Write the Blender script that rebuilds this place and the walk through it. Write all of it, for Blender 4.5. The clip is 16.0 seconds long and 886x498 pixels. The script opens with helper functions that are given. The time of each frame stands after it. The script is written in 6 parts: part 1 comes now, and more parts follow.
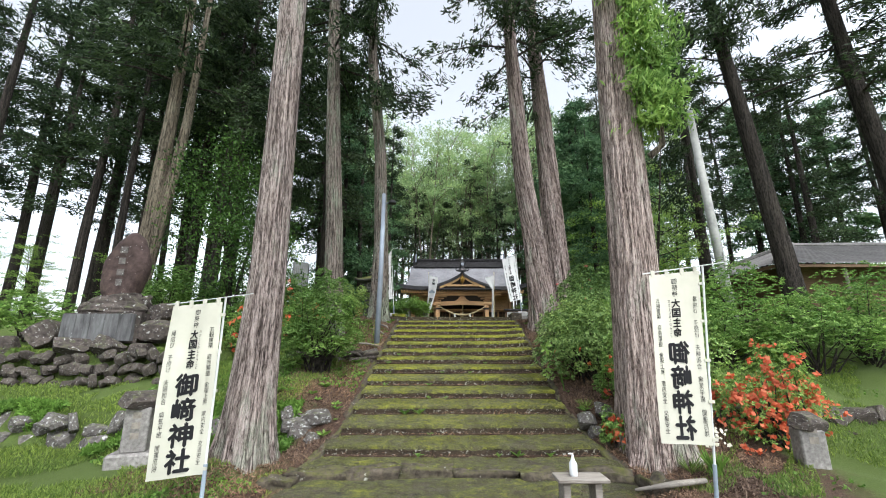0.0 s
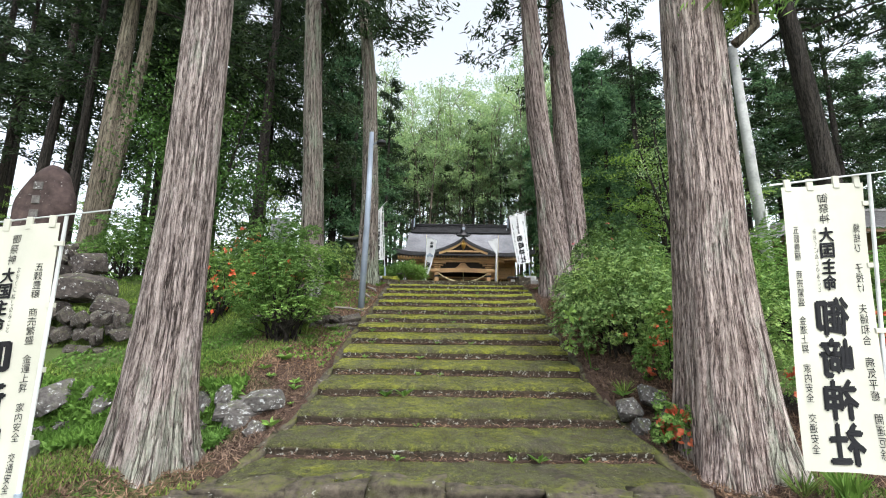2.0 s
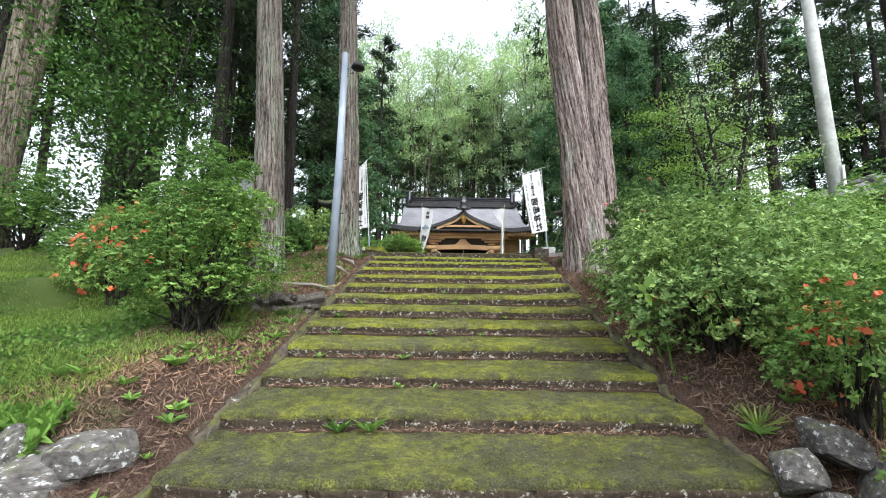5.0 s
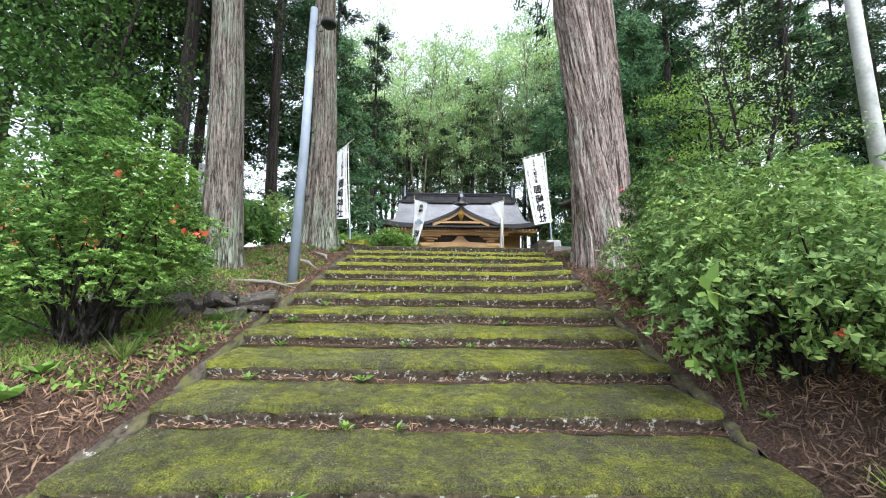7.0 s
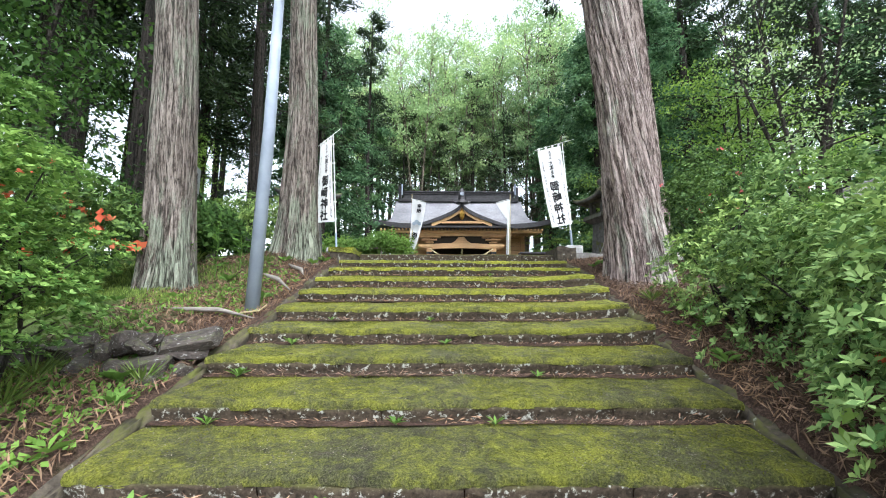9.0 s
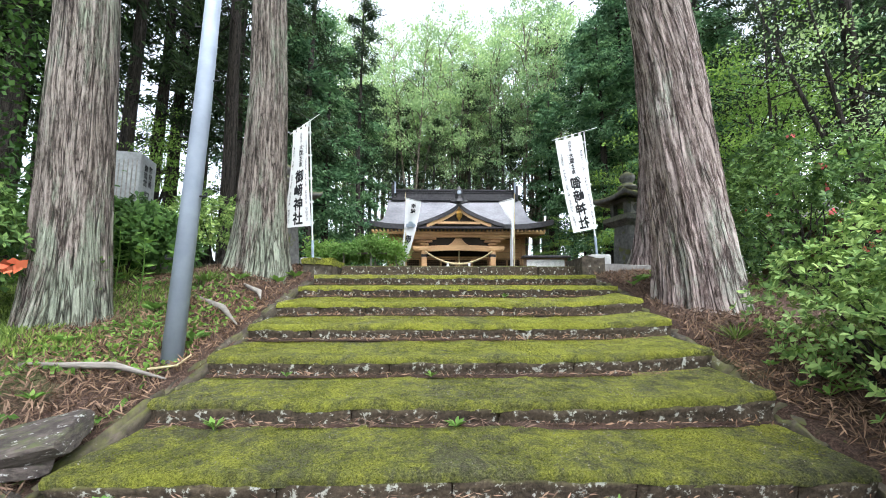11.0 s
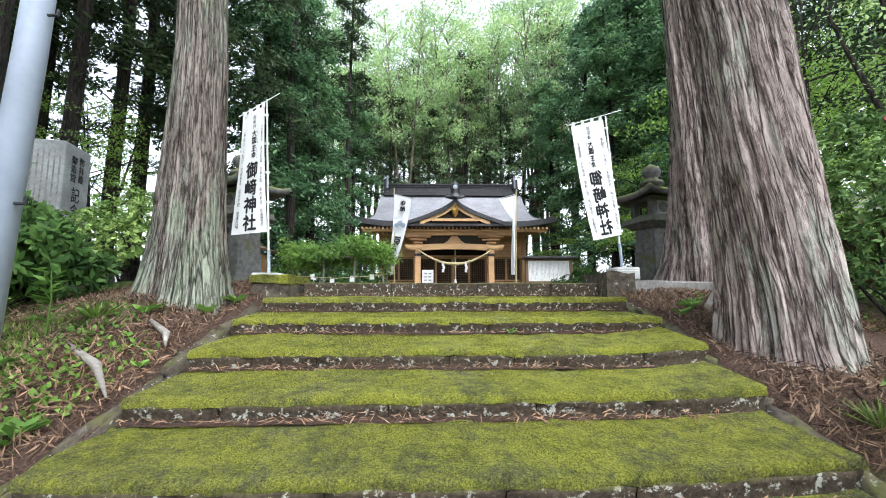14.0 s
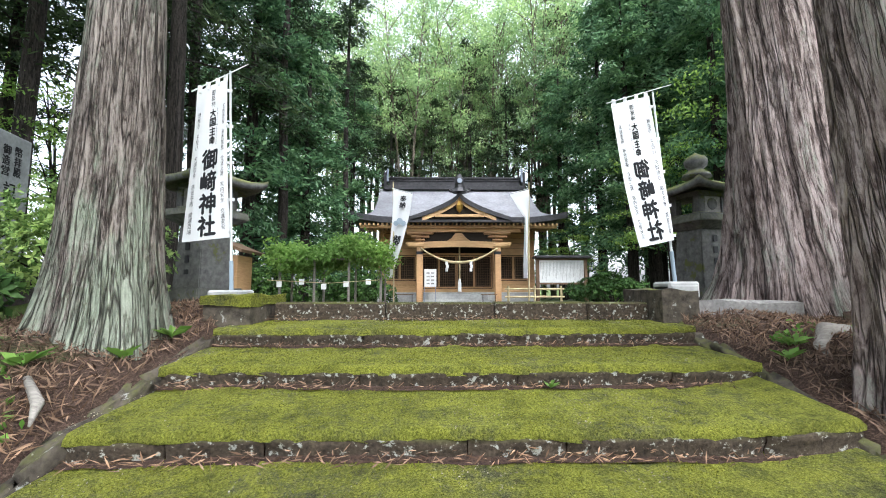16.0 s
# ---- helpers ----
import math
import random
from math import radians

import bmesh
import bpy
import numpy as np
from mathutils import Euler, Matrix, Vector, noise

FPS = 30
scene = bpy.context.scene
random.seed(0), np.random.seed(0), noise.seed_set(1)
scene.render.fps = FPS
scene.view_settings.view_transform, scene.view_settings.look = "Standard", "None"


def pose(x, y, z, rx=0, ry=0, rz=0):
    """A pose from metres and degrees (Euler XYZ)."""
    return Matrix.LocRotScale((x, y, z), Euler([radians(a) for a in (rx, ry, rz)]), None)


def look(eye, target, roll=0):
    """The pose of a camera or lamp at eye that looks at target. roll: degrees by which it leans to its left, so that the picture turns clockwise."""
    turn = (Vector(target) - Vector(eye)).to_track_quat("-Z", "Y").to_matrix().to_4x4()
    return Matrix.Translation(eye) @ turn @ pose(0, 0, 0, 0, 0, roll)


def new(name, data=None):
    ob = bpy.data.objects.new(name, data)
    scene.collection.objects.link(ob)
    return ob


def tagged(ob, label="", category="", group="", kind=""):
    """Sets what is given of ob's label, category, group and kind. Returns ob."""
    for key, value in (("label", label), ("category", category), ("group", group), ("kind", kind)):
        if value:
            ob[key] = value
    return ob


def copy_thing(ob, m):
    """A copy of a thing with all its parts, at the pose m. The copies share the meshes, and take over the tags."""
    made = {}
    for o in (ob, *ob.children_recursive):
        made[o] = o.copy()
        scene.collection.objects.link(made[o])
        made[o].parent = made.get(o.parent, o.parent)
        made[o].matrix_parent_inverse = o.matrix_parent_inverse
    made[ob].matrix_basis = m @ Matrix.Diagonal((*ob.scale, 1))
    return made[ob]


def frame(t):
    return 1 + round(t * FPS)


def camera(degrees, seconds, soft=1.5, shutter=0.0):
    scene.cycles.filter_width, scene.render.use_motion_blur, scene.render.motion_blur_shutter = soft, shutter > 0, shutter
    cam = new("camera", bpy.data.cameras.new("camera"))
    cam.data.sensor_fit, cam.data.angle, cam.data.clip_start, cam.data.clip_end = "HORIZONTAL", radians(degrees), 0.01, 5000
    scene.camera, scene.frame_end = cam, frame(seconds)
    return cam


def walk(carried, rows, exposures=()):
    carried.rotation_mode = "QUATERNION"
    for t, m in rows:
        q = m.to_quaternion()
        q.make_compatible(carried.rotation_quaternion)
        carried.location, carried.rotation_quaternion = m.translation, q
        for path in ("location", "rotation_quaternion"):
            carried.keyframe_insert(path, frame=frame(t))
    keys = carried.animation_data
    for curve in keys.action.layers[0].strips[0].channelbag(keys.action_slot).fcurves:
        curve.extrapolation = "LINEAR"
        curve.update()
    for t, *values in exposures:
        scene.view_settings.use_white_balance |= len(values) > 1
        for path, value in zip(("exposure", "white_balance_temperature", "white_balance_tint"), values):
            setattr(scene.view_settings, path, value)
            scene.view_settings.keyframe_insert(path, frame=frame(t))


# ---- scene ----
cam = camera(93.5, 16.0, soft=1.0)
METRES, EYE, TILT, LEAN, TURN = 11.0, 1.5, 14.0, 0.0, 0.0
ROWS = [
    (0.0, 0.0, 0.0, 0.0, 0.0, 0.0, -0.0),
    (0.5, 0.0025, 0.0425, -0.0094, -0.04, -1.08, -0.21),
    (1.0, 0.0034, 0.0857, -0.0211, -0.08, -2.15, -0.34),
    (1.5, 0.0073, 0.1283, -0.0364, 0.02, -3.01, -0.51),
    (2.0, 0.0075, 0.1688, -0.0487, 0.17, -3.88, -0.76),
    (2.5, 0.0068, 0.2091, -0.0575, 0.26, -4.58, -0.83),
    (3.0, 0.0085, 0.2434, -0.0682, 0.25, -5.29, -0.89),
    (3.5, 0.0085, 0.2731, -0.0801, 0.23, -5.89, -0.85),
    (4.0, 0.0062, 0.3067, -0.0864, 0.16, -6.31, -0.78),
    (6.5, 0.0253, 0.4793, -0.1252, -0.22, -6.31, -0.82),
    (7.0, 0.0294, 0.4962, -0.1283, 0.0, -6.28, -0.7),
    (7.5, 0.0262, 0.5322, -0.1295, 0.13, -6.49, -0.5),
    (8.0, 0.0254, 0.5573, -0.1273, 0.05, -6.4, -0.31),
    (8.5, 0.0229, 0.5961, -0.1277, -0.04, -6.57, -0.27),
    (9.0, 0.0232, 0.6205, -0.126, -0.25, -6.5, -0.26),
    (9.5, 0.0183, 0.654, -0.1282, -0.52, -6.6, -0.25),
    (12.0, 0.0157, 0.7836, -0.116, -1.48, -6.74, -0.28),
    (12.5, 0.016, 0.7982, -0.1159, -1.71, -6.83, -0.25),
    (13.0, 0.021, 0.8272, -0.1233, -1.73, -7.08, -0.19),
    (13.5, 0.0258, 0.8533, -0.1128, -1.59, -7.41, -0.18),
    (14.0, 0.0279, 0.8658, -0.1167, -1.43, -7.58, -0.29),
    (14.5, 0.0259, 0.8953, -0.1215, -1.44, -7.76, -0.38),
    (15.0, 0.0253, 0.9154, -0.1128, -1.41, -8.07, -0.34),
    (15.5, 0.0247, 0.9324, -0.1208, -1.28, -8.23, -0.23),
    (16.0, 0.025, 0.9662, -0.1152, -1.15, -8.44, -0.21),
]
EXPOSURES = [(0.0, -0.05, 6200, 8), (3.5, 0.25, 6200, 8), (7.0, 0.52, 5950, 8), (9.5, 0.62, 5950, 8), (13.0, 0.60, 5950, 8), (16.0, 0.60, 5950, 8)]
walk(cam, [(t, pose(0, 0, EYE, TILT, LEAN, TURN) @ pose(METRES * x, METRES * y, METRES * z, 90 + pitch, roll, yaw)) for t, x, y, z, yaw, pitch, roll in ROWS], EXPOSURES)

# ---- world, sun, exposure ----
world = bpy.data.worlds.new("overcast_sky")
scene.world = world
world.use_nodes = True
wn = world.node_tree
sky = wn.nodes.new("ShaderNodeTexSky")
sky.sky_type = "NISHITA"
sky.sun_disc = False
sky.sun_elevation, sky.sun_rotation = radians(58), radians(150)
sky.air_density, sky.dust_density, sky.ozone_density = 1.0, 4.0, 1.0
cloud = wn.nodes.new("ShaderNodeHueSaturation")
cloud.inputs["Saturation"].default_value = 0.22
cloud.inputs["Value"].default_value = 2.7
wn.links.new(sky.outputs[0], cloud.inputs["Color"])
wn.links.new(cloud.outputs[0], wn.nodes["Background"].inputs[0])
wn.nodes["Background"].inputs[1].default_value = 0.15
sun = new("sun", bpy.data.lights.new("sun", "SUN"))
sun.data.energy, sun.data.angle, sun.data.color = 1.2, radians(25), (1.0, 0.985, 0.96)
sun.matrix_world = look((6, -12, 22), (0, 8, 0))


# ---- materials ----
def ramp(nt, fac, stops):
    r = nt.nodes.new("ShaderNodeValToRGB")
    while len(r.color_ramp.elements) < len(stops):
        r.color_ramp.elements.new(0.5)
    for e, (p, c) in zip(r.color_ramp.elements, stops):
        e.position, e.color = p, (*c, 1)
    nt.links.new(fac, r.inputs[0])
    return r.outputs[0]


def mixc(nt, fac, a, b, how="MIX"):
    m = nt.nodes.new("ShaderNodeMix")
    m.data_type, m.blend_type = "RGBA", how
    for sock, v in ((m.inputs[0], fac), (m.inputs[6], a), (m.inputs[7], b)):
        if isinstance(v, (int, float)):
            sock.default_value = v
        elif isinstance(v, tuple):
            sock.default_value = (*v, 1)
        else:
            nt.links.new(v, sock)
    return m.outputs[2]


def noise_at(nt, vec, scale, detail=5.0, rough=0.6):
    n = nt.nodes.new("ShaderNodeTexNoise")
    n.inputs["Scale"].default_value, n.inputs["Detail"].default_value, n.inputs["Roughness"].default_value = scale, detail, rough
    nt.links.new(vec, n.inputs["Vector"])
    return n.outputs["Fac"]


def stretch(nt, vec, s):
    m = nt.nodes.new("ShaderNodeMapping")
    m.inputs["Scale"].default_value = s
    nt.links.new(vec, m.inputs["Vector"])
    return m.outputs[0]


def start(name, rough=0.8, metal=0.0):
    m = bpy.data.materials.new(name)
    m.use_nodes = True
    nt = m.node_tree
    b = nt.nodes["Principled BSDF"]
    b.inputs["Roughness"].default_value, b.inputs["Metallic"].default_value = rough, metal
    b.inputs["Specular IOR Level"].default_value = 0.3
    return m, nt, b


def bump(nt, b, height, strength, dist=0.01):
    k = nt.nodes.new("ShaderNodeBump")
    k.inputs["Strength"].default_value, k.inputs["Distance"].default_value = strength, dist
    nt.links.new(height, k.inputs["Height"])
    nt.links.new(k.outputs[0], b.inputs["Normal"])


def where(nt, world_space=False):
    """Object coordinates, or world ones."""
    if world_space:
        return nt.nodes.new("ShaderNodeNewGeometry").outputs["Position"]
    return nt.nodes.new("ShaderNodeTexCoord").outputs["Object"]


def upness(nt):
    s = nt.nodes.new("ShaderNodeSeparateXYZ")
    nt.links.new(nt.nodes.new("ShaderNodeNewGeometry").outputs["Normal"], s.inputs[0])
    return s.outputs[2]


def maths(nt, op, a, b):
    m = nt.nodes.new("ShaderNodeMath")
    m.operation, m.use_clamp = op, True
    for sock, v in ((m.inputs[0], a), (m.inputs[1], b)):
        if isinstance(v, (int, float)):
            sock.default_value = v
        else:
            nt.links.new(v, sock)
    return m.outputs[0]


def surface(name, dark, light, scale=8.0, rough=0.8, relief=0.3, metal=0.0, grain=(1, 1, 1), spots=None, spot_scale=14.0, spot_at=0.62, moss=None, moss_at=0.5, world_space=False):
    """A rough surface: two-scale colour, fine relief, optional spots (lichen) and moss on what faces up."""
    m, nt, b = start(name, rough, metal)
    v = where(nt, world_space)
    g = noise_at(nt, stretch(nt, v, grain), scale, 8, 0.65)
    big = noise_at(nt, v, scale * 0.13, 3, 0.5)
    col = ramp(nt, g, [(0.3, dark), (0.7, light)])
    shade = ramp(nt, big, [(0.3, (0.68, 0.68, 0.68)), (0.7, (1.1, 1.1, 1.1))])
    col = mixc(nt, 1.0, col, shade, "MULTIPLY")
    if spots:
        f = ramp(nt, noise_at(nt, v, spot_scale, 4, 0.7), [(spot_at, (0, 0, 0)), (spot_at + 0.06, (1, 1, 1))])
        col = mixc(nt, f, col, spots)
    if moss:
        up = maths(nt, "MULTIPLY", upness(nt), ramp(nt, noise_at(nt, v, 5.0, 5, 0.7), [(moss_at - 0.1, (0, 0, 0)), (moss_at + 0.1, (1, 1, 1))]))
        col = mixc(nt, up, col, moss)
    nt.links.new(col, b.inputs["Base Color"])
    bump(nt, b, g, relief)
    return m


def leaf(name, dark, light, glow=0.35, rough=0.55):
    """Leaves: each its own shade, letting some light through."""
    m, nt, b = start(name, rough)
    b.inputs["Specular IOR Level"].default_value = 0.16
    geo = nt.nodes.new("ShaderNodeNewGeometry")
    col = ramp(nt, geo.outputs["Random Per Island"], [(0.0, dark), (1.0, light)])
    info = nt.nodes.new("ShaderNodeObjectInfo")
    tone = ramp(nt, info.outputs["Random"], [(0.0, (0.75, 0.78, 0.75)), (1.0, (1.15, 1.1, 1.0))])
    patch = ramp(nt, noise_at(nt, where(nt), 0.7, 2, 0.5), [(0.3, (0.7, 0.75, 0.8)), (0.7, (1.2, 1.15, 1.0))])
    col = mixc(nt, 1.0, mixc(nt, 1.0, col, tone, "MULTIPLY"), patch, "MULTIPLY")
    nt.links.new(col, b.inputs["Base Color"])
    t = nt.nodes.new("ShaderNodeBsdfTranslucent")
    nt.links.new(col, t.inputs[0])
    mix = nt.nodes.new("ShaderNodeMixShader")
    mix.inputs[0].default_value = glow
    nt.links.new(b.outputs[0], mix.inputs[1])
    nt.links.new(t.outputs[0], mix.inputs[2])
    nt.links.new(mix.outputs[0], nt.nodes["Material Output"].inputs[0])
    return m


def bark(name, dark, light, ridge=26.0, lichen=(0.30, 0.34, 0.26), lichen_at=0.6, stem=True):
    """Fibrous bark: long wandering strips parted by dark cracks, fine strands, pale lichen, most of it on the foot."""
    m, nt, b = start(name, 0.95)
    v = where(nt)
    if stem:
        grain = nt.nodes.new("ShaderNodeAttribute")
        grain.attribute_name = "along_stem"
        v = grain.outputs["Vector"]
    sway = nt.nodes.new("ShaderNodeTexNoise")
    sway.inputs["Scale"].default_value, sway.inputs["Detail"].default_value = 1.3, 2.0
    nt.links.new(stretch(nt, v, (1, 1, 0.7)), sway.inputs["Vector"])
    bent = nt.nodes.new("ShaderNodeVectorMath")
    bent.operation = "MULTIPLY_ADD"
    nt.links.new(sway.outputs["Color"], bent.inputs[0])
    bent.inputs[1].default_value = (0.09, 0.09, 0.0)
    nt.links.new(v, bent.inputs[2])
    w = bent.outputs[0]
    strips = noise_at(nt, stretch(nt, w, (1, 1, 0.035)), ridge, 5, 0.62)
    strands = noise_at(nt, stretch(nt, w, (1, 1, 0.055)), ridge * 3.6, 6, 0.8)
    flakes = noise_at(nt, stretch(nt, w, (1, 1, 0.22)), ridge * 1.6, 6, 0.75)
    broad = noise_at(nt, stretch(nt, v, (1, 1, 0.25)), 3.0, 5, 0.65)
    mid = tuple(a * 0.45 + c * 0.55 for a, c in zip(dark, light))
    h = mixc(nt, 0.40, mixc(nt, 0.40, strips, strands), flakes)
    col = ramp(nt, h, [(0.38, tuple(a * 0.4 for a in dark)), (0.45, dark), (0.51, mid), (0.60, light)])
    col = mixc(nt, 1.0, col, ramp(nt, broad, [(0.3, (0.66, 0.62, 0.60)), (0.5, (0.98, 0.95, 0.93)), (0.7, (1.16, 1.17, 1.18))]), "MULTIPLY")
    s = nt.nodes.new("ShaderNodeSeparateXYZ")
    nt.links.new(v, s.inputs[0])
    foot = nt.nodes.new("ShaderNodeMapRange")
    foot.inputs[1].default_value, foot.inputs[2].default_value = 0.2, 1.6
    foot.inputs[3].default_value, foot.inputs[4].default_value = 0.09, 0.0
    nt.links.new(s.outputs[2], foot.inputs[0])
    f = maths(nt, "ADD", noise_at(nt, stretch(nt, v, (1, 1, 0.22)), 3.4, 8, 0.8), foot.outputs[0])
    f = ramp(nt, f, [(lichen_at, (0, 0, 0)), (lichen_at + 0.10, (0.75, 0.75, 0.75))])
    col = mixc(nt, f, col, mixc(nt, 1.0, lichen, ramp(nt, strands, [(0.4, (0.55, 0.55, 0.55)), (0.6, (1.35, 1.35, 1.35))]), "MULTIPLY"))
    for sc, wide, deep, long in ((ridge * 0.42, 0.016, 0.16, 0.045), (ridge * 0.95, 0.022, 0.30, 0.05), (ridge * 2.0, 0.03, 0.55, 0.06)):
        n = noise_at(nt, stretch(nt, w, (1, 1, long)), sc, 3, 0.5)
        crack = ramp(nt, n, [(0.5 - wide, (1, 1, 1)), (0.5, (deep, deep * 0.92, deep * 0.88)), (0.5 + wide, (1, 1, 1))])
        col = mixc(nt, 1.0, col, crack, "MULTIPLY")
        h = mixc(nt, 1.0, h, crack, "MULTIPLY")
    nt.links.new(col, b.inputs["Base Color"])
    bump(nt, b, h, 1.0, 0.05)
    return m


def mossy(name):
    """Tread: earth and grit under yellow-green moss that thins out in patches."""
    m, nt, b = start(name, 1.0)
    v = where(nt, True)
    fine = noise_at(nt, v, 85.0, 10, 0.95)
    mid = noise_at(nt, v, 11.0, 8, 0.78)
    big = noise_at(nt, v, 1.6, 5, 0.65)
    earth = ramp(nt, fine, [(0.40, (0.022, 0.018, 0.012)), (0.5, (0.085, 0.073, 0.050)), (0.57, (0.20, 0.18, 0.14)), (0.64, (0.42, 0.40, 0.34))])
    dull = ramp(nt, fine, [(0.42, (0.026, 0.029, 0.009)), (0.5, (0.10, 0.104, 0.040)), (0.59, (0.25, 0.25, 0.12))])
    fresh = ramp(nt, fine, [(0.42, (0.060, 0.070, 0.006)), (0.5, (0.24, 0.258, 0.025)), (0.59, (0.52, 0.53, 0.10))])
    s = nt.nodes.new("ShaderNodeSeparateXYZ")
    nt.links.new(v, s.inputs[0])
    # the upper flight is damper and greener
    height = nt.nodes.new("ShaderNodeMapRange")
    height.inputs[1].default_value, height.inputs[2].default_value = 0.2, 2.2
    height.inputs[3].default_value, height.inputs[4].default_value = -0.045, 0.10
    nt.links.new(s.outputs[2], height.inputs[0])
    k = nt.nodes.new("ShaderNodeMath")
    k.operation = "ADD"
    nt.links.new(mixc(nt, 0.58, big, mid), k.inputs[0])
    nt.links.new(height.outputs[0], k.inputs[1])
    col = mixc(nt, ramp(nt, k.outputs[0], [(0.36, (0, 0, 0)), (0.46, (1, 1, 1))]), earth, dull)
    col = mixc(nt, ramp(nt, k.outputs[0], [(0.47, (0, 0, 0)), (0.60, (1, 1, 1))]), col, fresh)
    blot = ramp(nt, noise_at(nt, v, 5.0, 7, 0.8), [(0.36, (0.55, 0.55, 0.6)), (0.5, (1, 1, 1)), (0.68, (1.25, 1.22, 1.1))])
    nt.links.new(mixc(nt, 1.0, col, blot, "MULTIPLY"), b.inputs["Base Color"])
    bump(nt, b, mixc(nt, 0.4, fine, mid), 1.0, 0.06)
    return m


def earth_and_grass(name):
    m, nt, b = start(name, 1.0)
    v = where(nt, True)
    fine = noise_at(nt, v, 55.0, 8, 0.85)
    litter = ramp(nt, fine, [(0.36, (0.018, 0.012, 0.009)), (0.5, (0.072, 0.043, 0.030)), (0.66, (0.20, 0.13, 0.098))])
    sod = ramp(nt, fine, [(0.3, (0.035, 0.055, 0.012)), (0.7, (0.12, 0.17, 0.04))])
    s = nt.nodes.new("ShaderNodeSeparateXYZ")
    nt.links.new(v, s.inputs[0])
    # bare strip under the cedars on both sides of the stairs
    off = maths(nt, "ABSOLUTE", 0.0, 0.0).node
    off.use_clamp = False
    shift = nt.nodes.new("ShaderNodeMath")
    shift.operation = "SUBTRACT"
    nt.links.new(s.outputs[0], shift.inputs[0])
    shift.inputs[1].default_value = 1.2
    nt.links.new(shift.outputs[0], off.inputs[0])
    edge = nt.nodes.new("ShaderNodeMapRange")
    edge.inputs[1].default_value, edge.inputs[2].default_value = 3.1, 4.6
    nt.links.new(off.outputs[0], edge.inputs[0])
    k = maths(nt, "ADD", maths(nt, "MULTIPLY", edge.outputs[0], 0.45), maths(nt, "MULTIPLY", noise_at(nt, v, 1.1, 5, 0.65), 0.7))
    nt.links.new(mixc(nt, ramp(nt, k, [(0.42, (0, 0, 0)), (0.58, (1, 1, 1))]), litter, sod), b.inputs["Base Color"])
    bump(nt, b, fine, 0.8, 0.03)
    return m


def plain(name, c, rough=0.5, metal=0.0, vary=0.12, scale=6.0, relief=0.05):
    return surface(name, tuple(x * (1 - vary) for x in c), tuple(min(1, x * (1 + vary)) for x in c), scale, rough, relief, metal)


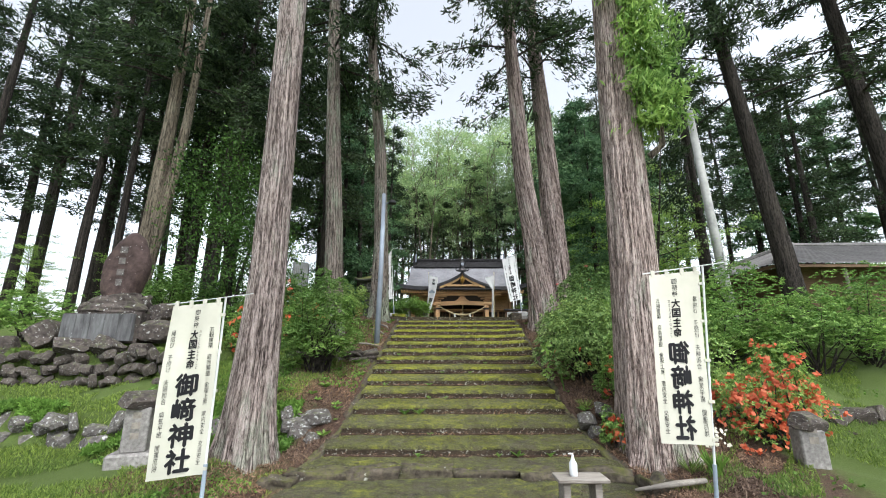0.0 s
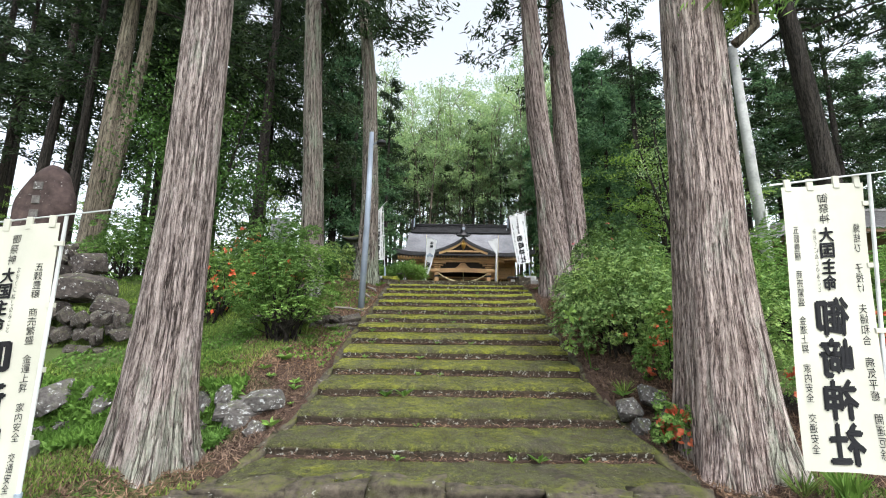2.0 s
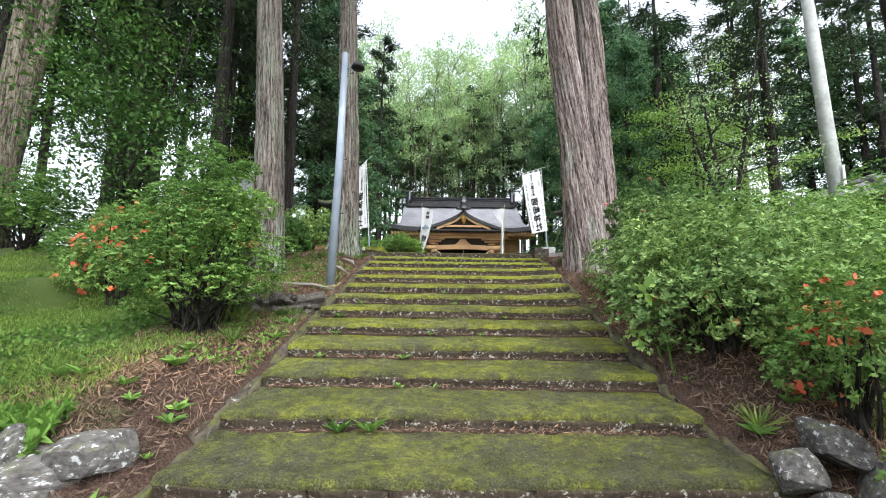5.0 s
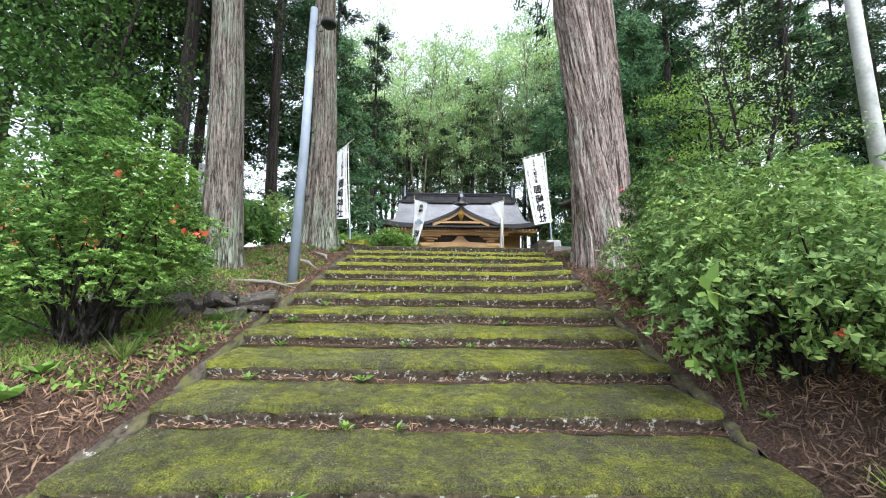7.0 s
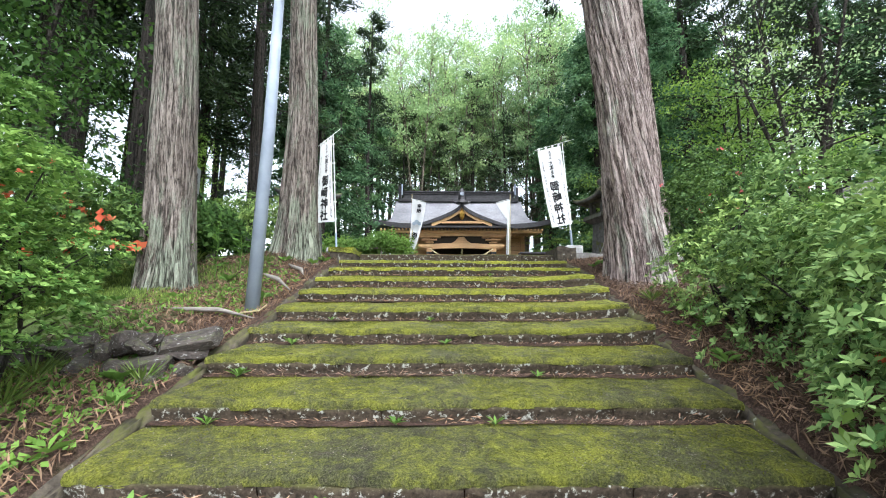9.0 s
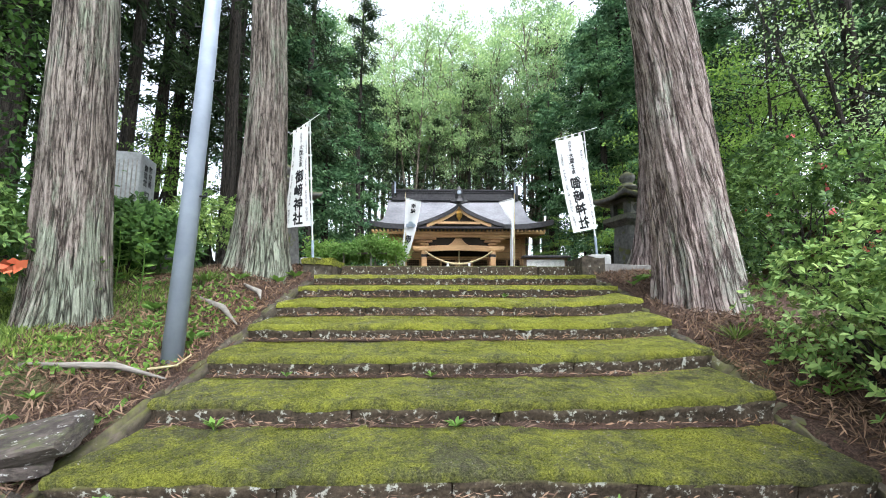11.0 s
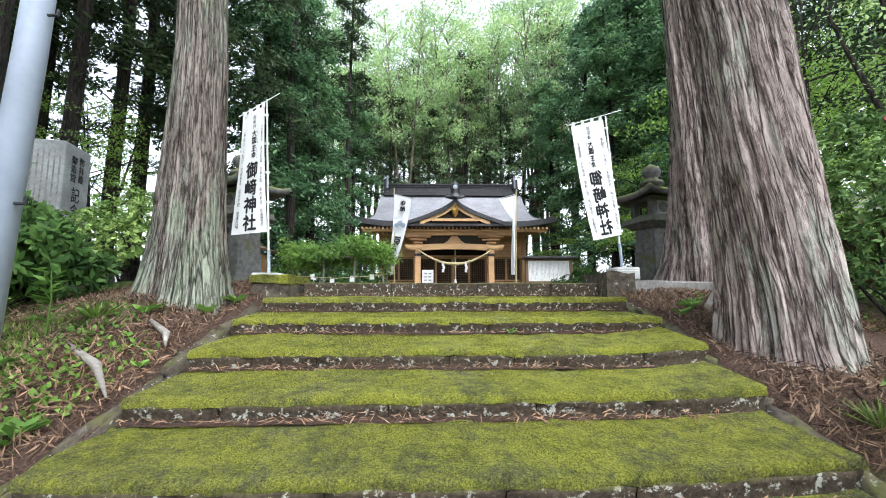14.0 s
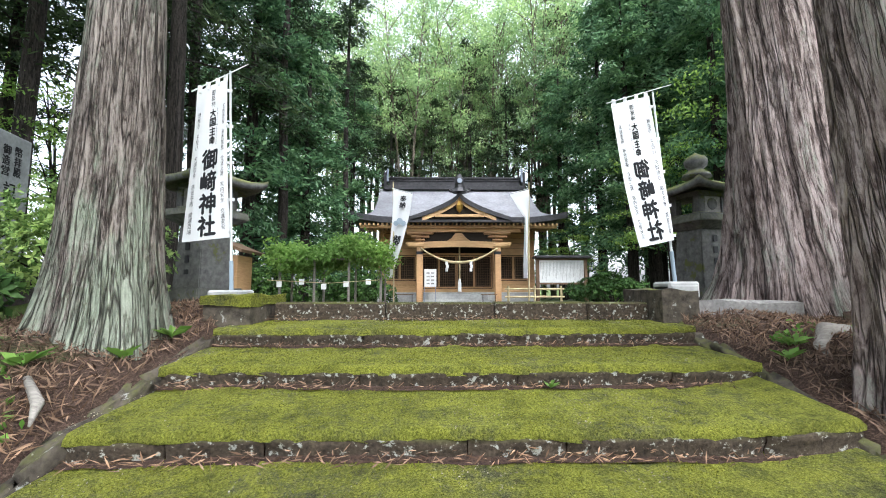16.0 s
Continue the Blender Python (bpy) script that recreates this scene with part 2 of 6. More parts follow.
M = dict(
    ground=earth_and_grass("needle_litter_and_grass"), moss=mossy("moss_on_earth"),
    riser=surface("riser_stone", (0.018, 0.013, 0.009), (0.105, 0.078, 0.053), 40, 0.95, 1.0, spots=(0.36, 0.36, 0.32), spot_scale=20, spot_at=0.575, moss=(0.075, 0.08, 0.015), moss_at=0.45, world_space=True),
    kerb=surface("kerb_stone", (0.12, 0.105, 0.085), (0.33, 0.30, 0.26), 10, 0.95, 0.5, spots=(0.42, 0.42, 0.38), spot_scale=8, spot_at=0.66, moss=(0.15, 0.16, 0.03), moss_at=0.55, world_space=True),
    rock=surface("lichen_rock", (0.04, 0.036, 0.033), (0.20, 0.183, 0.172), 9, 0.95, 0.9, spots=(0.50, 0.51, 0.50), spot_scale=8, spot_at=0.58, moss=(0.10, 0.12, 0.03), moss_at=0.6),
    darkrock=surface("dark_rock", (0.026, 0.021, 0.019), (0.125, 0.103, 0.092), 9, 0.9, 0.9, spots=(0.46, 0.46, 0.44), spot_scale=11, spot_at=0.60, moss=(0.08, 0.10, 0.03), moss_at=0.58),
    redrock=surface("reddish_standing_stone", (0.032, 0.021, 0.020), (0.115, 0.078, 0.070), 7, 0.9, 0.9, spots=(0.46, 0.45, 0.42), spot_scale=16, spot_at=0.66),
    wetrock=surface("streaked_plaque_stone", (0.035, 0.033, 0.034), (0.20, 0.20, 0.205), 7, 0.7, 0.3, grain=(1, 1, 0.25), spots=(0.42, 0.42, 0.42), spot_scale=6, spot_at=0.64),
    kerbdark=surface("damp_kerb_stone", (0.026, 0.021, 0.015), (0.135, 0.112, 0.085), 14, 0.95, 0.8, spots=(0.34, 0.34, 0.30), spot_scale=12, spot_at=0.63, moss=(0.10, 0.11, 0.02), moss_at=0.545, world_space=True),
    mosstuft=leaf("moss_tufts", (0.060, 0.072, 0.010), (0.22, 0.24, 0.028), 0.1, 0.9),
    grit=leaf("grit", (0.06, 0.055, 0.045), (0.42, 0.40, 0.35), 0.0, 0.9),
    granite=surface("weathered_granite", (0.16, 0.15, 0.14), (0.38, 0.36, 0.34), 22, 0.9, 0.3, spots=(0.12, 0.12, 0.09), spot_scale=4, spot_at=0.62),
    lantern=surface("lantern_stone", (0.07, 0.07, 0.072), (0.20, 0.195, 0.19), 14, 0.9, 0.3, spots=(0.10, 0.11, 0.04), spot_scale=3, spot_at=0.58, moss=(0.17, 0.18, 0.04), moss_at=0.42),
    stele=surface("grey_stele", (0.26, 0.27, 0.27), (0.42, 0.43, 0.43), 20, 0.7, 0.15),
    litter=leaf("cedar_litter", (0.05, 0.028, 0.02), (0.38, 0.25, 0.19), 0.0, 0.9),
    grass=leaf("grass_blades", (0.08, 0.14, 0.03), (0.28, 0.38, 0.10), 0.35),
    weed=leaf("weed_leaves", (0.08, 0.17, 0.03), (0.22, 0.38, 0.09), 0.35),
    azalea=leaf("azalea_leaves", (0.08, 0.18, 0.04), (0.34, 0.52, 0.16), 0.38),
    hedge=leaf("hedge_leaves", (0.08, 0.17, 0.045), (0.44, 0.60, 0.22), 0.28),
    rhodo=leaf("rhododendron_leaves", (0.035, 0.085, 0.028), (0.20, 0.32, 0.10), 0.25),
    fresh=leaf("maple_leaves", (0.16, 0.30, 0.05), (0.40, 0.58, 0.17), 0.5),
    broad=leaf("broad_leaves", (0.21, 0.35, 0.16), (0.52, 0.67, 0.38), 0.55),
    dark=leaf("evergreen_leaves", (0.03, 0.075, 0.02), (0.10, 0.19, 0.05), 0.2),
    # cedar: darkened in colour to stand as a silhouette against the sky
    cedar=leaf("silhouette_cedar_sprays", (0.014, 0.028, 0.015), (0.075, 0.118, 0.055), 0.3),
    # cedarlit: brighter copy of the sprays, with the light put into the colour
    cedarlit=leaf("lit_cedar_sprays", (0.045, 0.115, 0.060), (0.23, 0.39, 0.20), 0.35),
    orange=leaf("orange_petals", (0.72, 0.11, 0.055), (0.95, 0.30, 0.17), 0.3),
    pink=leaf("pink_petals", (0.55, 0.06, 0.09), (0.82, 0.22, 0.24), 0.3),
    white=leaf("white_petals", (0.6, 0.6, 0.55), (0.85, 0.85, 0.8), 0.3),
    bark=bark("cedar_bark", (0.155, 0.122, 0.112), (0.64, 0.555, 0.525), 24, (0.30, 0.32, 0.25), 0.55),
    # barkpink: redder bark, also paler to carry the stronger light on that trunk
    barkpink=bark("reddish_lit_cedar_bark", (0.21, 0.158, 0.142), (0.70, 0.595, 0.55), 24, (0.38, 0.40, 0.32), 0.56),
    duff=surface("cedar_duff", (0.012, 0.008, 0.006), (0.095, 0.056, 0.039), 60, 1.0, 1.0, world_space=True),
    barkgrey=bark("grey_cedar_bark", (0.095, 0.077, 0.066), (0.46, 0.405, 0.365), 20, (0.27, 0.31, 0.23), 0.50),
    barkold=bark("old_cedar_bark", (0.135, 0.10, 0.092), (0.54, 0.455, 0.43), 15, (0.34, 0.37, 0.30), 0.56),
    # barkdark: colour lowered so that stems read as backlit silhouettes
    barkdark=bark("silhouette_bark", (0.018, 0.015, 0.013), (0.085, 0.072, 0.062), 20, (0.13, 0.14, 0.10), 0.66, False),
    barkpale=bark("pale_bark", (0.10, 0.085, 0.065), (0.30, 0.26, 0.20), 16, (0.25, 0.26, 0.2), 0.6, False),
    cloth=surface("cream_banner_cloth", (0.56, 0.55, 0.46), (0.64, 0.63, 0.53), 3, 0.9, 0.05),
    clothw=surface("white_banner_cloth", (0.74, 0.74, 0.74), (0.82, 0.82, 0.82), 3, 0.9, 0.05),
    ink=plain("black_ink", (0.012, 0.012, 0.014), 0.8), pole=plain("white_pole", (0.72, 0.74, 0.72), 0.4),
    sleeve=plain("grey_blue_sleeve", (0.30, 0.36, 0.42), 0.45), steel=surface("galvanised_steel", (0.25, 0.285, 0.35), (0.33, 0.37, 0.44), 5, 0.5, 0.05, 0.0),
    concrete=surface("concrete", (0.36, 0.36, 0.35), (0.52, 0.52, 0.50), 12, 0.9, 0.2),
    wood=surface("new_cypress_wood", (0.46, 0.26, 0.12), (0.66, 0.41, 0.21), 6, 0.6, 0.15, grain=(1, 1, 9)),
    woodh=surface("cypress_beam", (0.52, 0.31, 0.14), (0.72, 0.47, 0.24), 6, 0.6, 0.15, grain=(0.6, 9, 9)),
    wooddark=surface("aged_wood", (0.10, 0.06, 0.035), (0.22, 0.14, 0.085), 7, 0.75, 0.2, grain=(0.6, 9, 9)),
    driftwood=surface("grey_wood", (0.16, 0.14, 0.12), (0.36, 0.33, 0.29), 9, 0.9, 0.4, grain=(0.5, 6, 6)),
    # shade: near-black colour standing in for the shadow inside the hall and porch
    shade=plain("painted_shade", (0.03, 0.022, 0.016), 0.8), roof=surface("copper_shingle", (0.13, 0.13, 0.145), (0.225, 0.225, 0.245), 9, 0.45, 0.1, 0.15),
    roofdark=surface("dark_copper", (0.03, 0.03, 0.033), (0.075, 0.07, 0.075), 8, 0.4, 0.1, 0.3),
    tile=surface("grey_roof_tile", (0.10, 0.095, 0.092), (0.25, 0.24, 0.235), 10, 0.7, 0.2),
    rope=surface("straw_rope", (0.42, 0.34, 0.18), (0.62, 0.53, 0.32), 30, 0.9, 0.4), paper=plain("white_paper", (0.78, 0.78, 0.76), 0.8),
    black=plain("black_iron", (0.02, 0.02, 0.022), 0.5), gold=plain("gold_leaf", (0.7, 0.42, 0.10), 0.35, 0.8),
    bottle=plain("white_plastic", (0.75, 0.78, 0.80), 0.35),
)


# ---- builders ----
def thing(name, at, label, category, group="", kind=""):
    ob = new(name)
    ob.location = at
    return tagged(ob, label, category, group, kind)


def part(name, bm, material, parent=None, label="", smooth=False):
    """Links a bmesh as one mesh object under a thing or a part."""
    me = bpy.data.meshes.new(name)
    bm.to_mesh(me)
    bm.free()
    return mesh_part(name, me, material, parent, label, smooth)


def mesh_part(name, me, material, parent=None, label="", smooth=False):
    if material and not me.materials:
        me.materials.append(material)
    if smooth:
        me.polygons.foreach_set("use_smooth", [True] * len(me.polygons))
    ob = new(name, me)
    ob.parent = parent
    return tagged(ob, label)


def box(bm, x0, x1, y0, y1, z0, z1, bevel=0.0, m=None):
    r = bmesh.ops.create_cube(bm, size=1.0)
    mat = Matrix.Translation(((x0 + x1) / 2, (y0 + y1) / 2, (z0 + z1) / 2)) @ Matrix.Diagonal((x1 - x0, y1 - y0, z1 - z0, 1))
    bmesh.ops.transform(bm, matrix=(m or Matrix()) @ mat, verts=r["verts"])
    if bevel:
        es = {e for v in r["verts"] for e in v.link_edges}
        bmesh.ops.bevel(bm, geom=list(es), offset=bevel, segments=1, affect="EDGES")
    return bm


def boxed(*a, **k):
    return box(bmesh.new(), *a, **k)


def tube(bm, pts, radii, seg=8, cap=True):
    """A tapering tube through pts."""
    rings = []
    for i, p in enumerate(pts):
        p = Vector(p)
        d = (Vector(pts[min(i + 1, len(pts) - 1)]) - Vector(pts[max(i - 1, 0)])).normalized()
        a = d.cross(Vector((0.31, 0.95, 0.05))).normalized()
        b = d.cross(a)
        rings.append([bm.verts.new(p + float(radii[i]) * (math.cos(t) * a + math.sin(t) * b)) for t in np.linspace(0, 2 * math.pi, seg, endpoint=False)])
    for r, s in zip(rings, rings[1:]):
        for i in range(seg):
            bm.faces.new((r[i], r[(i + 1) % seg], s[(i + 1) % seg], s[i]))
    if cap:
        bm.faces.new(rings[0])
        bm.faces.new(rings[-1][::-1])
    bmesh.ops.recalc_face_normals(bm, faces=bm.faces)
    return bm


def tubed(pts, radii, seg=8):
    return tube(bmesh.new(), pts, radii, seg)


def grid_mesh(name, P, faces_flip=False):
    """P: array (n, m, 3)."""
    n, m = P.shape[:2]
    i = np.arange(n * m).reshape(n, m)
    q = np.stack([i[:-1, :-1], i[1:, :-1], i[1:, 1:], i[:-1, 1:]], -1).reshape(-1, 4)
    return quads_mesh(name, P.reshape(-1, 3), q[:, ::-1] if faces_flip else q)


def quads_mesh(name, V, Q):
    me = bpy.data.meshes.new(name)
    me.vertices.add(len(V))
    me.vertices.foreach_set("co", np.asarray(V, np.float32).ravel())
    me.loops.add(Q.size)
    me.loops.foreach_set("vertex_index", np.asarray(Q, np.int32).ravel())
    me.polygons.add(len(Q))
    me.polygons.foreach_set("loop_start", np.arange(0, Q.size, 4, dtype=np.int32))
    me.update(calc_edges=True)
    return me


def leaves(name, C, along, length, width, rng, spread=0.6, facing=None, fold=0.0):
    """Diamond leaves at C (n,3), pointing along (n,3) with scatter; facing: their preferred normal."""
    n = len(C)
    a = along + rng.normal(0, spread, (n, 3))
    a /= np.linalg.norm(a, axis=1, keepdims=True) + 1e-9
    f = rng.normal(0, 1, (n, 3)) if facing is None else np.asarray(facing) + rng.normal(0, 0.45, (n, 3))
    b = np.cross(a, f)
    b /= np.linalg.norm(b, axis=1, keepdims=True) + 1e-9
    L = (length * rng.uniform(0.65, 1.3, n))[:, None]
    W = (width * rng.uniform(0.7, 1.25, n))[:, None]
    up = np.cross(b, a) * fold * L
    V = np.stack([C - a * L / 2, C + b * W / 2 + a * L * 0.08 + up, C + a * L / 2, C - b * W / 2 + a * L * 0.08 + up], 1).reshape(-1, 3)
    return quads_mesh(name, V, np.arange(n * 4).reshape(n, 4))


def smooth_noise(P, scale, seed=0):
    """Cheap value noise for arrays of points (n,3), about -1..1."""
    out = np.zeros(len(P))
    r = np.random.RandomState(seed)
    for _ in range(6):
        k = r.normal(0, scale, 3)
        out += np.sin(P @ k + r.uniform(0, 6.28))
    return out / 3.0


def rock_mesh(name, seed, sub=3):
    bm = bmesh.new()
    bmesh.ops.create_icosphere(bm, subdivisions=sub, radius=0.5)
    off = Vector((seed * 7.3, seed * 3.1, seed * 1.7))
    for v in bm.verts:
        d = noise.noise(v.co * 2.1 + off) * 0.45 + noise.noise(v.co * 5.0 + off) * 0.16
        c = v.co.normalized() * (0.5 * (1 + d))
        m = max(abs(c.x), abs(c.y), abs(c.z))
        v.co = c * (0.55 + 0.45 * 0.5 / max(m, 0.2))
    # broken faces
    r = random.Random(seed)
    for _ in range(14):
        n = Vector((r.gauss(0, 0.22), r.gauss(0, 0.22), r.gauss(0, 0.22)))
        n[r.randrange(3)] += r.choice((-1, 1))
        n.normalize()
        d = r.uniform(0.30, 0.42)
        for v in bm.verts:
            over = v.co.dot(n) - d
            if over > 0:
                v.co -= n * over * 0.95
    me = bpy.data.meshes.new(name)
    bm.to_mesh(me)
    bm.free()
    return me


ROCKS = [rock_mesh("stone", i) for i in range(8)]
for _r in ROCKS:
    _r.materials.append(M["rock"])
DARKROCKS = [m.copy() for m in ROCKS]
for _r in DARKROCKS:
    _r.materials.clear()
    _r.materials.append(M["darkrock"])


# ---- ground and stairs ----
LIPS_Y = [5.82, 6.38, 7.03, 7.77, 8.48, 9.10, 9.73, 10.31, 10.90, 11.48, 12.10, 12.70, 13.33, 13.98, 14.65]
LIPS_Z = [0.07, 0.23, 0.40, 0.60, 0.79, 0.985, 1.195, 1.39, 1.575, 1.765, 1.97, 2.165, 2.365, 2.535, 2.69]
RISE = 0.135


def stair_z(y):
    return np.interp(y, LIPS_Y, LIPS_Z)


def stair_left(y):
    return np.interp(y, [5.3, 5.9, 6.5, 7.2, 10.3, 12.0, 14.7], [-2.05, -1.85, -1.66, -1.60, -1.60, -1.50, -1.48])


def stair_right(y):
    return np.interp(y, [5.3, 5.9, 6.5, 8.0, 10.4, 13.4, 14.7], [2.45, 2.36, 2.22, 2.16, 2.26, 2.42, 2.42])


def ground_z(x, y):
    x, y = np.asarray(x, float), np.asarray(y, float)
    left = np.interp(y, [-60, 5.4, 6.85, 7.10, 8.25, 10.25, 10.55, 12.0, 13.3, 14.7, 20, 27, 60, 300], [0, 0, 0.10, 0.56, 0.95, 1.30, 1.52, 1.93, 2.52, 2.70, 2.42, 2.20, 2.2, 1.5])
    left = np.maximum(left, np.interp(x, [-5.3, -4.8], [1, 0]) * np.interp(y, [8.25, 8.4, 12, 14], [0, 1.5, 1.9, 2.2]))
    right = np.interp(y, [-60, 5.2, 6.4, 7.3, 8.2, 12.0, 13.5, 14.7, 20, 27, 60, 300], [0, 0, 0.08, 0.52, 0.80, 1.93, 2.46, 2.62, 2.42, 2.20, 2.2, 1.5])
    k = np.clip((x + 0.4) / 1.4, 0, 1)
    g = left * (1 - k) + right * k
    g = g + 0.05 * np.sin(x * 1.7 + 0.6) * np.sin(y * 1.3) + 0.03 * np.sin(x * 4.1 + y * 2.3)
    corridor = np.where(y < 5.5, -0.03 - 0.05 * np.clip((y - 3.5) / 2, 0, 1), stair_z(y) - 0.34)
    corridor = np.where(y > 14.75, np.interp(y, [14.7, 15, 20, 27, 60, 300], [2.62, 2.6, 2.42, 2.20, 2.2, 1.5]), corridor)
    xl, xr = stair_left(y), stair_right(y)
    near = np.clip(np.maximum(xl - x, x - xr) / 0.7, 0, 1)
    g = np.where((y > 5.6) & (y < 14.7), g * near + (stair_z(y) - 0.07) * (1 - near), g)
    w = np.clip((x - xl + 0.06) / 0.12, 0, 1) * np.clip((xr + 0.06 - x) / 0.12, 0, 1)
    return g * (1 - w) + corridor * w


def axis(lo, hi, step, far):
    mid = np.arange(lo, hi, step)
    k = np.geomspace(0.5, far, 26)
    return np.concatenate([lo - k[::-1], mid, hi - step + k])


gx, gy = np.meshgrid(axis(-9, 9, 0.11, 1800), axis(-1, 18, 0.11, 1800), indexing="ij")
gz = ground_z(gx, gy)
gP = np.stack([gx, gy, gz], -1)
gP[..., 2] += 0.005 * smooth_noise(gP.reshape(-1, 3) * [1, 1, 0], 9, 3).reshape(gx.shape)
tagged(mesh_part("ground", grid_mesh("ground", gP), M["ground"], smooth=True), "sloping ground with brown cedar litter and patchy grass", "ground", kind="structure")

stairs = thing("stone_stairs", (0, 5.8, 0), "wide old stone stairs overgrown with yellow-green moss", "stairs", kind="structure")


def under(ob, parent):
    """Keeps the world place of ob under a parent."""
    ob.parent = parent
    ob.matrix_parent_inverse = parent.matrix_basis.inverted()
    return ob


rng = np.random.RandomState(5)
for k in range(14):
    y0, z0 = LIPS_Y[k], LIPS_Z[k]
    y1, z1 = LIPS_Y[k + 1] + 0.06, LIPS_Z[k + 1] - RISE - 0.005
    nx, ny = 90, 14
    s = np.linspace(0, 1, ny)[None, :]
    u = np.linspace(0, 1, nx)[:, None]
    xl, xr = stair_left(y0) + 0.02, stair_right(y0) - 0.02
    X = xl + (xr - xl) * u + 0 * s
    bow = 0.025 * np.sin(u * 5 + k * 1.7) + 0.010 * np.sin(u * 13 + k)
    Y = y0 + 0.03 + bow * (1 - s) + (y1 - y0 - 0.03) * s
    Z = z0 + (z1 - z0) * s + 0 * u
    if 8 <= k <= 11:
        Z = Z + 0.05 * np.clip((u - 0.72) / 0.28, 0, 1) ** 2
    Pt = np.stack([X, Y, Z], -1)
    f = smooth_noise(Pt.reshape(-1, 3), 7, k).reshape(nx, ny) * 0.009 + smooth_noise(Pt.reshape(-1, 3), 30, k + 50).reshape(nx, ny) * 0.004
    Pt[..., 2] += f
    # rounded mossy lip that rolls over the riser stones
    lip = []
    for dy, dz in ((-0.030, -0.055), (-0.034, -0.028), (-0.020, -0.006)):
        q = Pt[:, 0].copy()
        q[:, 1] += dy
        q[:, 2] += dz
        lip.append(q + rng.normal(0, 0.003, q.shape))
    Pt = np.concatenate([np.stack(lip, 1), Pt], 1)
    under(mesh_part("tread", grid_mesh("tread", Pt), M["moss"], smooth=True), stairs)
    # riser stones, end to end with open joints
    x = xl
    while x < xr - 0.05:
        w = rng.uniform(0.45, 1.05)
        if xr - x - w < 0.3:
            w = xr - x
        hgt = RISE + 0.10
        nxs = max(4, int(w / 0.07))
        xs = np.linspace(0.003, w - 0.003, nxs)
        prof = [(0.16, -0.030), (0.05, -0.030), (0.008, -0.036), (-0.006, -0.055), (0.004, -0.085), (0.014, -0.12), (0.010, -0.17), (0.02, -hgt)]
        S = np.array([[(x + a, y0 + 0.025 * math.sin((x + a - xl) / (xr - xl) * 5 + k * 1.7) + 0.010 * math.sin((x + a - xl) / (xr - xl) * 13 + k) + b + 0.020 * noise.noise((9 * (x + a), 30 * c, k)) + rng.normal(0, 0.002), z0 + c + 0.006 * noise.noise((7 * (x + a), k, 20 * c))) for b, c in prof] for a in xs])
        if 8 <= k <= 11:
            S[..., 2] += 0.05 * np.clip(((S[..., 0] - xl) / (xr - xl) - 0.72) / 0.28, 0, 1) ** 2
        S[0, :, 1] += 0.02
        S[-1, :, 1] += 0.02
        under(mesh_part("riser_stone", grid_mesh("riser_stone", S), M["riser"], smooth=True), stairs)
        x += w
    # needles and soil gathered at the foot of the riser
    n = 60
    uu = np.linspace(0, 1, n)
    hgt = (0.013 + 0.008 * np.sin(uu * 9 + k) + rng.uniform(0, 0.012, n))[:, None]
    prof = np.array([[0.05, 1.0], [-0.004, 0.9], [-0.022, 0.5], [-0.045, 0.1], [-0.07, -0.4]])
    bw = 0.025 * np.sin(uu * 5 + k * 1.7) + 0.010 * np.sin(uu * 13 + k)
    base = z0 - RISE - 0.015
    Q = np.zeros((n, 5, 3))
    Q[..., 0] = (xl + (xr - xl) * uu)[:, None]
    Q[..., 1] = (y0 + bw)[:, None] + 0.5 * prof[None, :, 0] + rng.normal(0, 0.008, (n, 5))
    Q[..., 2] = base + 0.010 + hgt * prof[None, :, 1] * 0.6
    if k > 0:
        under(mesh_part("litter_drift", grid_mesh("litter_drift", Q, True), M["duff"], smooth=True), stairs)

# flanking kerb stones along both sides
for side in (-1, 1):
    y = 6.0
    while y < 14.3:
        ln = rng.uniform(0.35, 0.85)
        edge = stair_left if side < 0 else stair_right
        a = Vector((float(edge(y)) + side * 0.05, y, float(stair_z(y)) - 0.07))
        b = Vector((float(edge(y + ln)) + side * 0.05, y + ln - 0.02, float(stair_z(y + ln)) - 0.07))
        d = b - a
        drop = rng.uniform(-0.015, 0.02)
        bm = bmesh.new()
        bmesh.ops.create_cube(bm, size=1)
        bmesh.ops.subdivide_edges(bm, edges=bm.edges, cuts=4, use_grid_fill=True)
        for v in bm.verts:
            c = v.co
            jit = noise.noise(c * 3 + a * 5) * 0.04 + noise.noise(c * 9 + a * 5) * 0.03
            v.co = a + d * (c.y + 0.5) + Vector((c.x * 0.12 + jit * 0.8, 0, c.z * 0.26 - 0.155 + drop + 1.3 * jit * (1 if c.z > 0 else 0)))
        bmesh.ops.recalc_face_normals(bm, faces=bm.faces)
        under(part("kerb_stone", bm, M["kerbdark"], None, smooth=True), stairs)
        y += ln

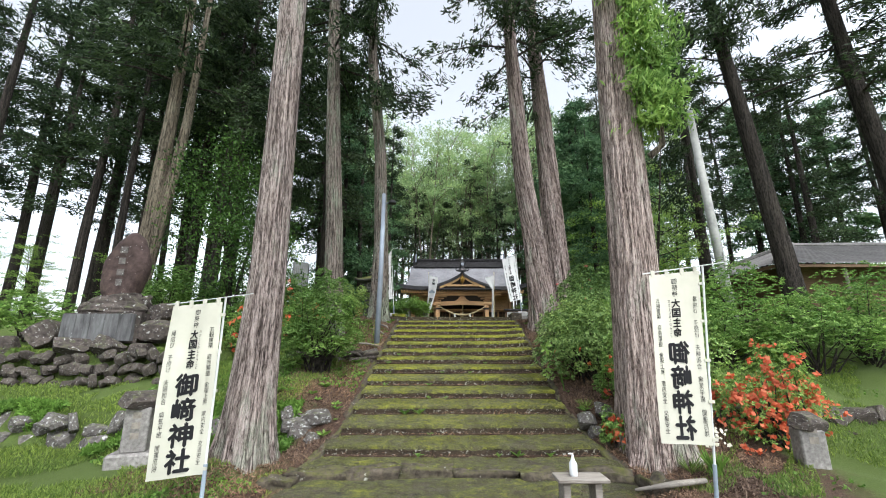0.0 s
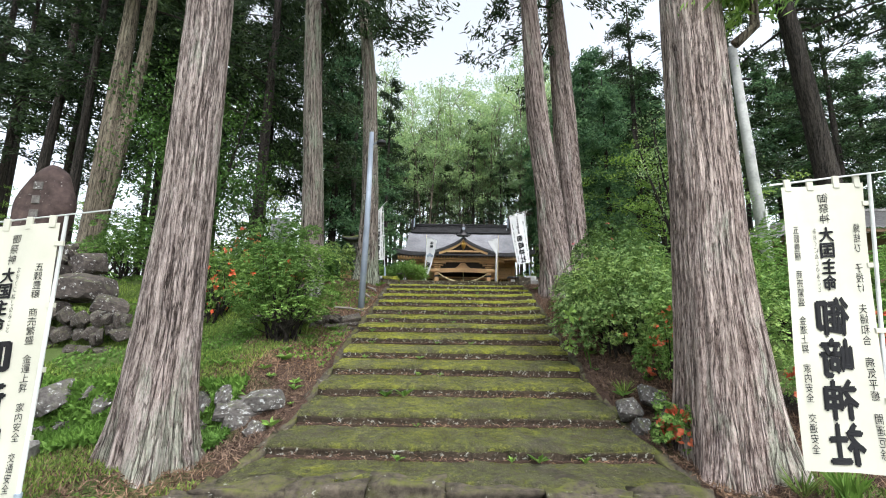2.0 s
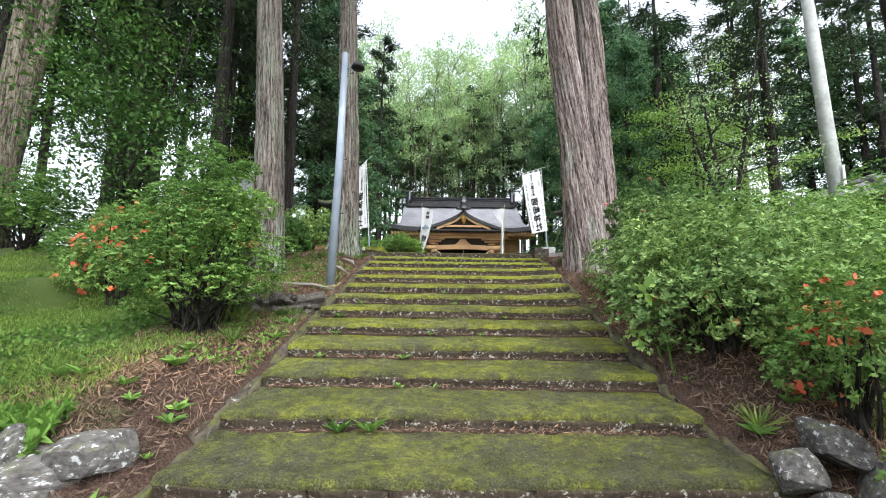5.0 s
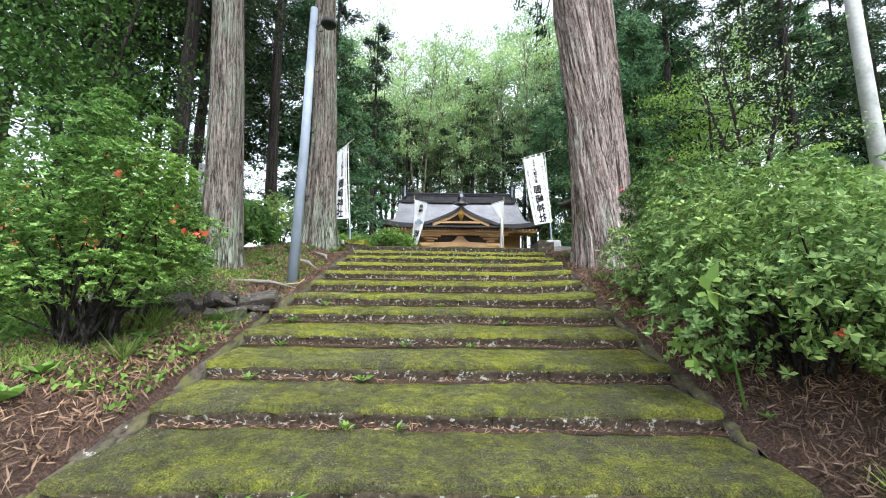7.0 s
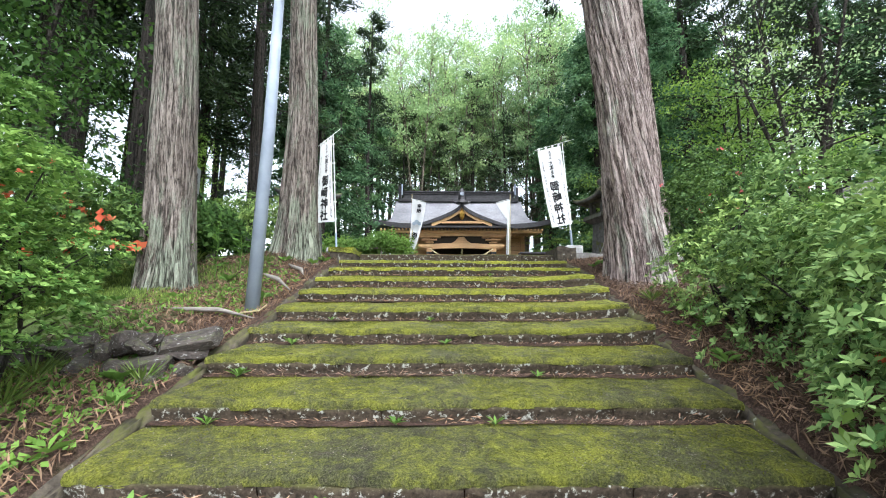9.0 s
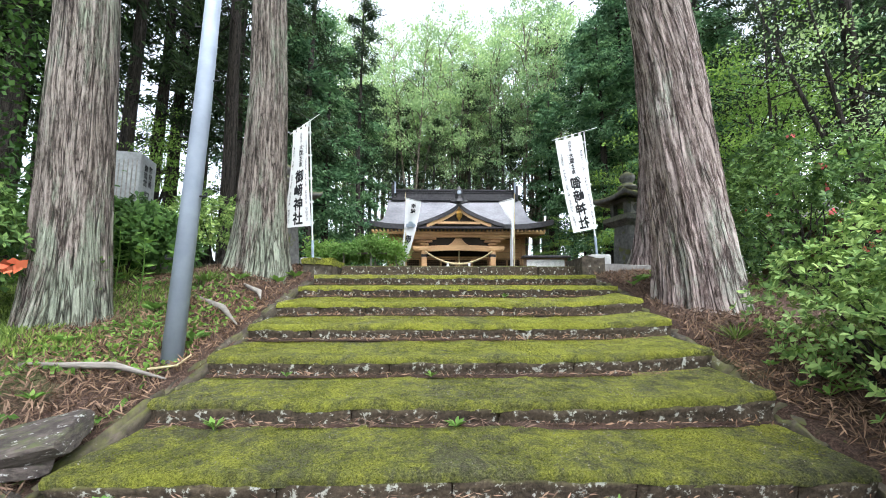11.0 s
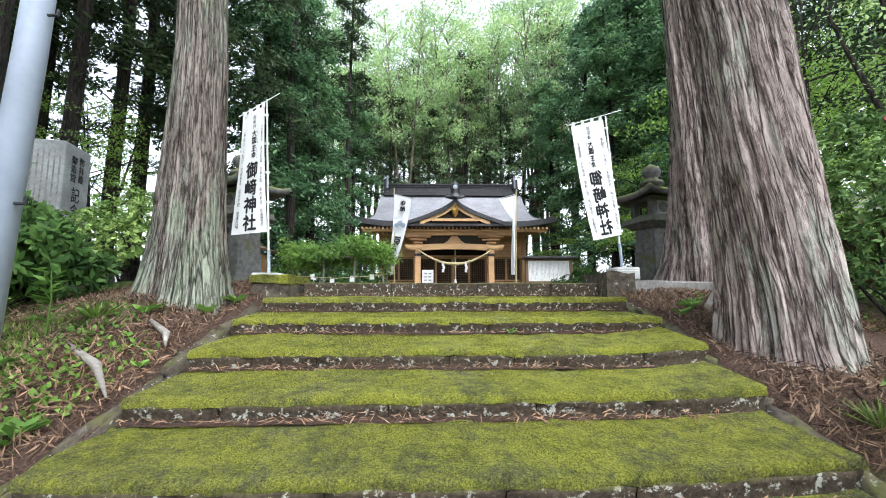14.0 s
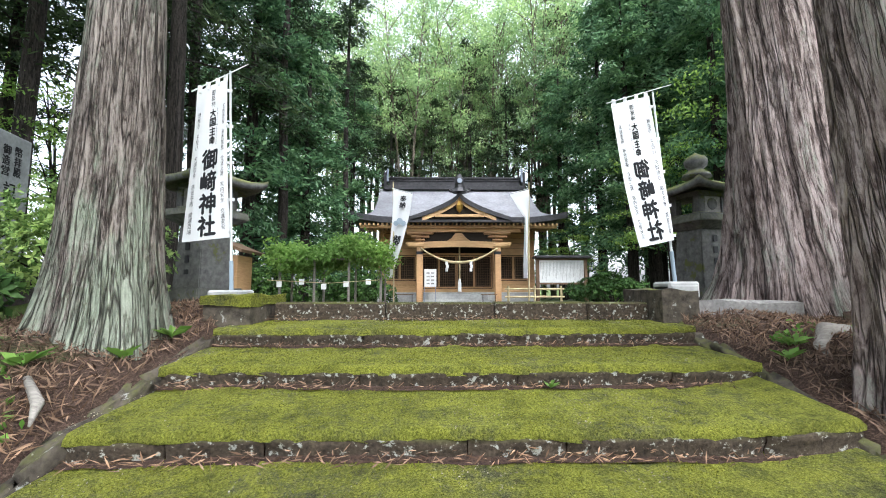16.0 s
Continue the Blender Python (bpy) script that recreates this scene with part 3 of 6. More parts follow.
# large irregular stones of the lowest step
for i, (x0, x1, yy, h) in enumerate(((-2.15, -1.75, 5.35, 0.20), (-1.95, -1.20, 5.62, 0.22), (-1.18, -0.55, 5.70, 0.20), (-0.53, 0.12, 5.75, 0.20), (0.14, 0.95, 5.74, 0.22), (0.97, 1.65, 5.68, 0.21), (1.67, 2.35, 5.56, 0.21), (2.3, 2.6, 5.2, 0.18))):
    bm = bmesh.new()
    bmesh.ops.create_cube(bm, size=1)
    bmesh.ops.subdivide_edges(bm, edges=bm.edges, cuts=5, use_grid_fill=True)
    for v in bm.verts:
        c = v.co
        k = noise.noise(c * 2.2 + Vector((i * 3.1, 0, 0))) * 0.5 + noise.noise(c * 6 + Vector((0, i * 2.3, 0))) * 0.22
        v.co = Vector(((x0 + x1) / 2 + c.x * (x1 - x0) * (1.02 + 0.35 * k), yy + 0.12 + c.y * (0.26 + 0.05 * (i % 3)) * (1 + k) + 0.10 * c.x * ((i * 7) % 5 - 2) * 0.5, 0.075 + 0.012 * ((i * 5) % 4 - 1.5) - h / 2 + c.z * h + (k * 0.12 if c.z > 0.3 else 0) - 0.04 * max(0, abs(c.x) - 0.3)))
    under(part("foot_stone", bm, M["kerbdark"], None, smooth=True), stairs)


# mossy paving before the lowest step
u, w = np.meshgrid(np.linspace(-1.95, 2.35, 60), np.linspace(3.6, 5.72, 30), indexing="ij")
lane = np.stack([u + 0.10 * np.sin(w * 2.3), w, np.interp(w, [3.6, 4.2, 5.0, 5.72], [-0.05, -0.012, -0.010, -0.010])], -1)
lane[..., 2] += 0.012 * smooth_noise(lane.reshape(-1, 3), 6, 77).reshape(u.shape) - 0.05 * np.clip((np.abs(u - 0.2) - 1.9) / 0.25, 0, 1)
under(mesh_part("lowest_tread", grid_mesh("lowest_tread", lane), M["moss"], smooth=True), stairs)


# ---- trees ----
def trunk_mesh(path, radii, flare=0.5, seg=40, rings=46, seed=0, depth=0.03, spiral=0.0):
    """A fluted, root-flared trunk through path points [(x,y,z)...] relative to its base."""
    P = np.array(path, float)
    t = np.linspace(0, 1, rings) ** 1.6
    cum = np.r_[0, np.cumsum(np.linalg.norm(np.diff(P, axis=0), axis=1))]
    d = t * cum[-1]
    c = np.stack([np.interp(d, cum, P[:, i]) for i in range(3)], 1)
    r = np.interp(d, cum, radii)
    th = np.linspace(0, 2 * math.pi, seg, endpoint=False)
    rs = np.random.RandomState(seed)
    ph = rs.uniform(0, 6.28, 5)
    strip = rs.normal(0, 0.7, (rings, seg))
    for k in range(1, rings):
        strip[k] = 0.85 * strip[k - 1] + 0.45 * strip[k]
    V = np.zeros((rings, seg + 1, 3))
    along = np.zeros((rings, seg + 1, 3))
    girth = float(np.interp(1.2, cum, radii))
    for j in range(seg + 1):
        a = th[j % seg]
        aa = a + spiral * d
        flute = 0.5 * np.sin(5 * aa + ph[0]) + 0.35 * np.sin(9 * aa + ph[1]) + 0.3 * np.sin(17 * aa + ph[2] + 0.3 * d)
        rough = np.sin(31 * aa + ph[3] + 1.1 * np.sin(d * 1.3)) * 0.5 + np.sin(23 * aa + ph[4] - d * 0.8) * 0.4 + strip[:, j % seg]
        root = flare * (0.75 * np.exp(-d / 0.30) + 0.34 * np.exp(-d / 0.95)) * (1 + 0.55 * np.sin(4 * a + ph[1]) + 0.35 * np.sin(7 * a + ph[2]))
        rad = r * (1 + depth * flute * (1 + 1.5 * np.exp(-d / 1.2)) + depth * 0.7 * rough + root)
        V[:, j, 0] = c[:, 0] + rad * math.cos(a)
        V[:, j, 1] = c[:, 1] + rad * math.sin(a)
        V[:, j, 2] = c[:, 2]
        along[:, j] = np.stack([girth * np.cos(aa), girth * np.sin(aa), d], 1)
    me = grid_mesh("trunk", V, True)
    me.attributes.new("along_stem", "FLOAT_VECTOR", "POINT").data.foreach_set("vector", along.astype(np.float32).ravel())
    return me


def limb_set(rs, path, z0, z1, count, length, droop, r0):
    """Limbs off a trunk: their bmesh and the clump places along them with outward ways."""
    P = np.array(path, float)
    bm = bmesh.new()
    C, D = [], []
    for i in range(count):
        z = z0 + (z1 - z0) * ((i + rs.uniform(0, 1)) / count)
        base = np.array([np.interp(z, P[:, 2], P[:, 0]), np.interp(z, P[:, 2], P[:, 1]), z])
        a = rs.uniform(0, 6.28)
        f = (z - z0) / max(z1 - z0, 0.1)
        ln = length * (1.0 - 0.62 * f) * rs.uniform(0.65, 1.2)
        d = np.array([math.cos(a), math.sin(a), rs.uniform(-0.15, 0.35)])
        pts = [base + d * ln * s + np.array([0, 0, -droop * ln * s * s]) for s in (0, 0.35, 0.7, 1.0)]
        tube(bm, pts, [r0 * (1 - 0.5 * f), r0 * 0.7 * (1 - 0.5 * f), r0 * 0.4, r0 * 0.12], 5, False)
        for s in np.arange(0.3, 1.01, 0.14):
            p = base + d * ln * s + np.array([0, 0, -droop * ln * s * s])
            for _ in range(2):
                C.append(p + rs.normal(0, 0.16 * ln * 0.6 + 0.05, 3) * [1, 1, 0.45])
                D.append(d + [0, 0, -0.5])
    return bm, np.array(C), np.array(D)


def conifer(name, at, path, radii, crown, count, length, droop, leaf_mat, bark_mat, label, seed, flare=0.5, clump=24, size=(0.24, 0.06), seg=40, depth=0.03, spiral=0.0, group="", spread=0.16, limb_r=0.05):
    t = thing(name, at, label, "tree", group)
    mesh_part("trunk", trunk_mesh(path, radii, flare, seg, 46 if seg < 90 else 110, seed, depth, spiral), bark_mat, t, smooth=True)
    rs = np.random.RandomState(seed)
    bm, C, D = limb_set(rs, path, crown[0], crown[1], count, length, droop, limb_r)
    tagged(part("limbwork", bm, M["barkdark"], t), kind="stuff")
    n = len(C)
    puff = rs.uniform(0.55, 1.35, (n, 1))
    pts = np.repeat(C, clump, 0) + rs.normal(0, spread, (n * clump, 3)) * np.repeat(puff, clump, 0) * [1, 1, 0.6]
    mesh_part("crown", leaves("crown", pts, np.repeat(D, clump, 0), size[0], size[1], rs, 0.7), leaf_mat, t)
    return t


def broadleaf(name, at, height, stems, crown_r, leaf_mat, bark_mat, label, seed, clumps=150, per=45, lean=0.12, low=0.3, size=(0.17, 0.10), flat=0.45, r0=0.13, group="", blob=0.42, limbs=9, rise=(0.1, 0.6)):
    """A tree of several stems whose crown is many flat layered clumps."""
    t = thing(name, at, label, "tree", group)
    rs = np.random.RandomState(seed)
    C = []
    bm = bmesh.new()
    for i in range(stems):
        a = rs.uniform(0, 6.28)
        top = np.array([math.cos(a), math.sin(a), 0]) * height * lean * rs.uniform(0.4, 1.3)
        pts = [np.array([0, 0, -0.3]), top * 0.2 + [0, 0, height * 0.3], top * 0.6 + [0, 0, height * 0.62], top + [0, 0, height * 0.97]]
        part("trunk", tubed(pts, [r0, r0 * 0.8, r0 * 0.5, r0 * 0.12], 8), bark_mat, t, smooth=True)
        for j in range(limbs):
            f = rs.uniform(low, 0.95)
            b = np.array([np.interp(f, [0, 0.3, 0.62, 0.97], [p[k] for p in pts]) for k in range(3)])
            a2 = rs.uniform(0, 6.28)
            ln = crown_r * rs.uniform(0.4, 1.0) * (1.15 - 0.6 * f)
            e = b + np.array([math.cos(a2) * ln, math.sin(a2) * ln, ln * rs.uniform(*rise)])
            tube(bm, [b, (b + e) / 2 + [0, 0, 0.08 * ln], e], [r0 * 0.3, r0 * 0.2, r0 * 0.06], 4, False)
            for _ in range(max(1, clumps // (stems * limbs))):
                C.append(b + (e - b) * rs.uniform(0.35, 1.1) + rs.normal(0, 0.2 * crown_r, 3) * [1, 1, 0.5])
    tagged(part("branchwork", bm, bark_mat, t, smooth=True), kind="stuff")
    C = np.array(C)
    pts = np.repeat(C, per, 0) + rs.normal(0, blob, (len(C) * per, 3)) * [1, 1, flat]
    mesh_part("crown", leaves("crown", pts, np.zeros_like(pts) + [0, 0, -0.25], size[0], size[1], rs, 0.8, (0, 0, 1)), leaf_mat, t)
    return t


def shrub(name, at, radii, leaf_mat, label, seed, n=9000, size=(0.07, 0.03), flowers=None, nf=0, fsize=0.06, lumps=26, group="", upright=0.6, fbox=None, layer=1.0, whorl=7):
    """A bush: stems that end in rounded lumps, each clad in whorls of leaves with dark gaps between; flowers near the surface. layer: how flat the lumps lie."""
    t = thing(name, at, label, "bush", group)
    rs = np.random.RandomState(seed)
    R = np.array(radii)
    lumps = int(lumps * 1.9)
    d = rs.normal(0, 1, (lumps, 3))
    d[:, 2] = np.abs(d[:, 2]) * 0.9 - 0.22
    d /= np.linalg.norm(d, axis=1, keepdims=True)
    L = d * rs.uniform(0.45, 0.95, (lumps, 1)) * R + [0, 0, R[2] * 0.45]
    bm = bmesh.new()
    for c in L[:lumps // 3]:
        r0 = rs.normal(0, 0.12, 2)
        tube(bm, [(r0[0], r0[1], -0.1), (c[0] * 0.4 + r0[0], c[1] * 0.4 + r0[1], c[2] * 0.45), tuple(c)], [0.02, 0.014, 0.004], 5, False)
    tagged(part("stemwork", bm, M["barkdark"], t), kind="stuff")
    tuft = int(n / whorl * 2.3)
    k = rs.randint(0, lumps, tuft)
    q = rs.normal(0, 1, (tuft, 3))
    q[:, 2] += 0.35
    q /= np.linalg.norm(q, axis=1, keepdims=True)
    all_r = 0.29 * R * rs.uniform(0.65, 1.25, (lumps, 1)) * [1, 1, layer]
    lump_r = all_r[k]
    T = L[k] + q * lump_r * rs.uniform(0.75, 1.08, (tuft, 1))
    # whorls buried inside other lumps are thinned out
    near = np.full(tuft, 9.0)
    for j in range(lumps):
        e = (((T - L[j]) / all_r[j]) ** 2).sum(1)
        e[k == j] = 9.0
        near = np.minimum(near, e)
    keep = (T[:, 2] > 0.03) & ((near > 0.7) | (rs.uniform(0, 1, tuft) < 0.12))
    T, q = T[keep], q[keep]
    nrm = q * [1, 1, 0.7] * (1.0 if layer > 0.6 else 0.35) + [0, 0, upright]
    nrm /= np.linalg.norm(nrm, axis=1, keepdims=True)
    b1 = np.cross(nrm, rs.normal(0, 1, nrm.shape))
    b1 /= np.linalg.norm(b1, axis=1, keepdims=True) + 1e-9
    b2 = np.cross(nrm, b1)
    W = len(T)
    ang = (np.arange(whorl) * 6.2832 / whorl)[None, :] + rs.normal(0, 0.25, (W, whorl))
    tilt = rs.uniform(0.15, 0.75, (W, whorl))
    D = np.cos(ang)[..., None] * b1[:, None] + np.sin(ang)[..., None] * b2[:, None] + tilt[..., None] * nrm[:, None]
    D /= np.linalg.norm(D, axis=2, keepdims=True)
    grow = rs.uniform(0.7, 1.2, (W, 1, 1))
    pts = (T[:, None] + D * size[0] * 0.5 * grow).reshape(-1, 3)
    face = (nrm[:, None] * 1.0 - D * 0.25).reshape(-1, 3) * 1.6
    mesh_part("foliage", leaves("foliage", pts, D.reshape(-1, 3), size[0], size[1], rs, 0.12, face, 0.06), leaf_mat, t)
    if flowers:
        k = rs.randint(0, lumps, nf)
        q = rs.normal(0, 1, (nf, 3))
        q[:, 1] -= 0.7
        q /= np.linalg.norm(q, axis=1, keepdims=True)
        F = L[k] + q * all_r.mean(0) * 1.2
        if fbox is not None:
            F = F[(F[:, 0] > fbox[0]) & (F[:, 0] < fbox[1]) & (F[:, 2] > fbox[2]) & (F[:, 2] < fbox[3])]
        pts = np.repeat(F, 7, 0) + rs.normal(0, fsize * 0.32, (len(F) * 7, 3))
        q2 = np.tile([0, -0.8, 0.4], (len(pts), 1))
        mesh_part("blossom", leaves("blossom", pts, rs.normal(0, 1, pts.shape), fsize, fsize * 0.75, rs, 0.5, q2), flowers, t)
    return t


def on(x, y, dz=0.0):
    return (x, y, float(ground_z(x, y)) + dz)


# the big cedars that flank the stairs
conifer("cedar", (-2.70, 6.2, 0.08), [(0, 0, -0.3), (0, 0.02, 0.6), (0.06, 0, 2.5), (-0.02, 0.05, 8), (-0.1, 0.1, 20)], [0.30, 0.29, 0.245, 0.215, 0.08], (10.5, 19), 26, 3.2, 0.25, M["cedar"], M["bark"], "tall straight cedar with pinkish-grey fibrous bark and flared roots", 11, 0.75, seg=170, depth=0.030, group="cedars beside the stairs")
cedar_r = conifer("cedar", (3.00, 6.35, 0.02), [(0, 0, -0.3), (-0.03, 0.0, 0.6), (-0.05, 0, 2.2), (0.08, 0.05, 8), (0.15, 0.1, 20)], [0.42, 0.41, 0.345, 0.28, 0.08], (10.5, 19), 26, 3.2, 0.25, M["cedar"], M["barkpink"], "tall cedar with reddish fibrous bark and a leafy side shoot", 12, 0.55, seg=170, depth=0.030, group="cedars beside the stairs")
conifer("cedar", (-3.2, 12.2, 1.9), [(0, 0, -0.3), (0, 0, 0.6), (-0.1, 0, 3), (-0.35, 0, 6.5), (-0.6, 0, 11), (-0.8, 0, 19)], [0.30, 0.29, 0.255, 0.22, 0.19, 0.06], (8.5, 18), 30, 2.6, 0.25, M["cedar"], M["barkgrey"], "slim pale cedar with grey fibrous bark", 13, 0.5, seg=64, depth=0.035, group="cedars beside the stairs")
conifer("cedar", (-2.10, 13.72, 2.52), [(0, 0, -0.3), (0, 0, 0.5), (0, 0, 2.5), (-0.15, 0, 6), (-0.6, 0, 10), (-0.8, 0, 20)], [0.34, 0.30, 0.235, 0.20, 0.17, 0.06], (7.5, 18), 34, 2.8, 0.3, M["cedar"], M["barkgrey"], "thick grey cedar with lichen on flared roots", 14, 0.42, seg=150, depth=0.040, group="cedars beside the stairs")
conifer("cedar", (3.04, 12.80, 2.06), [(0, 0, -0.3), (0, 0, 0.5), (-0.12, 0, 2.6), (-0.38, 0, 5), (-0.6, 0, 10), (-0.7, 0, 19)], [0.40, 0.375, 0.335, 0.285, 0.21, 0.06], (9.0, 18), 30, 3.2, 0.4, M["cedar"], M["barkold"], "leaning old cedar with deeply furrowed bark at the stair edge", 15, 0.32, seg=150, depth=0.050, spiral=0.22, group="cedars beside the stairs")
conifer("cedar", (4.15, 15.2, 2.6), [(0, 0, -0.3), (0.05, 0, 0.5), (0.07, 0, 2.4), (0.0, 0, 6), (-0.25, 0, 11), (-0.4, 0, 20)], [0.52, 0.50, 0.43, 0.37, 0.26, 0.06], (9.0, 19), 30, 3.0, 0.4, M["cedar"], M["barkold"], "old cedar with furrowed bark and spreading roots beside the lantern", 16, 0.7, seg=150, depth=0.055, spiral=0.16, group="cedars beside the stairs")

# leafy shoot on the right-hand cedar
rs = np.random.RandomState(3)
bm = bmesh.new()
tube(bm, [(0.33, -0.2, 4.55), (0.50, -0.3, 4.7), (0.52, -0.32, 5.3), (0.45, -0.3, 7.2)], [0.06, 0.05, 0.035, 0.01], 7)
part("side_shoot", bm, M["barkpale"], cedar_r)
z = rs.uniform(4.95, 7.9, 260)
c = np.stack([0.42 + rs.normal(0, 0.20, 260), -0.32 + rs.normal(0, 0.16, 260), z], 1)
pts = np.repeat(c, 26, 0) + rs.normal(0, 0.075, (260 * 26, 3))
mesh_part("shoot_foliage", leaves("shoot_foliage", pts, np.zeros_like(pts) + [0.1, 0, 0.7], 0.15, 0.036, rs, 0.5), M["azalea"], cedar_r, "fresh green upright sprays")

# forest types, built once and copied
tall = []
for i, (base, r, cr) in enumerate(((7.0, 0.22, 3.0), (8.5, 0.19, 2.6), (5.5, 0.25, 3.4))):
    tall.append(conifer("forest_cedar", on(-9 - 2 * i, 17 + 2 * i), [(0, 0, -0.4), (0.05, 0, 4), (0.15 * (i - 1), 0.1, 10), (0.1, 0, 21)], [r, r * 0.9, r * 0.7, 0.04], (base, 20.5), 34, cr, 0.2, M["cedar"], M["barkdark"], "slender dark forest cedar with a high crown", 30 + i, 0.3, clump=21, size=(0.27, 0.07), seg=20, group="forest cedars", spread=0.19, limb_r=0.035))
dense = []
for i in range(2):
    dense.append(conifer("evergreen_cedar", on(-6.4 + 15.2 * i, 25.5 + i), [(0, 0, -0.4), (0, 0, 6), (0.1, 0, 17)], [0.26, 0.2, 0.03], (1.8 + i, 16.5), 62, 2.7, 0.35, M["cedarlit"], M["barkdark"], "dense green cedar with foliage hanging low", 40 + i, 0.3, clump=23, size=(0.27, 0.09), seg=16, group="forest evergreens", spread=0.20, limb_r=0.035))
airy = []
for i, (hgt, stems, cr) in enumerate(((21.0, 3, 3.0), (18.5, 4, 3.2), (22.5, 2, 3.4))):
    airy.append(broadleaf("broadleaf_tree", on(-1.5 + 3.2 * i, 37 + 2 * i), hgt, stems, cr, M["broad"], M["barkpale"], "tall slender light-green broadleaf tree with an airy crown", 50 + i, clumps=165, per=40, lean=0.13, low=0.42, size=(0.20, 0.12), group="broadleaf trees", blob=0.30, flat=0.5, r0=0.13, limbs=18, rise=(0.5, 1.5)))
maple = []
for i in range(2):
    maple.append(broadleaf("maple", on(9.6 + 3.0 * i, 19.4 + 3 * i), 7.4, 3, 2.9, M["fresh"], M["barkdark"], "young maple with fresh bright green layered leaves", 60 + i, clumps=90, per=95, lean=0.16, low=0.25, size=(0.105, 0.06), flat=0.13, r0=0.08, group="maples", blob=0.33, limbs=14))


def plant(kinds, places, rs):
    for i, (x, y, s) in enumerate(places):
        src = kinds[i % len(kinds)]
        m = pose(*on(x, y), 0, 0, rs.uniform(0, 360))
        ob = copy_thing(src, m)
        ob.scale = (s, s, s * rs.uniform(0.92, 1.1))


rs = np.random.RandomState(8)
plant(tall, [(-6.2, 15.5, 0.85), (-7.6, 18.5, 0.9), (-9.2, 16.4, 0.8), (-11.5, 18.5, 0.95), (-12.4, 15.4, 0.8), (-13.5, 21, 1), (-15.2, 17.0, 0.9), (-17.5, 21, 1), (-19, 16, 0.9), (-21, 20, 1.05), (-16, 25, 1), (-10, 24, 1), (-7, 23, 0.9), (-12, 29, 1), (-6.0, 20.5, 0.85), (-20, 29, 1),
             (-14.0, 18.6, 0.8), (-16.4, 19.2, 0.85), (-18.2, 18.4, 0.8), (-11.0, 21.4, 0.85), (-8.6, 21.0, 0.8), (-22.5, 17.2, 0.9), (-24, 24, 1.1), (-9, 32, 1), (-5.2, 25.5, 0.85), (-4.0, 30.5, 0.8),
             (12.5, 30, 1), (15, 33, 1), (19, 30, 1.0), (24, 26, 1.0), (9, 38, 1), (22, 31, 1.0), (10.5, 23.5, 0.9),
             (-2.6, 37.5, 0.72), (0.1, 36.8, 0.62), (2.7, 38.0, 0.8), (5.0, 37.0, 0.7), (-4.8, 39, 0.8), (3.8, 44.0, 0.95), (-1.3, 42.0, 0.9), (8.0, 44.0, 0.9), (14, 37, 1), (21, 35, 1), (33, 20, 1.1), (25.5, 28.5, 0.95), (30, 27, 0.95), (28, 25, 0.9),
             (-15, 35, 1), (17.5, 27.5, 0.95), (26, 31, 1.0), (13.0, 20.0, 0.85)], rs)
plant(dense, [(-6.6, 29.5, 1.0), (-4.6, 35, 0.8), (-7.5, 33, 0.9), (8.8, 31.5, 0.95), (7.8, 35, 0.85), (7.6, 25.8, 0.8), (9.6, 27.5, 0.9), (8.2, 21.8, 0.68), (11.5, 24.5, 0.85), (14.5, 30, 1), (-5.0, 27.6, 0.8), (11.8, 28.5, 1.0), (17.0, 31.5, 1.0), (24.0, 30.5, 1.05), (27, 31, 1.15), (29.5, 29.5, 1.1)], rs)
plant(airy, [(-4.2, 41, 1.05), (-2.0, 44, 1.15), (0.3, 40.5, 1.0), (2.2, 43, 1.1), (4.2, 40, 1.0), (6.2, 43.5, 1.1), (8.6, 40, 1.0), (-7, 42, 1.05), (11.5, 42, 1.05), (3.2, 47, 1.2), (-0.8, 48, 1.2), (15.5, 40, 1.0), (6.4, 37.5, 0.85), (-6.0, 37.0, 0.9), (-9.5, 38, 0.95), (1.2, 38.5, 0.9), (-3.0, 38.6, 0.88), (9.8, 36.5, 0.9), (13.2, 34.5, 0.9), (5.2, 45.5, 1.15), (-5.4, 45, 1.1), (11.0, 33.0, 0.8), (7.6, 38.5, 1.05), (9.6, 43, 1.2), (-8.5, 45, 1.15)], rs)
plant(maple, [(6.3, 28.2, 0.56), (7.2, 22.6, 0.7), (-8.5, 20.5, 0.75), (-13.5, 17.6, 0.45), (-18, 18, 0.5), (-24, 20, 0.8)], rs)


# ---- helpers for things set in world coordinates ----
def wpart(name, bm, material, parent, label="", smooth=False):
    ob = part(name, bm, material, parent, label, smooth)
    if parent.type == "EMPTY":
        ob.matrix_parent_inverse = parent.matrix_basis.inverted()
    return ob


def wmesh(name, me, material, parent, label="", smooth=False):
    ob = mesh_part(name, me, material, parent, label, smooth)
    if parent.type == "EMPTY":
        ob.matrix_parent_inverse = parent.matrix_basis.inverted()
    return ob


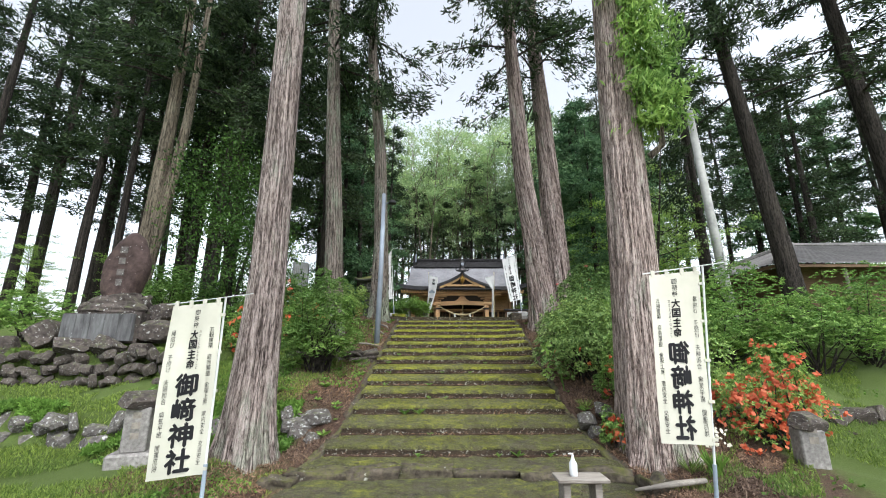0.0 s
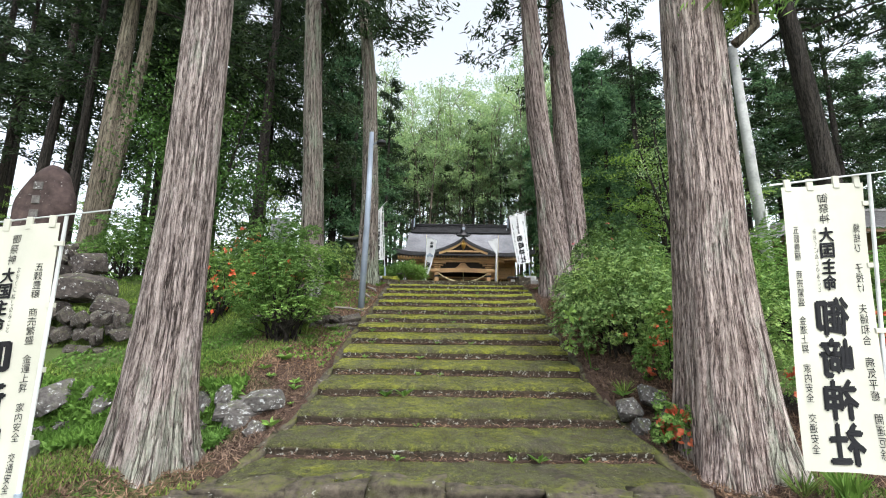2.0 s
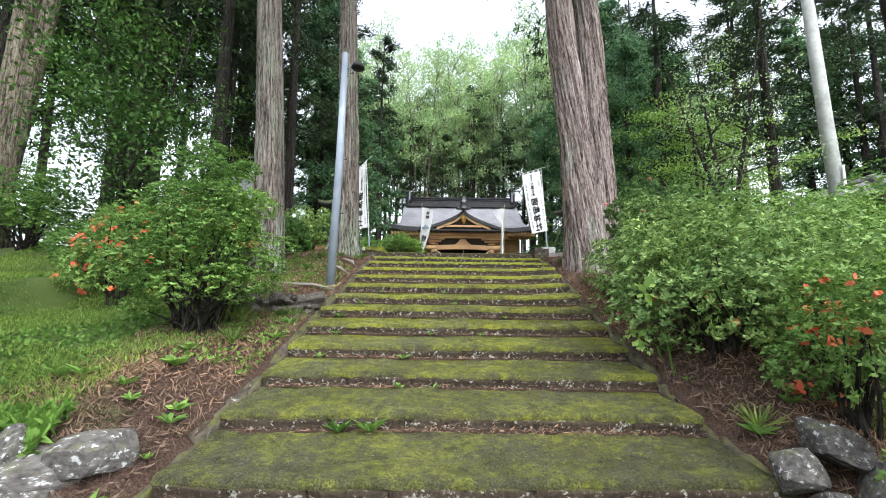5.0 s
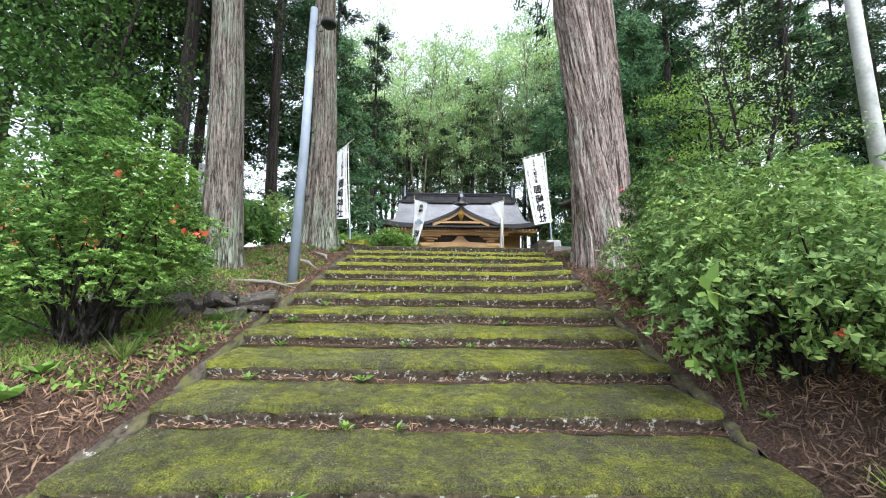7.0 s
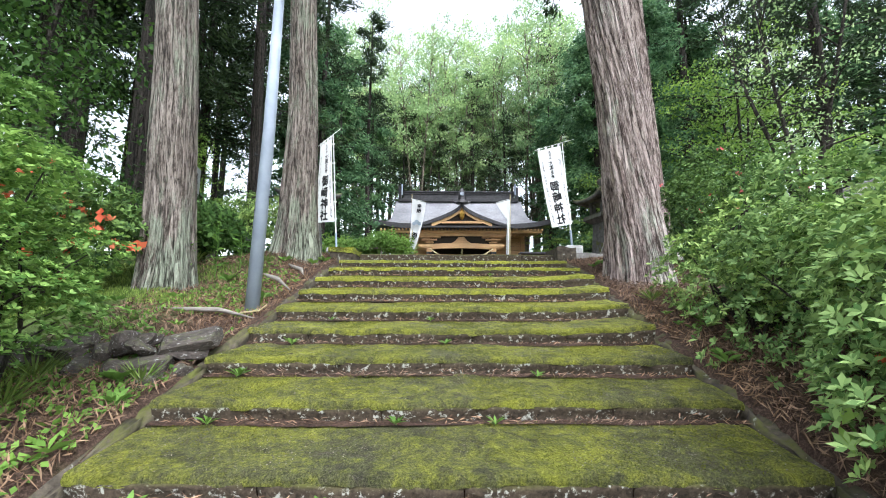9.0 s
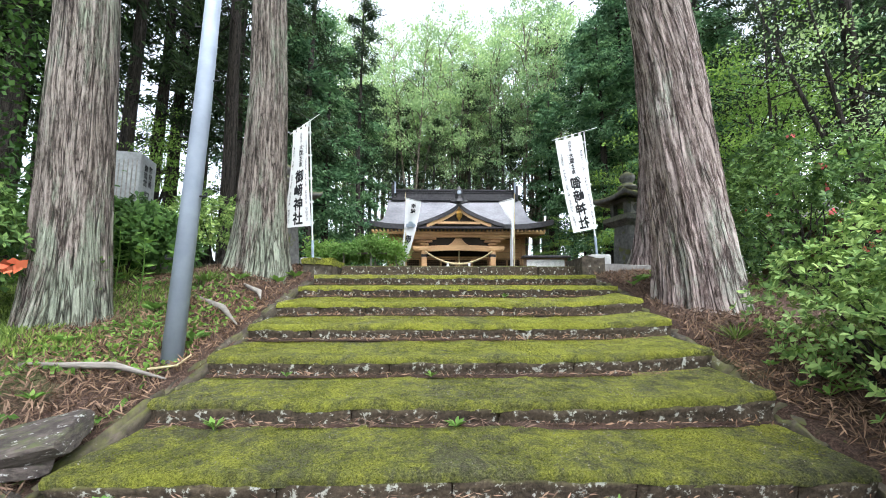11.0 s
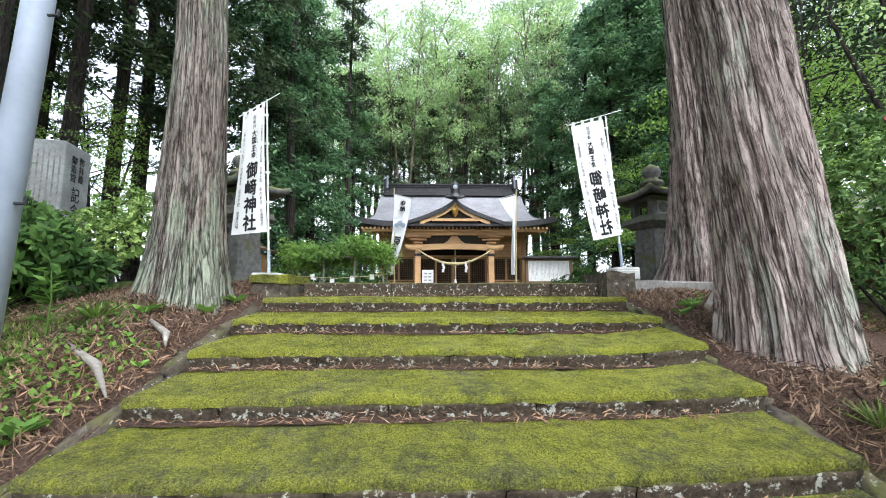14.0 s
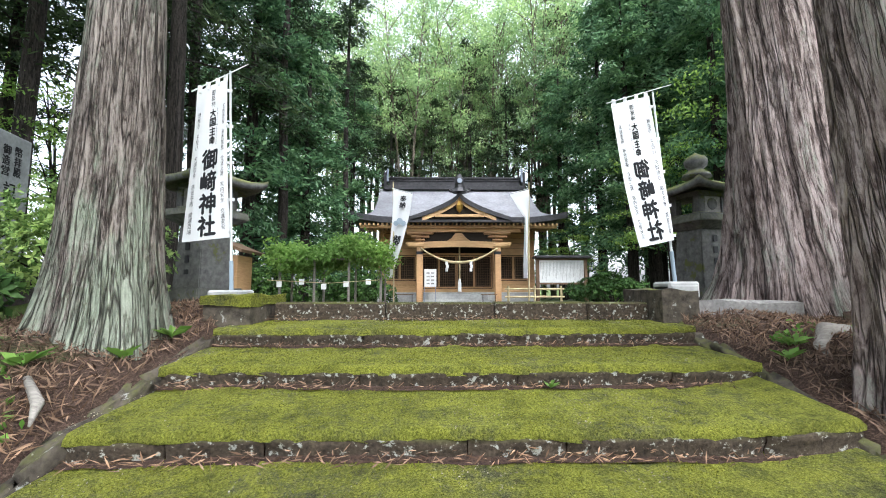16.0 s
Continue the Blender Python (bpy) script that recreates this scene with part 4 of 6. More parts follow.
def lettering(body, width, height):
    """Vertices and faces of a column of characters, one to a line, fitted to width x height about its top centre."""
    cu = bpy.data.curves.new("lettering", "FONT")
    cu.body = "\n".join(body)
    cu.align_x, cu.space_line, cu.resolution_u = "CENTER", 1.0, 2
    ob = bpy.data.objects.new("lettering", cu)
    scene.collection.objects.link(ob)
    bpy.context.view_layer.update()
    me = bpy.data.meshes.new_from_object(ob.evaluated_get(bpy.context.evaluated_depsgraph_get()))
    bpy.data.objects.remove(ob)
    V = np.array([v.co[:] for v in me.vertices])
    lo, hi = V.min(0), V.max(0)
    V[:, 0] = (V[:, 0] - (lo[0] + hi[0]) / 2) * width / (hi[0] - lo[0])
    V[:, 1] = (V[:, 1] - hi[1]) * height / (hi[1] - lo[1])
    return me, V


def written(body, width, height, at, material, parent, place, bold=0.0, single=False):
    """Lettering carried over to a surface: place(u, v) gives the point of the surface for each vertex. bold: how far strokes are thickened."""
    if single:
        step = height / len(body)
        for i, ch in enumerate(body):
            written(ch, width, step * 0.90, (at[0], at[1] - i * step), material, parent, place, bold)
        return
    me, V = lettering(body, width, height)
    faces = [tuple(f.vertices) for f in me.polygons]
    shifts = [(0, 0)] if not bold else [(0, 0), (bold, 0), (-bold, 0), (0, bold), (0, -bold)]
    verts, all_faces = [], []
    for k, (a, b) in enumerate(shifts):
        verts += [place(at[0] + x + a, at[1] + y + b * 0.33) - Vector((0, 0.0006 * k, 0)) for x, y, _ in V]
        all_faces += [tuple(i + k * len(V) for i in f) for f in faces]
    out = bpy.data.meshes.new("lettering")
    out.from_pydata(verts, [], all_faces)
    ob = wmesh("lettering", out, material, parent)
    if len(body) > 1:
        tagged(ob, kind="stuff")
    return ob


def banner(base, top, tl, tr, bl, br, cloth, label, mirror=False, sway=0.03, seed=0, sleeve_h=0.42, rod_end=0.32, foot=True, off=-0.006):
    """A shrine banner on a pole: pole, sleeve, crossbar, tabs, cloth and its writing."""
    t = thing("shrine_banner", base, label, "banner", "shrine banners")
    b, e = Vector(base), Vector(top)
    wpart("pole", tubed([b, b.lerp(e, 0.5), e], [0.013, 0.012, 0.011], 8), M["pole"], t)
    wpart("pole_sleeve", tubed([b, b.lerp(e, sleeve_h / (e - b).length)], [0.02, 0.02], 10), M["sleeve"], t, "grey-blue lower sleeve")
    if foot:
        bm = boxed(b.x - 0.16, b.x + 0.16, b.y - 0.16, b.y + 0.16, b.z - 0.04, b.z + 0.06, 0.02)
        wpart("foot", bm, M["concrete"], t, "pale concrete foot")
    tl, tr, bl, br = map(Vector, (tl, tr, bl, br))
    n = (tr - tl).cross(bl - tl).normalized()
    if n.y > 0:
        n = -n

    def at(u, v, lift=0.0):
        p = tl.lerp(tr, u).lerp(bl.lerp(br, u), v)
        return p + n * (sway * math.sin(3.0 * v + 2.2 * u + seed) * (0.3 + v) + sway * 0.35 * math.sin(9 * u + 4 * v + seed) + lift)

    P = np.array([[at(u, v) for v in np.linspace(0, 1, 31)] for u in np.linspace(0, 1, 15)])
    wmesh("cloth", grid_mesh("cloth", P), cloth, t, smooth=True)
    out = (tr - tl).normalized()
    side = 1 if (tr - b).xy.length < (tl - b).xy.length else -1
    a0, a1 = (tl - out * 0.06, tr + out * rod_end) if side > 0 else (tl - out * rod_end, tr + out * 0.06)
    up = Vector((0, 0, 0.035))
    wpart("crossbar", tubed([a0 + up - Vector((0, 0, 0.01)), a1 + up + Vector((0, 0, 0.03))], [0.007, 0.005], 6), M["pole"], t)
    for u in (0.08, 0.36, 0.64, 0.92):
        p = at(u, 0)
        wpart("tab", boxed(p.x - 0.02, p.x + 0.02, p.y - 0.006, p.y + 0.006, p.z - 0.03, p.z + 0.05), cloth, t)
    for v in (0.08, 0.31, 0.54, 0.77, 0.97):
        p = at(1.0 if side > 0 else 0.0, v)
        q = b.lerp(e, max(0.0, min(1.0, (p.z - b.z) / (e.z - b.z))))
        lo, hi = (p, q) if p.x < q.x else (q, p)
        wpart("tab", boxed(lo.x - 0.015, hi.x + 0.02, p.y - 0.008, p.y + 0.008, p.z - 0.015, p.z + 0.015), cloth, t)

    H, W = (bl - tl).length, (tr - tl).length
    s = 1.0 if not mirror else -1.0

    def place(u, v):
        return at(0.5 + s * u, -v, 0.0035)

    cols = [("御祭神", 0.11, 0.115, (0.02, -0.035), 0.0), ("大国主命", 0.155, 0.235, (0.02, -0.165), 0.006), ("おおくにぬしのみこと", 0.04, 0.235, (0.145, -0.165), 0.0),
            ("御﨑神社", 0.40, 0.565, (0.0, -0.425), 0.016),
            ("五穀豊穣 商売繁盛 金運上昇 家内安全 交通安全", 0.085, 0.79, (0.36, -0.155), 0.0), ("縁結び 子授け 夫婦和合 病気平癒 開運厄除", 0.085, 0.80, (-0.38, -0.155), 0.0)]
    for body, w, h, c, bold in cols:
        written(body, w, h, c, M["ink"], t, place, bold, bold > 0)
    return t


# ---- banners ----
banner((-2.378, 4.575, 0.0), (-2.389, 4.581, 2.094), (-2.929, 4.554, 1.99), (-2.412, 4.572, 2.04), (-2.911, 4.482, 0.276), (-2.385, 4.545, 0.33), M["cloth"], "cream cloth banner with black brush lettering on a white pole", seed=0.5)
banner((2.679, 4.565, 0.0), (2.903, 4.572, 2.454), (2.268, 4.545, 2.328), (2.862, 4.563, 2.391), (2.2, 4.5, 0.618), (2.709, 4.554, 0.6), M["cloth"], "cream cloth banner seen from behind, lettering showing through", mirror=True, seed=2.0)
banner((-1.72, 14.78, 2.78), (-1.90, 14.9, 5.16), (-2.06, 14.58, 4.77), (-1.91, 14.88, 5.07), (-2.10, 14.60, 3.29), (-1.80, 14.85, 3.37), M["clothw"], "white cloth banner with black lettering at the stair head", seed=1.2, sway=0.025, sleeve_h=0.35)
banner((2.80, 14.95, 2.86), (2.69, 15.0, 5.02), (2.15, 14.85, 4.80), (2.66, 15.0, 4.98), (2.40, 14.86, 3.27), (2.80, 14.98, 3.36), M["clothw"], "white cloth banner seen from behind at the stair head", mirror=True, seed=3.0, sway=0.03, sleeve_h=0.38)


def slim_banner(x, y, z, lean, furl, seed, loose):
    """loose: how much of the cloth hangs free of the pole lower down."""
    t = thing("offering_banner", (x, y, z), "slim white banner hanging from a bamboo pole before the shrine", "banner", "offering banners")
    part("pole", tubed([(0, 0, -0.2), (0.04 * lean, 0, 2.0), (0.07 * lean, 0, 2.98)], [0.02, 0.018, 0.012], 8), M["rope"], t)
    part("crossbar", tubed([(-0.03 + 0.06 * lean, -0.02, 2.82), (0.06 * lean + furl, -0.02, 2.70)], [0.008, 0.008], 6), M["pole"], t)
    n, m = 12, 44
    P = np.zeros((n, m, 3))
    for i, u in enumerate(np.linspace(0, 1, n)):
        for j, v in enumerate(np.linspace(0, 1, m)):
            w = abs(furl) * (loose + (1 - loose) * max(0.0, 1 - v / (0.85 if loose > 0.3 else 0.28)) ** 0.9)
            P[i, j] = (0.06 * lean * (1 - v) + math.copysign(w * u, furl) - (0.24 * v * v if loose > 0.3 else 0.03 * v), -0.03 - 0.06 * math.sin(6 * u + 5 * v + seed) * v, 2.80 - 0.12 * u * (1 - v) - 2.1 * v)
    mesh_part("cloth", grid_mesh("cloth", P), M["clothw"], t, smooth=True)
    return t


f1 = slim_banner(-0.66, 20.3, 2.4, -0.6, 0.46, 0.3, 0.42)
f2 = slim_banner(2.46, 20.3, 2.4, 0.9, -0.46, 1.9, 0.2)


def on_f1(u, v):
    k = -v / 2.1
    return Vector((-0.66 + 0.20 - 0.14 * k - 0.22 * k * k + u * (1 - 0.55 * k), 20.3 - 0.11, 2.4 + 2.74 - 2.1 * k))


written("奉納", 0.14, 0.30, (0.02, -0.12), M["ink"], f1, on_f1, 0.008, True)
written("御", 0.22, 0.24, (0.0, -1.05), M["ink"], f1, on_f1, 0.01)
bm = bmesh.new()
for dx, dz, r in ((0, 0, 0.075), (-0.085, -0.05, 0.06), (0.085, -0.05, 0.06)):
    p = on_f1(0.0, -0.72)
    tube(bm, [(p.x + dx, p.y, p.z + dz), (p.x + dx, p.y - 0.004, p.z + dz)], [r, r], 14)
wpart("crest", bm, M["sleeve"], f1, "grey printed crest")

# ---- lamp post ----
lamp = thing("lamp_post", (-1.79, 11.52, 1.72), "grey-blue galvanised lamp post leaning beside the stairs", "lamp post")
wpart("pole", tubed([(-1.79, 11.52, 1.6), (-1.76, 11.62, 3.8), (-1.765, 11.72, 6.12)], [0.075, 0.068, 0.055], 18), M["steel"], lamp, smooth=True)
wpart("arm", tubed([(-1.73, 11.70, 5.78), (-1.64, 11.68, 5.83), (-1.55, 11.66, 5.82)], [0.018, 0.018, 0.02], 8), M["steel"], lamp)
bm = tubed([(-1.50, 11.64, 5.90), (-1.50, 11.64, 5.86), (-1.50, 11.64, 5.79), (-1.50, 11.64, 5.77)], [0.03, 0.10, 0.125, 0.11], 18)
wpart("lamp_head", bm, M["black"], lamp, "dark round lamp head", True)
for k, z in enumerate((2.5, 3.0, 3.5, 4.0, 4.5, 5.0, 5.4, 5.7)):
    x, y = -1.79 + (z - 1.6) * 0.0145, 11.52 + (z - 1.6) * 0.044
    d = 0.085 if k % 2 else -0.085
    wpart("step_bolt", tubed([(x + d * 0.9, y - 0.02, z), (x + d * 1.5, y - 0.02, z), (x + d * 1.5, y - 0.02, z + 0.03)], [0.009] * 3, 6), M["black"], lamp)
wpart("ground_wire", tubed([(-1.70, 11.43, 1.70), (-1.58, 11.40, 1.79), (-1.62, 11.30, 1.73), (-1.80, 11.28, 1.71)], [0.008] * 4, 6), M["rope"], lamp)


# ---- stone lanterns ----
def stone_lantern(at, turn, label, s=1.0):
    t = thing("stone_lantern", at, label, "stone lantern", "pair of stone lanterns")

    def tier(name, z0, z1, w0, w1, bevel=0.012):
        bm = bmesh.new()
        r = bmesh.ops.create_cone(bm, cap_ends=True, segments=4, radius1=w0 / 2 * math.sqrt(2), radius2=w1 / 2 * math.sqrt(2), depth=z1 - z0)
        bmesh.ops.transform(bm, matrix=pose(0, 0, (z0 + z1) / 2, 0, 0, 45), verts=r["verts"])
        bmesh.ops.bevel(bm, geom=bm.edges[:], offset=bevel, segments=2, affect="EDGES")
        return part(name, bm, M["lantern"], t)

    tier("base_slab", -0.25, 0.08, 0.95, 0.90)
    tier("plinth", 0.08, 0.36, 0.72, 0.66)
    tier("shaft", 0.36, 1.18, 0.50, 0.42)
    tier("platform", 1.18, 1.27, 0.46, 0.72)
    tier("platform_edge", 1.27, 1.37, 0.74, 0.70)
    for sx in (-1, 1):
        for sy in (-1, 1):
            part("fire_box_post", boxed(sx * 0.20 - 0.05, sx * 0.20 + 0.05, sy * 0.20 - 0.05, sy * 0.20 + 0.05, 1.41, 1.64), M["lantern"], t)
    part("fire_box_sill", boxed(-0.25, 0.25, -0.25, 0.25, 1.36, 1.41, 0.006), M["lantern"], t)
    part("fire_box_head", boxed(-0.25, 0.25, -0.25, 0.25, 1.64, 1.71, 0.006), M["lantern"], t)
    part("fire_box_panel", boxed(-0.16, 0.16, -0.225, -0.19, 1.40, 1.65, 0.01), M["granite"], t)
    part("moon_window", tubed([(0, -0.226, 1.53), (0, -0.236, 1.53)], [0.085, 0.08], 20), M["lantern"], t)
    # roof with upturned corners
    n = 13
    P = np.zeros((n, n, 3))
    U = np.linspace(-1, 1, n)
    for i, a in enumerate(U):
        for j, b in enumerate(U):
            m = max(abs(a), abs(b))
            P[i, j] = (a * 0.52, b * 0.52, 1.99 - 0.25 * m ** 0.8 + 0.10 * (abs(a) * abs(b)) ** 2.5)
    top = grid_mesh("roof", P)
    bm = bmesh.new()
    bm.from_mesh(top)
    r = bmesh.ops.extrude_face_region(bm, geom=bm.faces[:])
    for v in r["geom"]:
        if isinstance(v, bmesh.types.BMVert):
            v.co.z -= 0.085
            v.co.x *= 0.97
            v.co.y *= 0.97
    bmesh.ops.recalc_face_normals(bm, faces=bm.faces)
    part("roof", bm, M["lantern"], t, "mossy roof stone with upturned corners")
    prof = [(1.96, 0.20), (2.02, 0.17), (2.05, 0.11), (2.09, 0.10), (2.13, 0.145), (2.20, 0.16), (2.26, 0.125), (2.30, 0.05), (2.33, 0.012)]
    part("finial", tubed([(0, 0, z) for z, _ in prof], [r for _, r in prof], 18), M["lantern"], t, "onion-shaped finial", True)
    for i, (z, h) in enumerate(((1.06, 0.12), (0.90, 0.12), (0.74, 0.12), (0.58, 0.09))):
        part("carved_mark", boxed(-0.035, 0.035, -0.258 + z * 0.012, -0.246 + z * 0.012, z - h / 2, z + h / 2 - 0.03), M["black"], t)
    t.rotation_euler = (0, 0, radians(turn))
    t.scale = (s, s, s)
    return t


stone_lantern((4.10, 16.5, 2.50), 14, "tall weathered stone lantern with a mossy roof by a cedar")
stone_lantern((-2.72, 16.1, 2.5), -24, "tall weathered stone lantern behind a white banner")

# ---- stair head ----
head = thing("landing_kerb", (0.4, 14.7, 2.5), "lichen-spotted stone kerb at the head of the stairs", "kerb", kind="structure")
for x0, x1, z in ((-1.25, -0.2, 2.705), (-0.19, 0.85, 2.70), (0.86, 1.75, 2.705), (1.76, 2.35, 2.70)):
    bm = boxed(x0, x1, 14.655, 14.92, 2.45, z + 0.015, 0.015)
    wpart("kerb_stone", bm, M["riser"], head)
for x0, x1, y0, y1, z0, z1, m in ((-1.71, -1.31, 14.27, 15.08, 2.2, 2.74, "kerbdark"), (-1.73, -1.30, 14.25, 15.1, 2.70, 2.79, "moss"), (2.36, 2.70, 14.42, 15.2, 2.3, 2.83, "kerbdark"), (2.71, 3.75, 14.50, 14.72, 2.4, 2.72, "granite")):
    bm = bmesh.new()
    bmesh.ops.create_cube(bm, size=1)
    bmesh.ops.subdivide_edges(bm, edges=bm.edges, cuts=4, use_grid_fill=True)
    for v in bm.verts:
        c = v.co
        k = noise.noise(c * 3 + Vector((x0, y0, 0))) * 0.035
        v.co = Vector(((x0 + x1) / 2 + c.x * (x1 - x0) * (1 + k), (y0 + y1) / 2 + c.y * (y1 - y0) * (1 + k), (z0 + z1) / 2 + c.z * (z1 - z0) + k))
    wpart("end_block", bm, M[m], head, smooth=False)
wpart("banner_footing", boxed(2.64, 2.96, 14.78, 15.1, 2.74, 2.90, 0.03), M["concrete"], head, "pale concrete banner footing")

# ---- posts with caps, bench, bottle ----
def capped_post(at, turn, label, w=0.30, h=0.78, base=True, cap=0.36):
    t = thing("stone_post", at, label, "stone post", "stone posts")
    if base:
        part("base", boxed(-0.28, 0.28, -0.24, 0.24, -0.12, 0.21, 0.03), M["granite"], t)
    z0 = 0.21 if base else -0.15
    part("shaft", boxed(-w / 2, w / 2, -w / 2, w / 2, z0, h, 0.015), M["granite"], t)
    ob = new("cap_stone", DARKROCKS[2])
    ob.parent = t
    ob.matrix_basis = pose(0.02, 0, h + 0.09, 4, 3, 30) @ Matrix.Diagonal((cap * 2.0, cap * 1.4, 0.26, 1))
    for z in (0.68, 0.55, 0.42):
        part("carved_mark", boxed(-0.05, 0.05, -w / 2 - 0.004, -w / 2 + 0.01, z - 0.04, z + 0.04), M["kerb"], t)
    t.rotation_euler = (0, 0, radians(turn))
    return t


capped_post((-4.18, 6.16, 0.0), 18, "stone post on a square base with a rough dark cap stone")
capped_post((4.74, 5.85, 0.0), -14, "short leaning stone post with a flat cap stone", 0.28, 0.54, False, 0.27)
bench = thing("small_table", (1.23, 4.02, -0.06), "small grey wooden stand holding a sanitiser bottle", "table")
wpart("tabletop", boxed(0.98, 1.42, 3.90, 4.14, 0.425, 0.455, 0.005), M["driftwood"], bench)
for x in (1.06, 1.33):
    wpart("leg", boxed(x - 0.03, x + 0.03, 3.94, 4.12, -0.10, 0.425, 0.004), M["driftwood"], bench)
wpart("stretcher", boxed(1.09, 1.37, 4.02, 4.05, 0.10, 0.16), M["driftwood"], bench)
bottle = thing("pump_bottle", (1.145, 4.02, 0.455), "white plastic pump bottle standing on the wooden stand", "bottle")
part("body", tubed([(0, 0, 0), (0, 0, 0.01), (0, 0, 0.10), (0, 0, 0.125), (0, 0, 0.14)], [0.03, 0.035, 0.035, 0.02, 0.015], 16), M["bottle"], bottle, smooth=True)
part("pump", tubed([(0, 0, 0.138), (0, 0, 0.165), (0.0, 0, 0.178), (-0.035, 0, 0.18)], [0.016, 0.009, 0.009, 0.006], 10), M["bottle"], bottle)

# ---- dry-stone walls and boulders ----
def stone_wall(name, x0, x1, y, z0, z1, row, meshes, seed, label, lean=0.12):
    t = thing(name, ((x0 + x1) / 2, y, z0), label, "stone wall", kind="structure")
    r = np.random.RandomState(seed)
    rows = max(1, int(round((z1 - z0) / row)))
    for k in range(rows):
        x = x0 + r.uniform(-0.2, 0)
        while x < x1:
            w = row * r.choice([0.6, 0.85, 1.1, 1.5, 2.0]) * r.uniform(0.85, 1.15)
            ob = new("stone", meshes[r.randint(len(meshes))])
            z = z0 + (k + 0.45) * (z1 - z0) / rows + r.normal(0, row * 0.13)
            h = row * r.uniform(0.8, 1.5)
            ob.matrix_basis = pose(x + w / 2, y + lean * k * row + r.normal(0, 0.05), z, r.uniform(-40, 40), r.uniform(-25, 25), r.uniform(-60, 60)) @ Matrix.Diagonal((w * r.uniform(0.95, 1.2), row * r.uniform(1.0, 1.5), h, 1))
            under(ob, t)
            x += w * 0.9
    return t


stone_wall("stone_wall", -8.6, -2.05, 6.98, 0.02, 0.62, 0.30, ROCKS, 1, "low dry-stone wall of lichen-spotted boulders in grass")
stone_wall("stone_wall", -9.4, -4.75, 8.22, 0.85, 1.55, 0.21, DARKROCKS, 2, "dry-stone retaining wall of dark boulders under a monument", 0.2)
stone_wall("stone_wall", -3.7, -1.72, 10.30, 1.22, 1.55, 0.17, DARKROCKS, 3, "low wall of dark flat stones below the lamp post", 0.25)
stone_wall("stone_wall", 3.4, 9.0, 7.15, 0.05, 0.70, 0.27, DARKROCKS, 4, "dark overgrown dry-stone wall beside the slope", 0.2)
for x, y, z, sx, sy, sz, m in ((-2.02, 7.08, 0.50, 0.50, 0.42, 0.34, 0), (-2.28, 6.98, 0.30, 0.36, 0.34, 0.32, 1), (-1.98, 6.88, 0.20, 0.34, 0.3, 0.28, 3), (-2.45, 7.05, 0.52, 0.3, 0.3, 0.3, 5),
                          (2.58, 7.14, 0.60, 0.46, 0.38, 0.26, 2), (2.26, 7.06, 0.50, 0.36, 0.32, 0.28, 4), (2.66, 6.98, 0.36, 0.44, 0.36, 0.26, 6), (2.34, 6.90, 0.28, 0.30, 0.28, 0.22, 7), (2.6, 6.9, 0.15, 0.3, 0.25, 0.2, 0)):
    ob = new("boulder", ROCKS[m])
    ob.matrix_basis = pose(x, y, z, 10 * m, 5 * m, 37 * m) @ Matrix.Diagonal((sx, sy, sz, 1))
    tagged(ob, "pale lichen-covered boulder at the stair edge", "boulder", "boulders at the stairs")
for x, y, z, sx, sy, sz, rz in ((-1.78, 10.42, 1.50, 0.62, 0.42, 0.16, 20), (-2.25, 10.38, 1.47, 0.66, 0.30, 0.20, -20), (-2.0, 10.22, 1.33, 0.50, 0.36, 0.18, 30), (-2.62, 10.36, 1.44, 0.42, 0.34, 0.22, 60), (-2.42, 10.16, 1.30, 0.36, 0.30, 0.20, 110), (-2.95, 10.30, 1.36, 0.40, 0.32, 0.24, 10), (-1.84, 10.10, 1.24, 0.34, 0.28, 0.16, 80)):
    ob = new("flat_rock", DARKROCKS[int(rz / 10) % 8])
    ob.matrix_basis = pose(x, y, z, 6, -10, rz) @ Matrix.Diagonal((sx, sy, sz, 1))
    tagged(ob, "flat dark rock lying on the bank", "rock", "flat rocks")

# monument
mon = thing("stone_monument", (-6.85, 9.1, 1.6), "tall rough natural-stone monument on a tiered rock base", "monument")


def rough_block(cx, cy, cz, sx, sy, sz, seed, amount=0.12, sub=5, taper=1.0, pinch=0.0):
    bm = bmesh.new()
    bmesh.ops.create_cube(bm, size=1)
    bmesh.ops.subdivide_edges(bm, edges=bm.edges, cuts=sub, use_grid_fill=True)
    for v in bm.verts:
        c = v.co.copy()
        k = 1 + amount * noise.noise(c * 2.4 + Vector((seed, 0, seed))) + amount * 0.5 * noise.noise(c * 6 + Vector((seed, 3, 0)))
        round_ = 1 - pinch * max(0, c.length - 0.5)
        f = (1 + (taper - 1) * (c.z + 0.5)) * round_
        v.co = Vector((cx + c.x * sx * k * f, cy + c.y * sy * k * f, cz + c.z * sz * (k if c.z > 0 else 1)))
    return bm


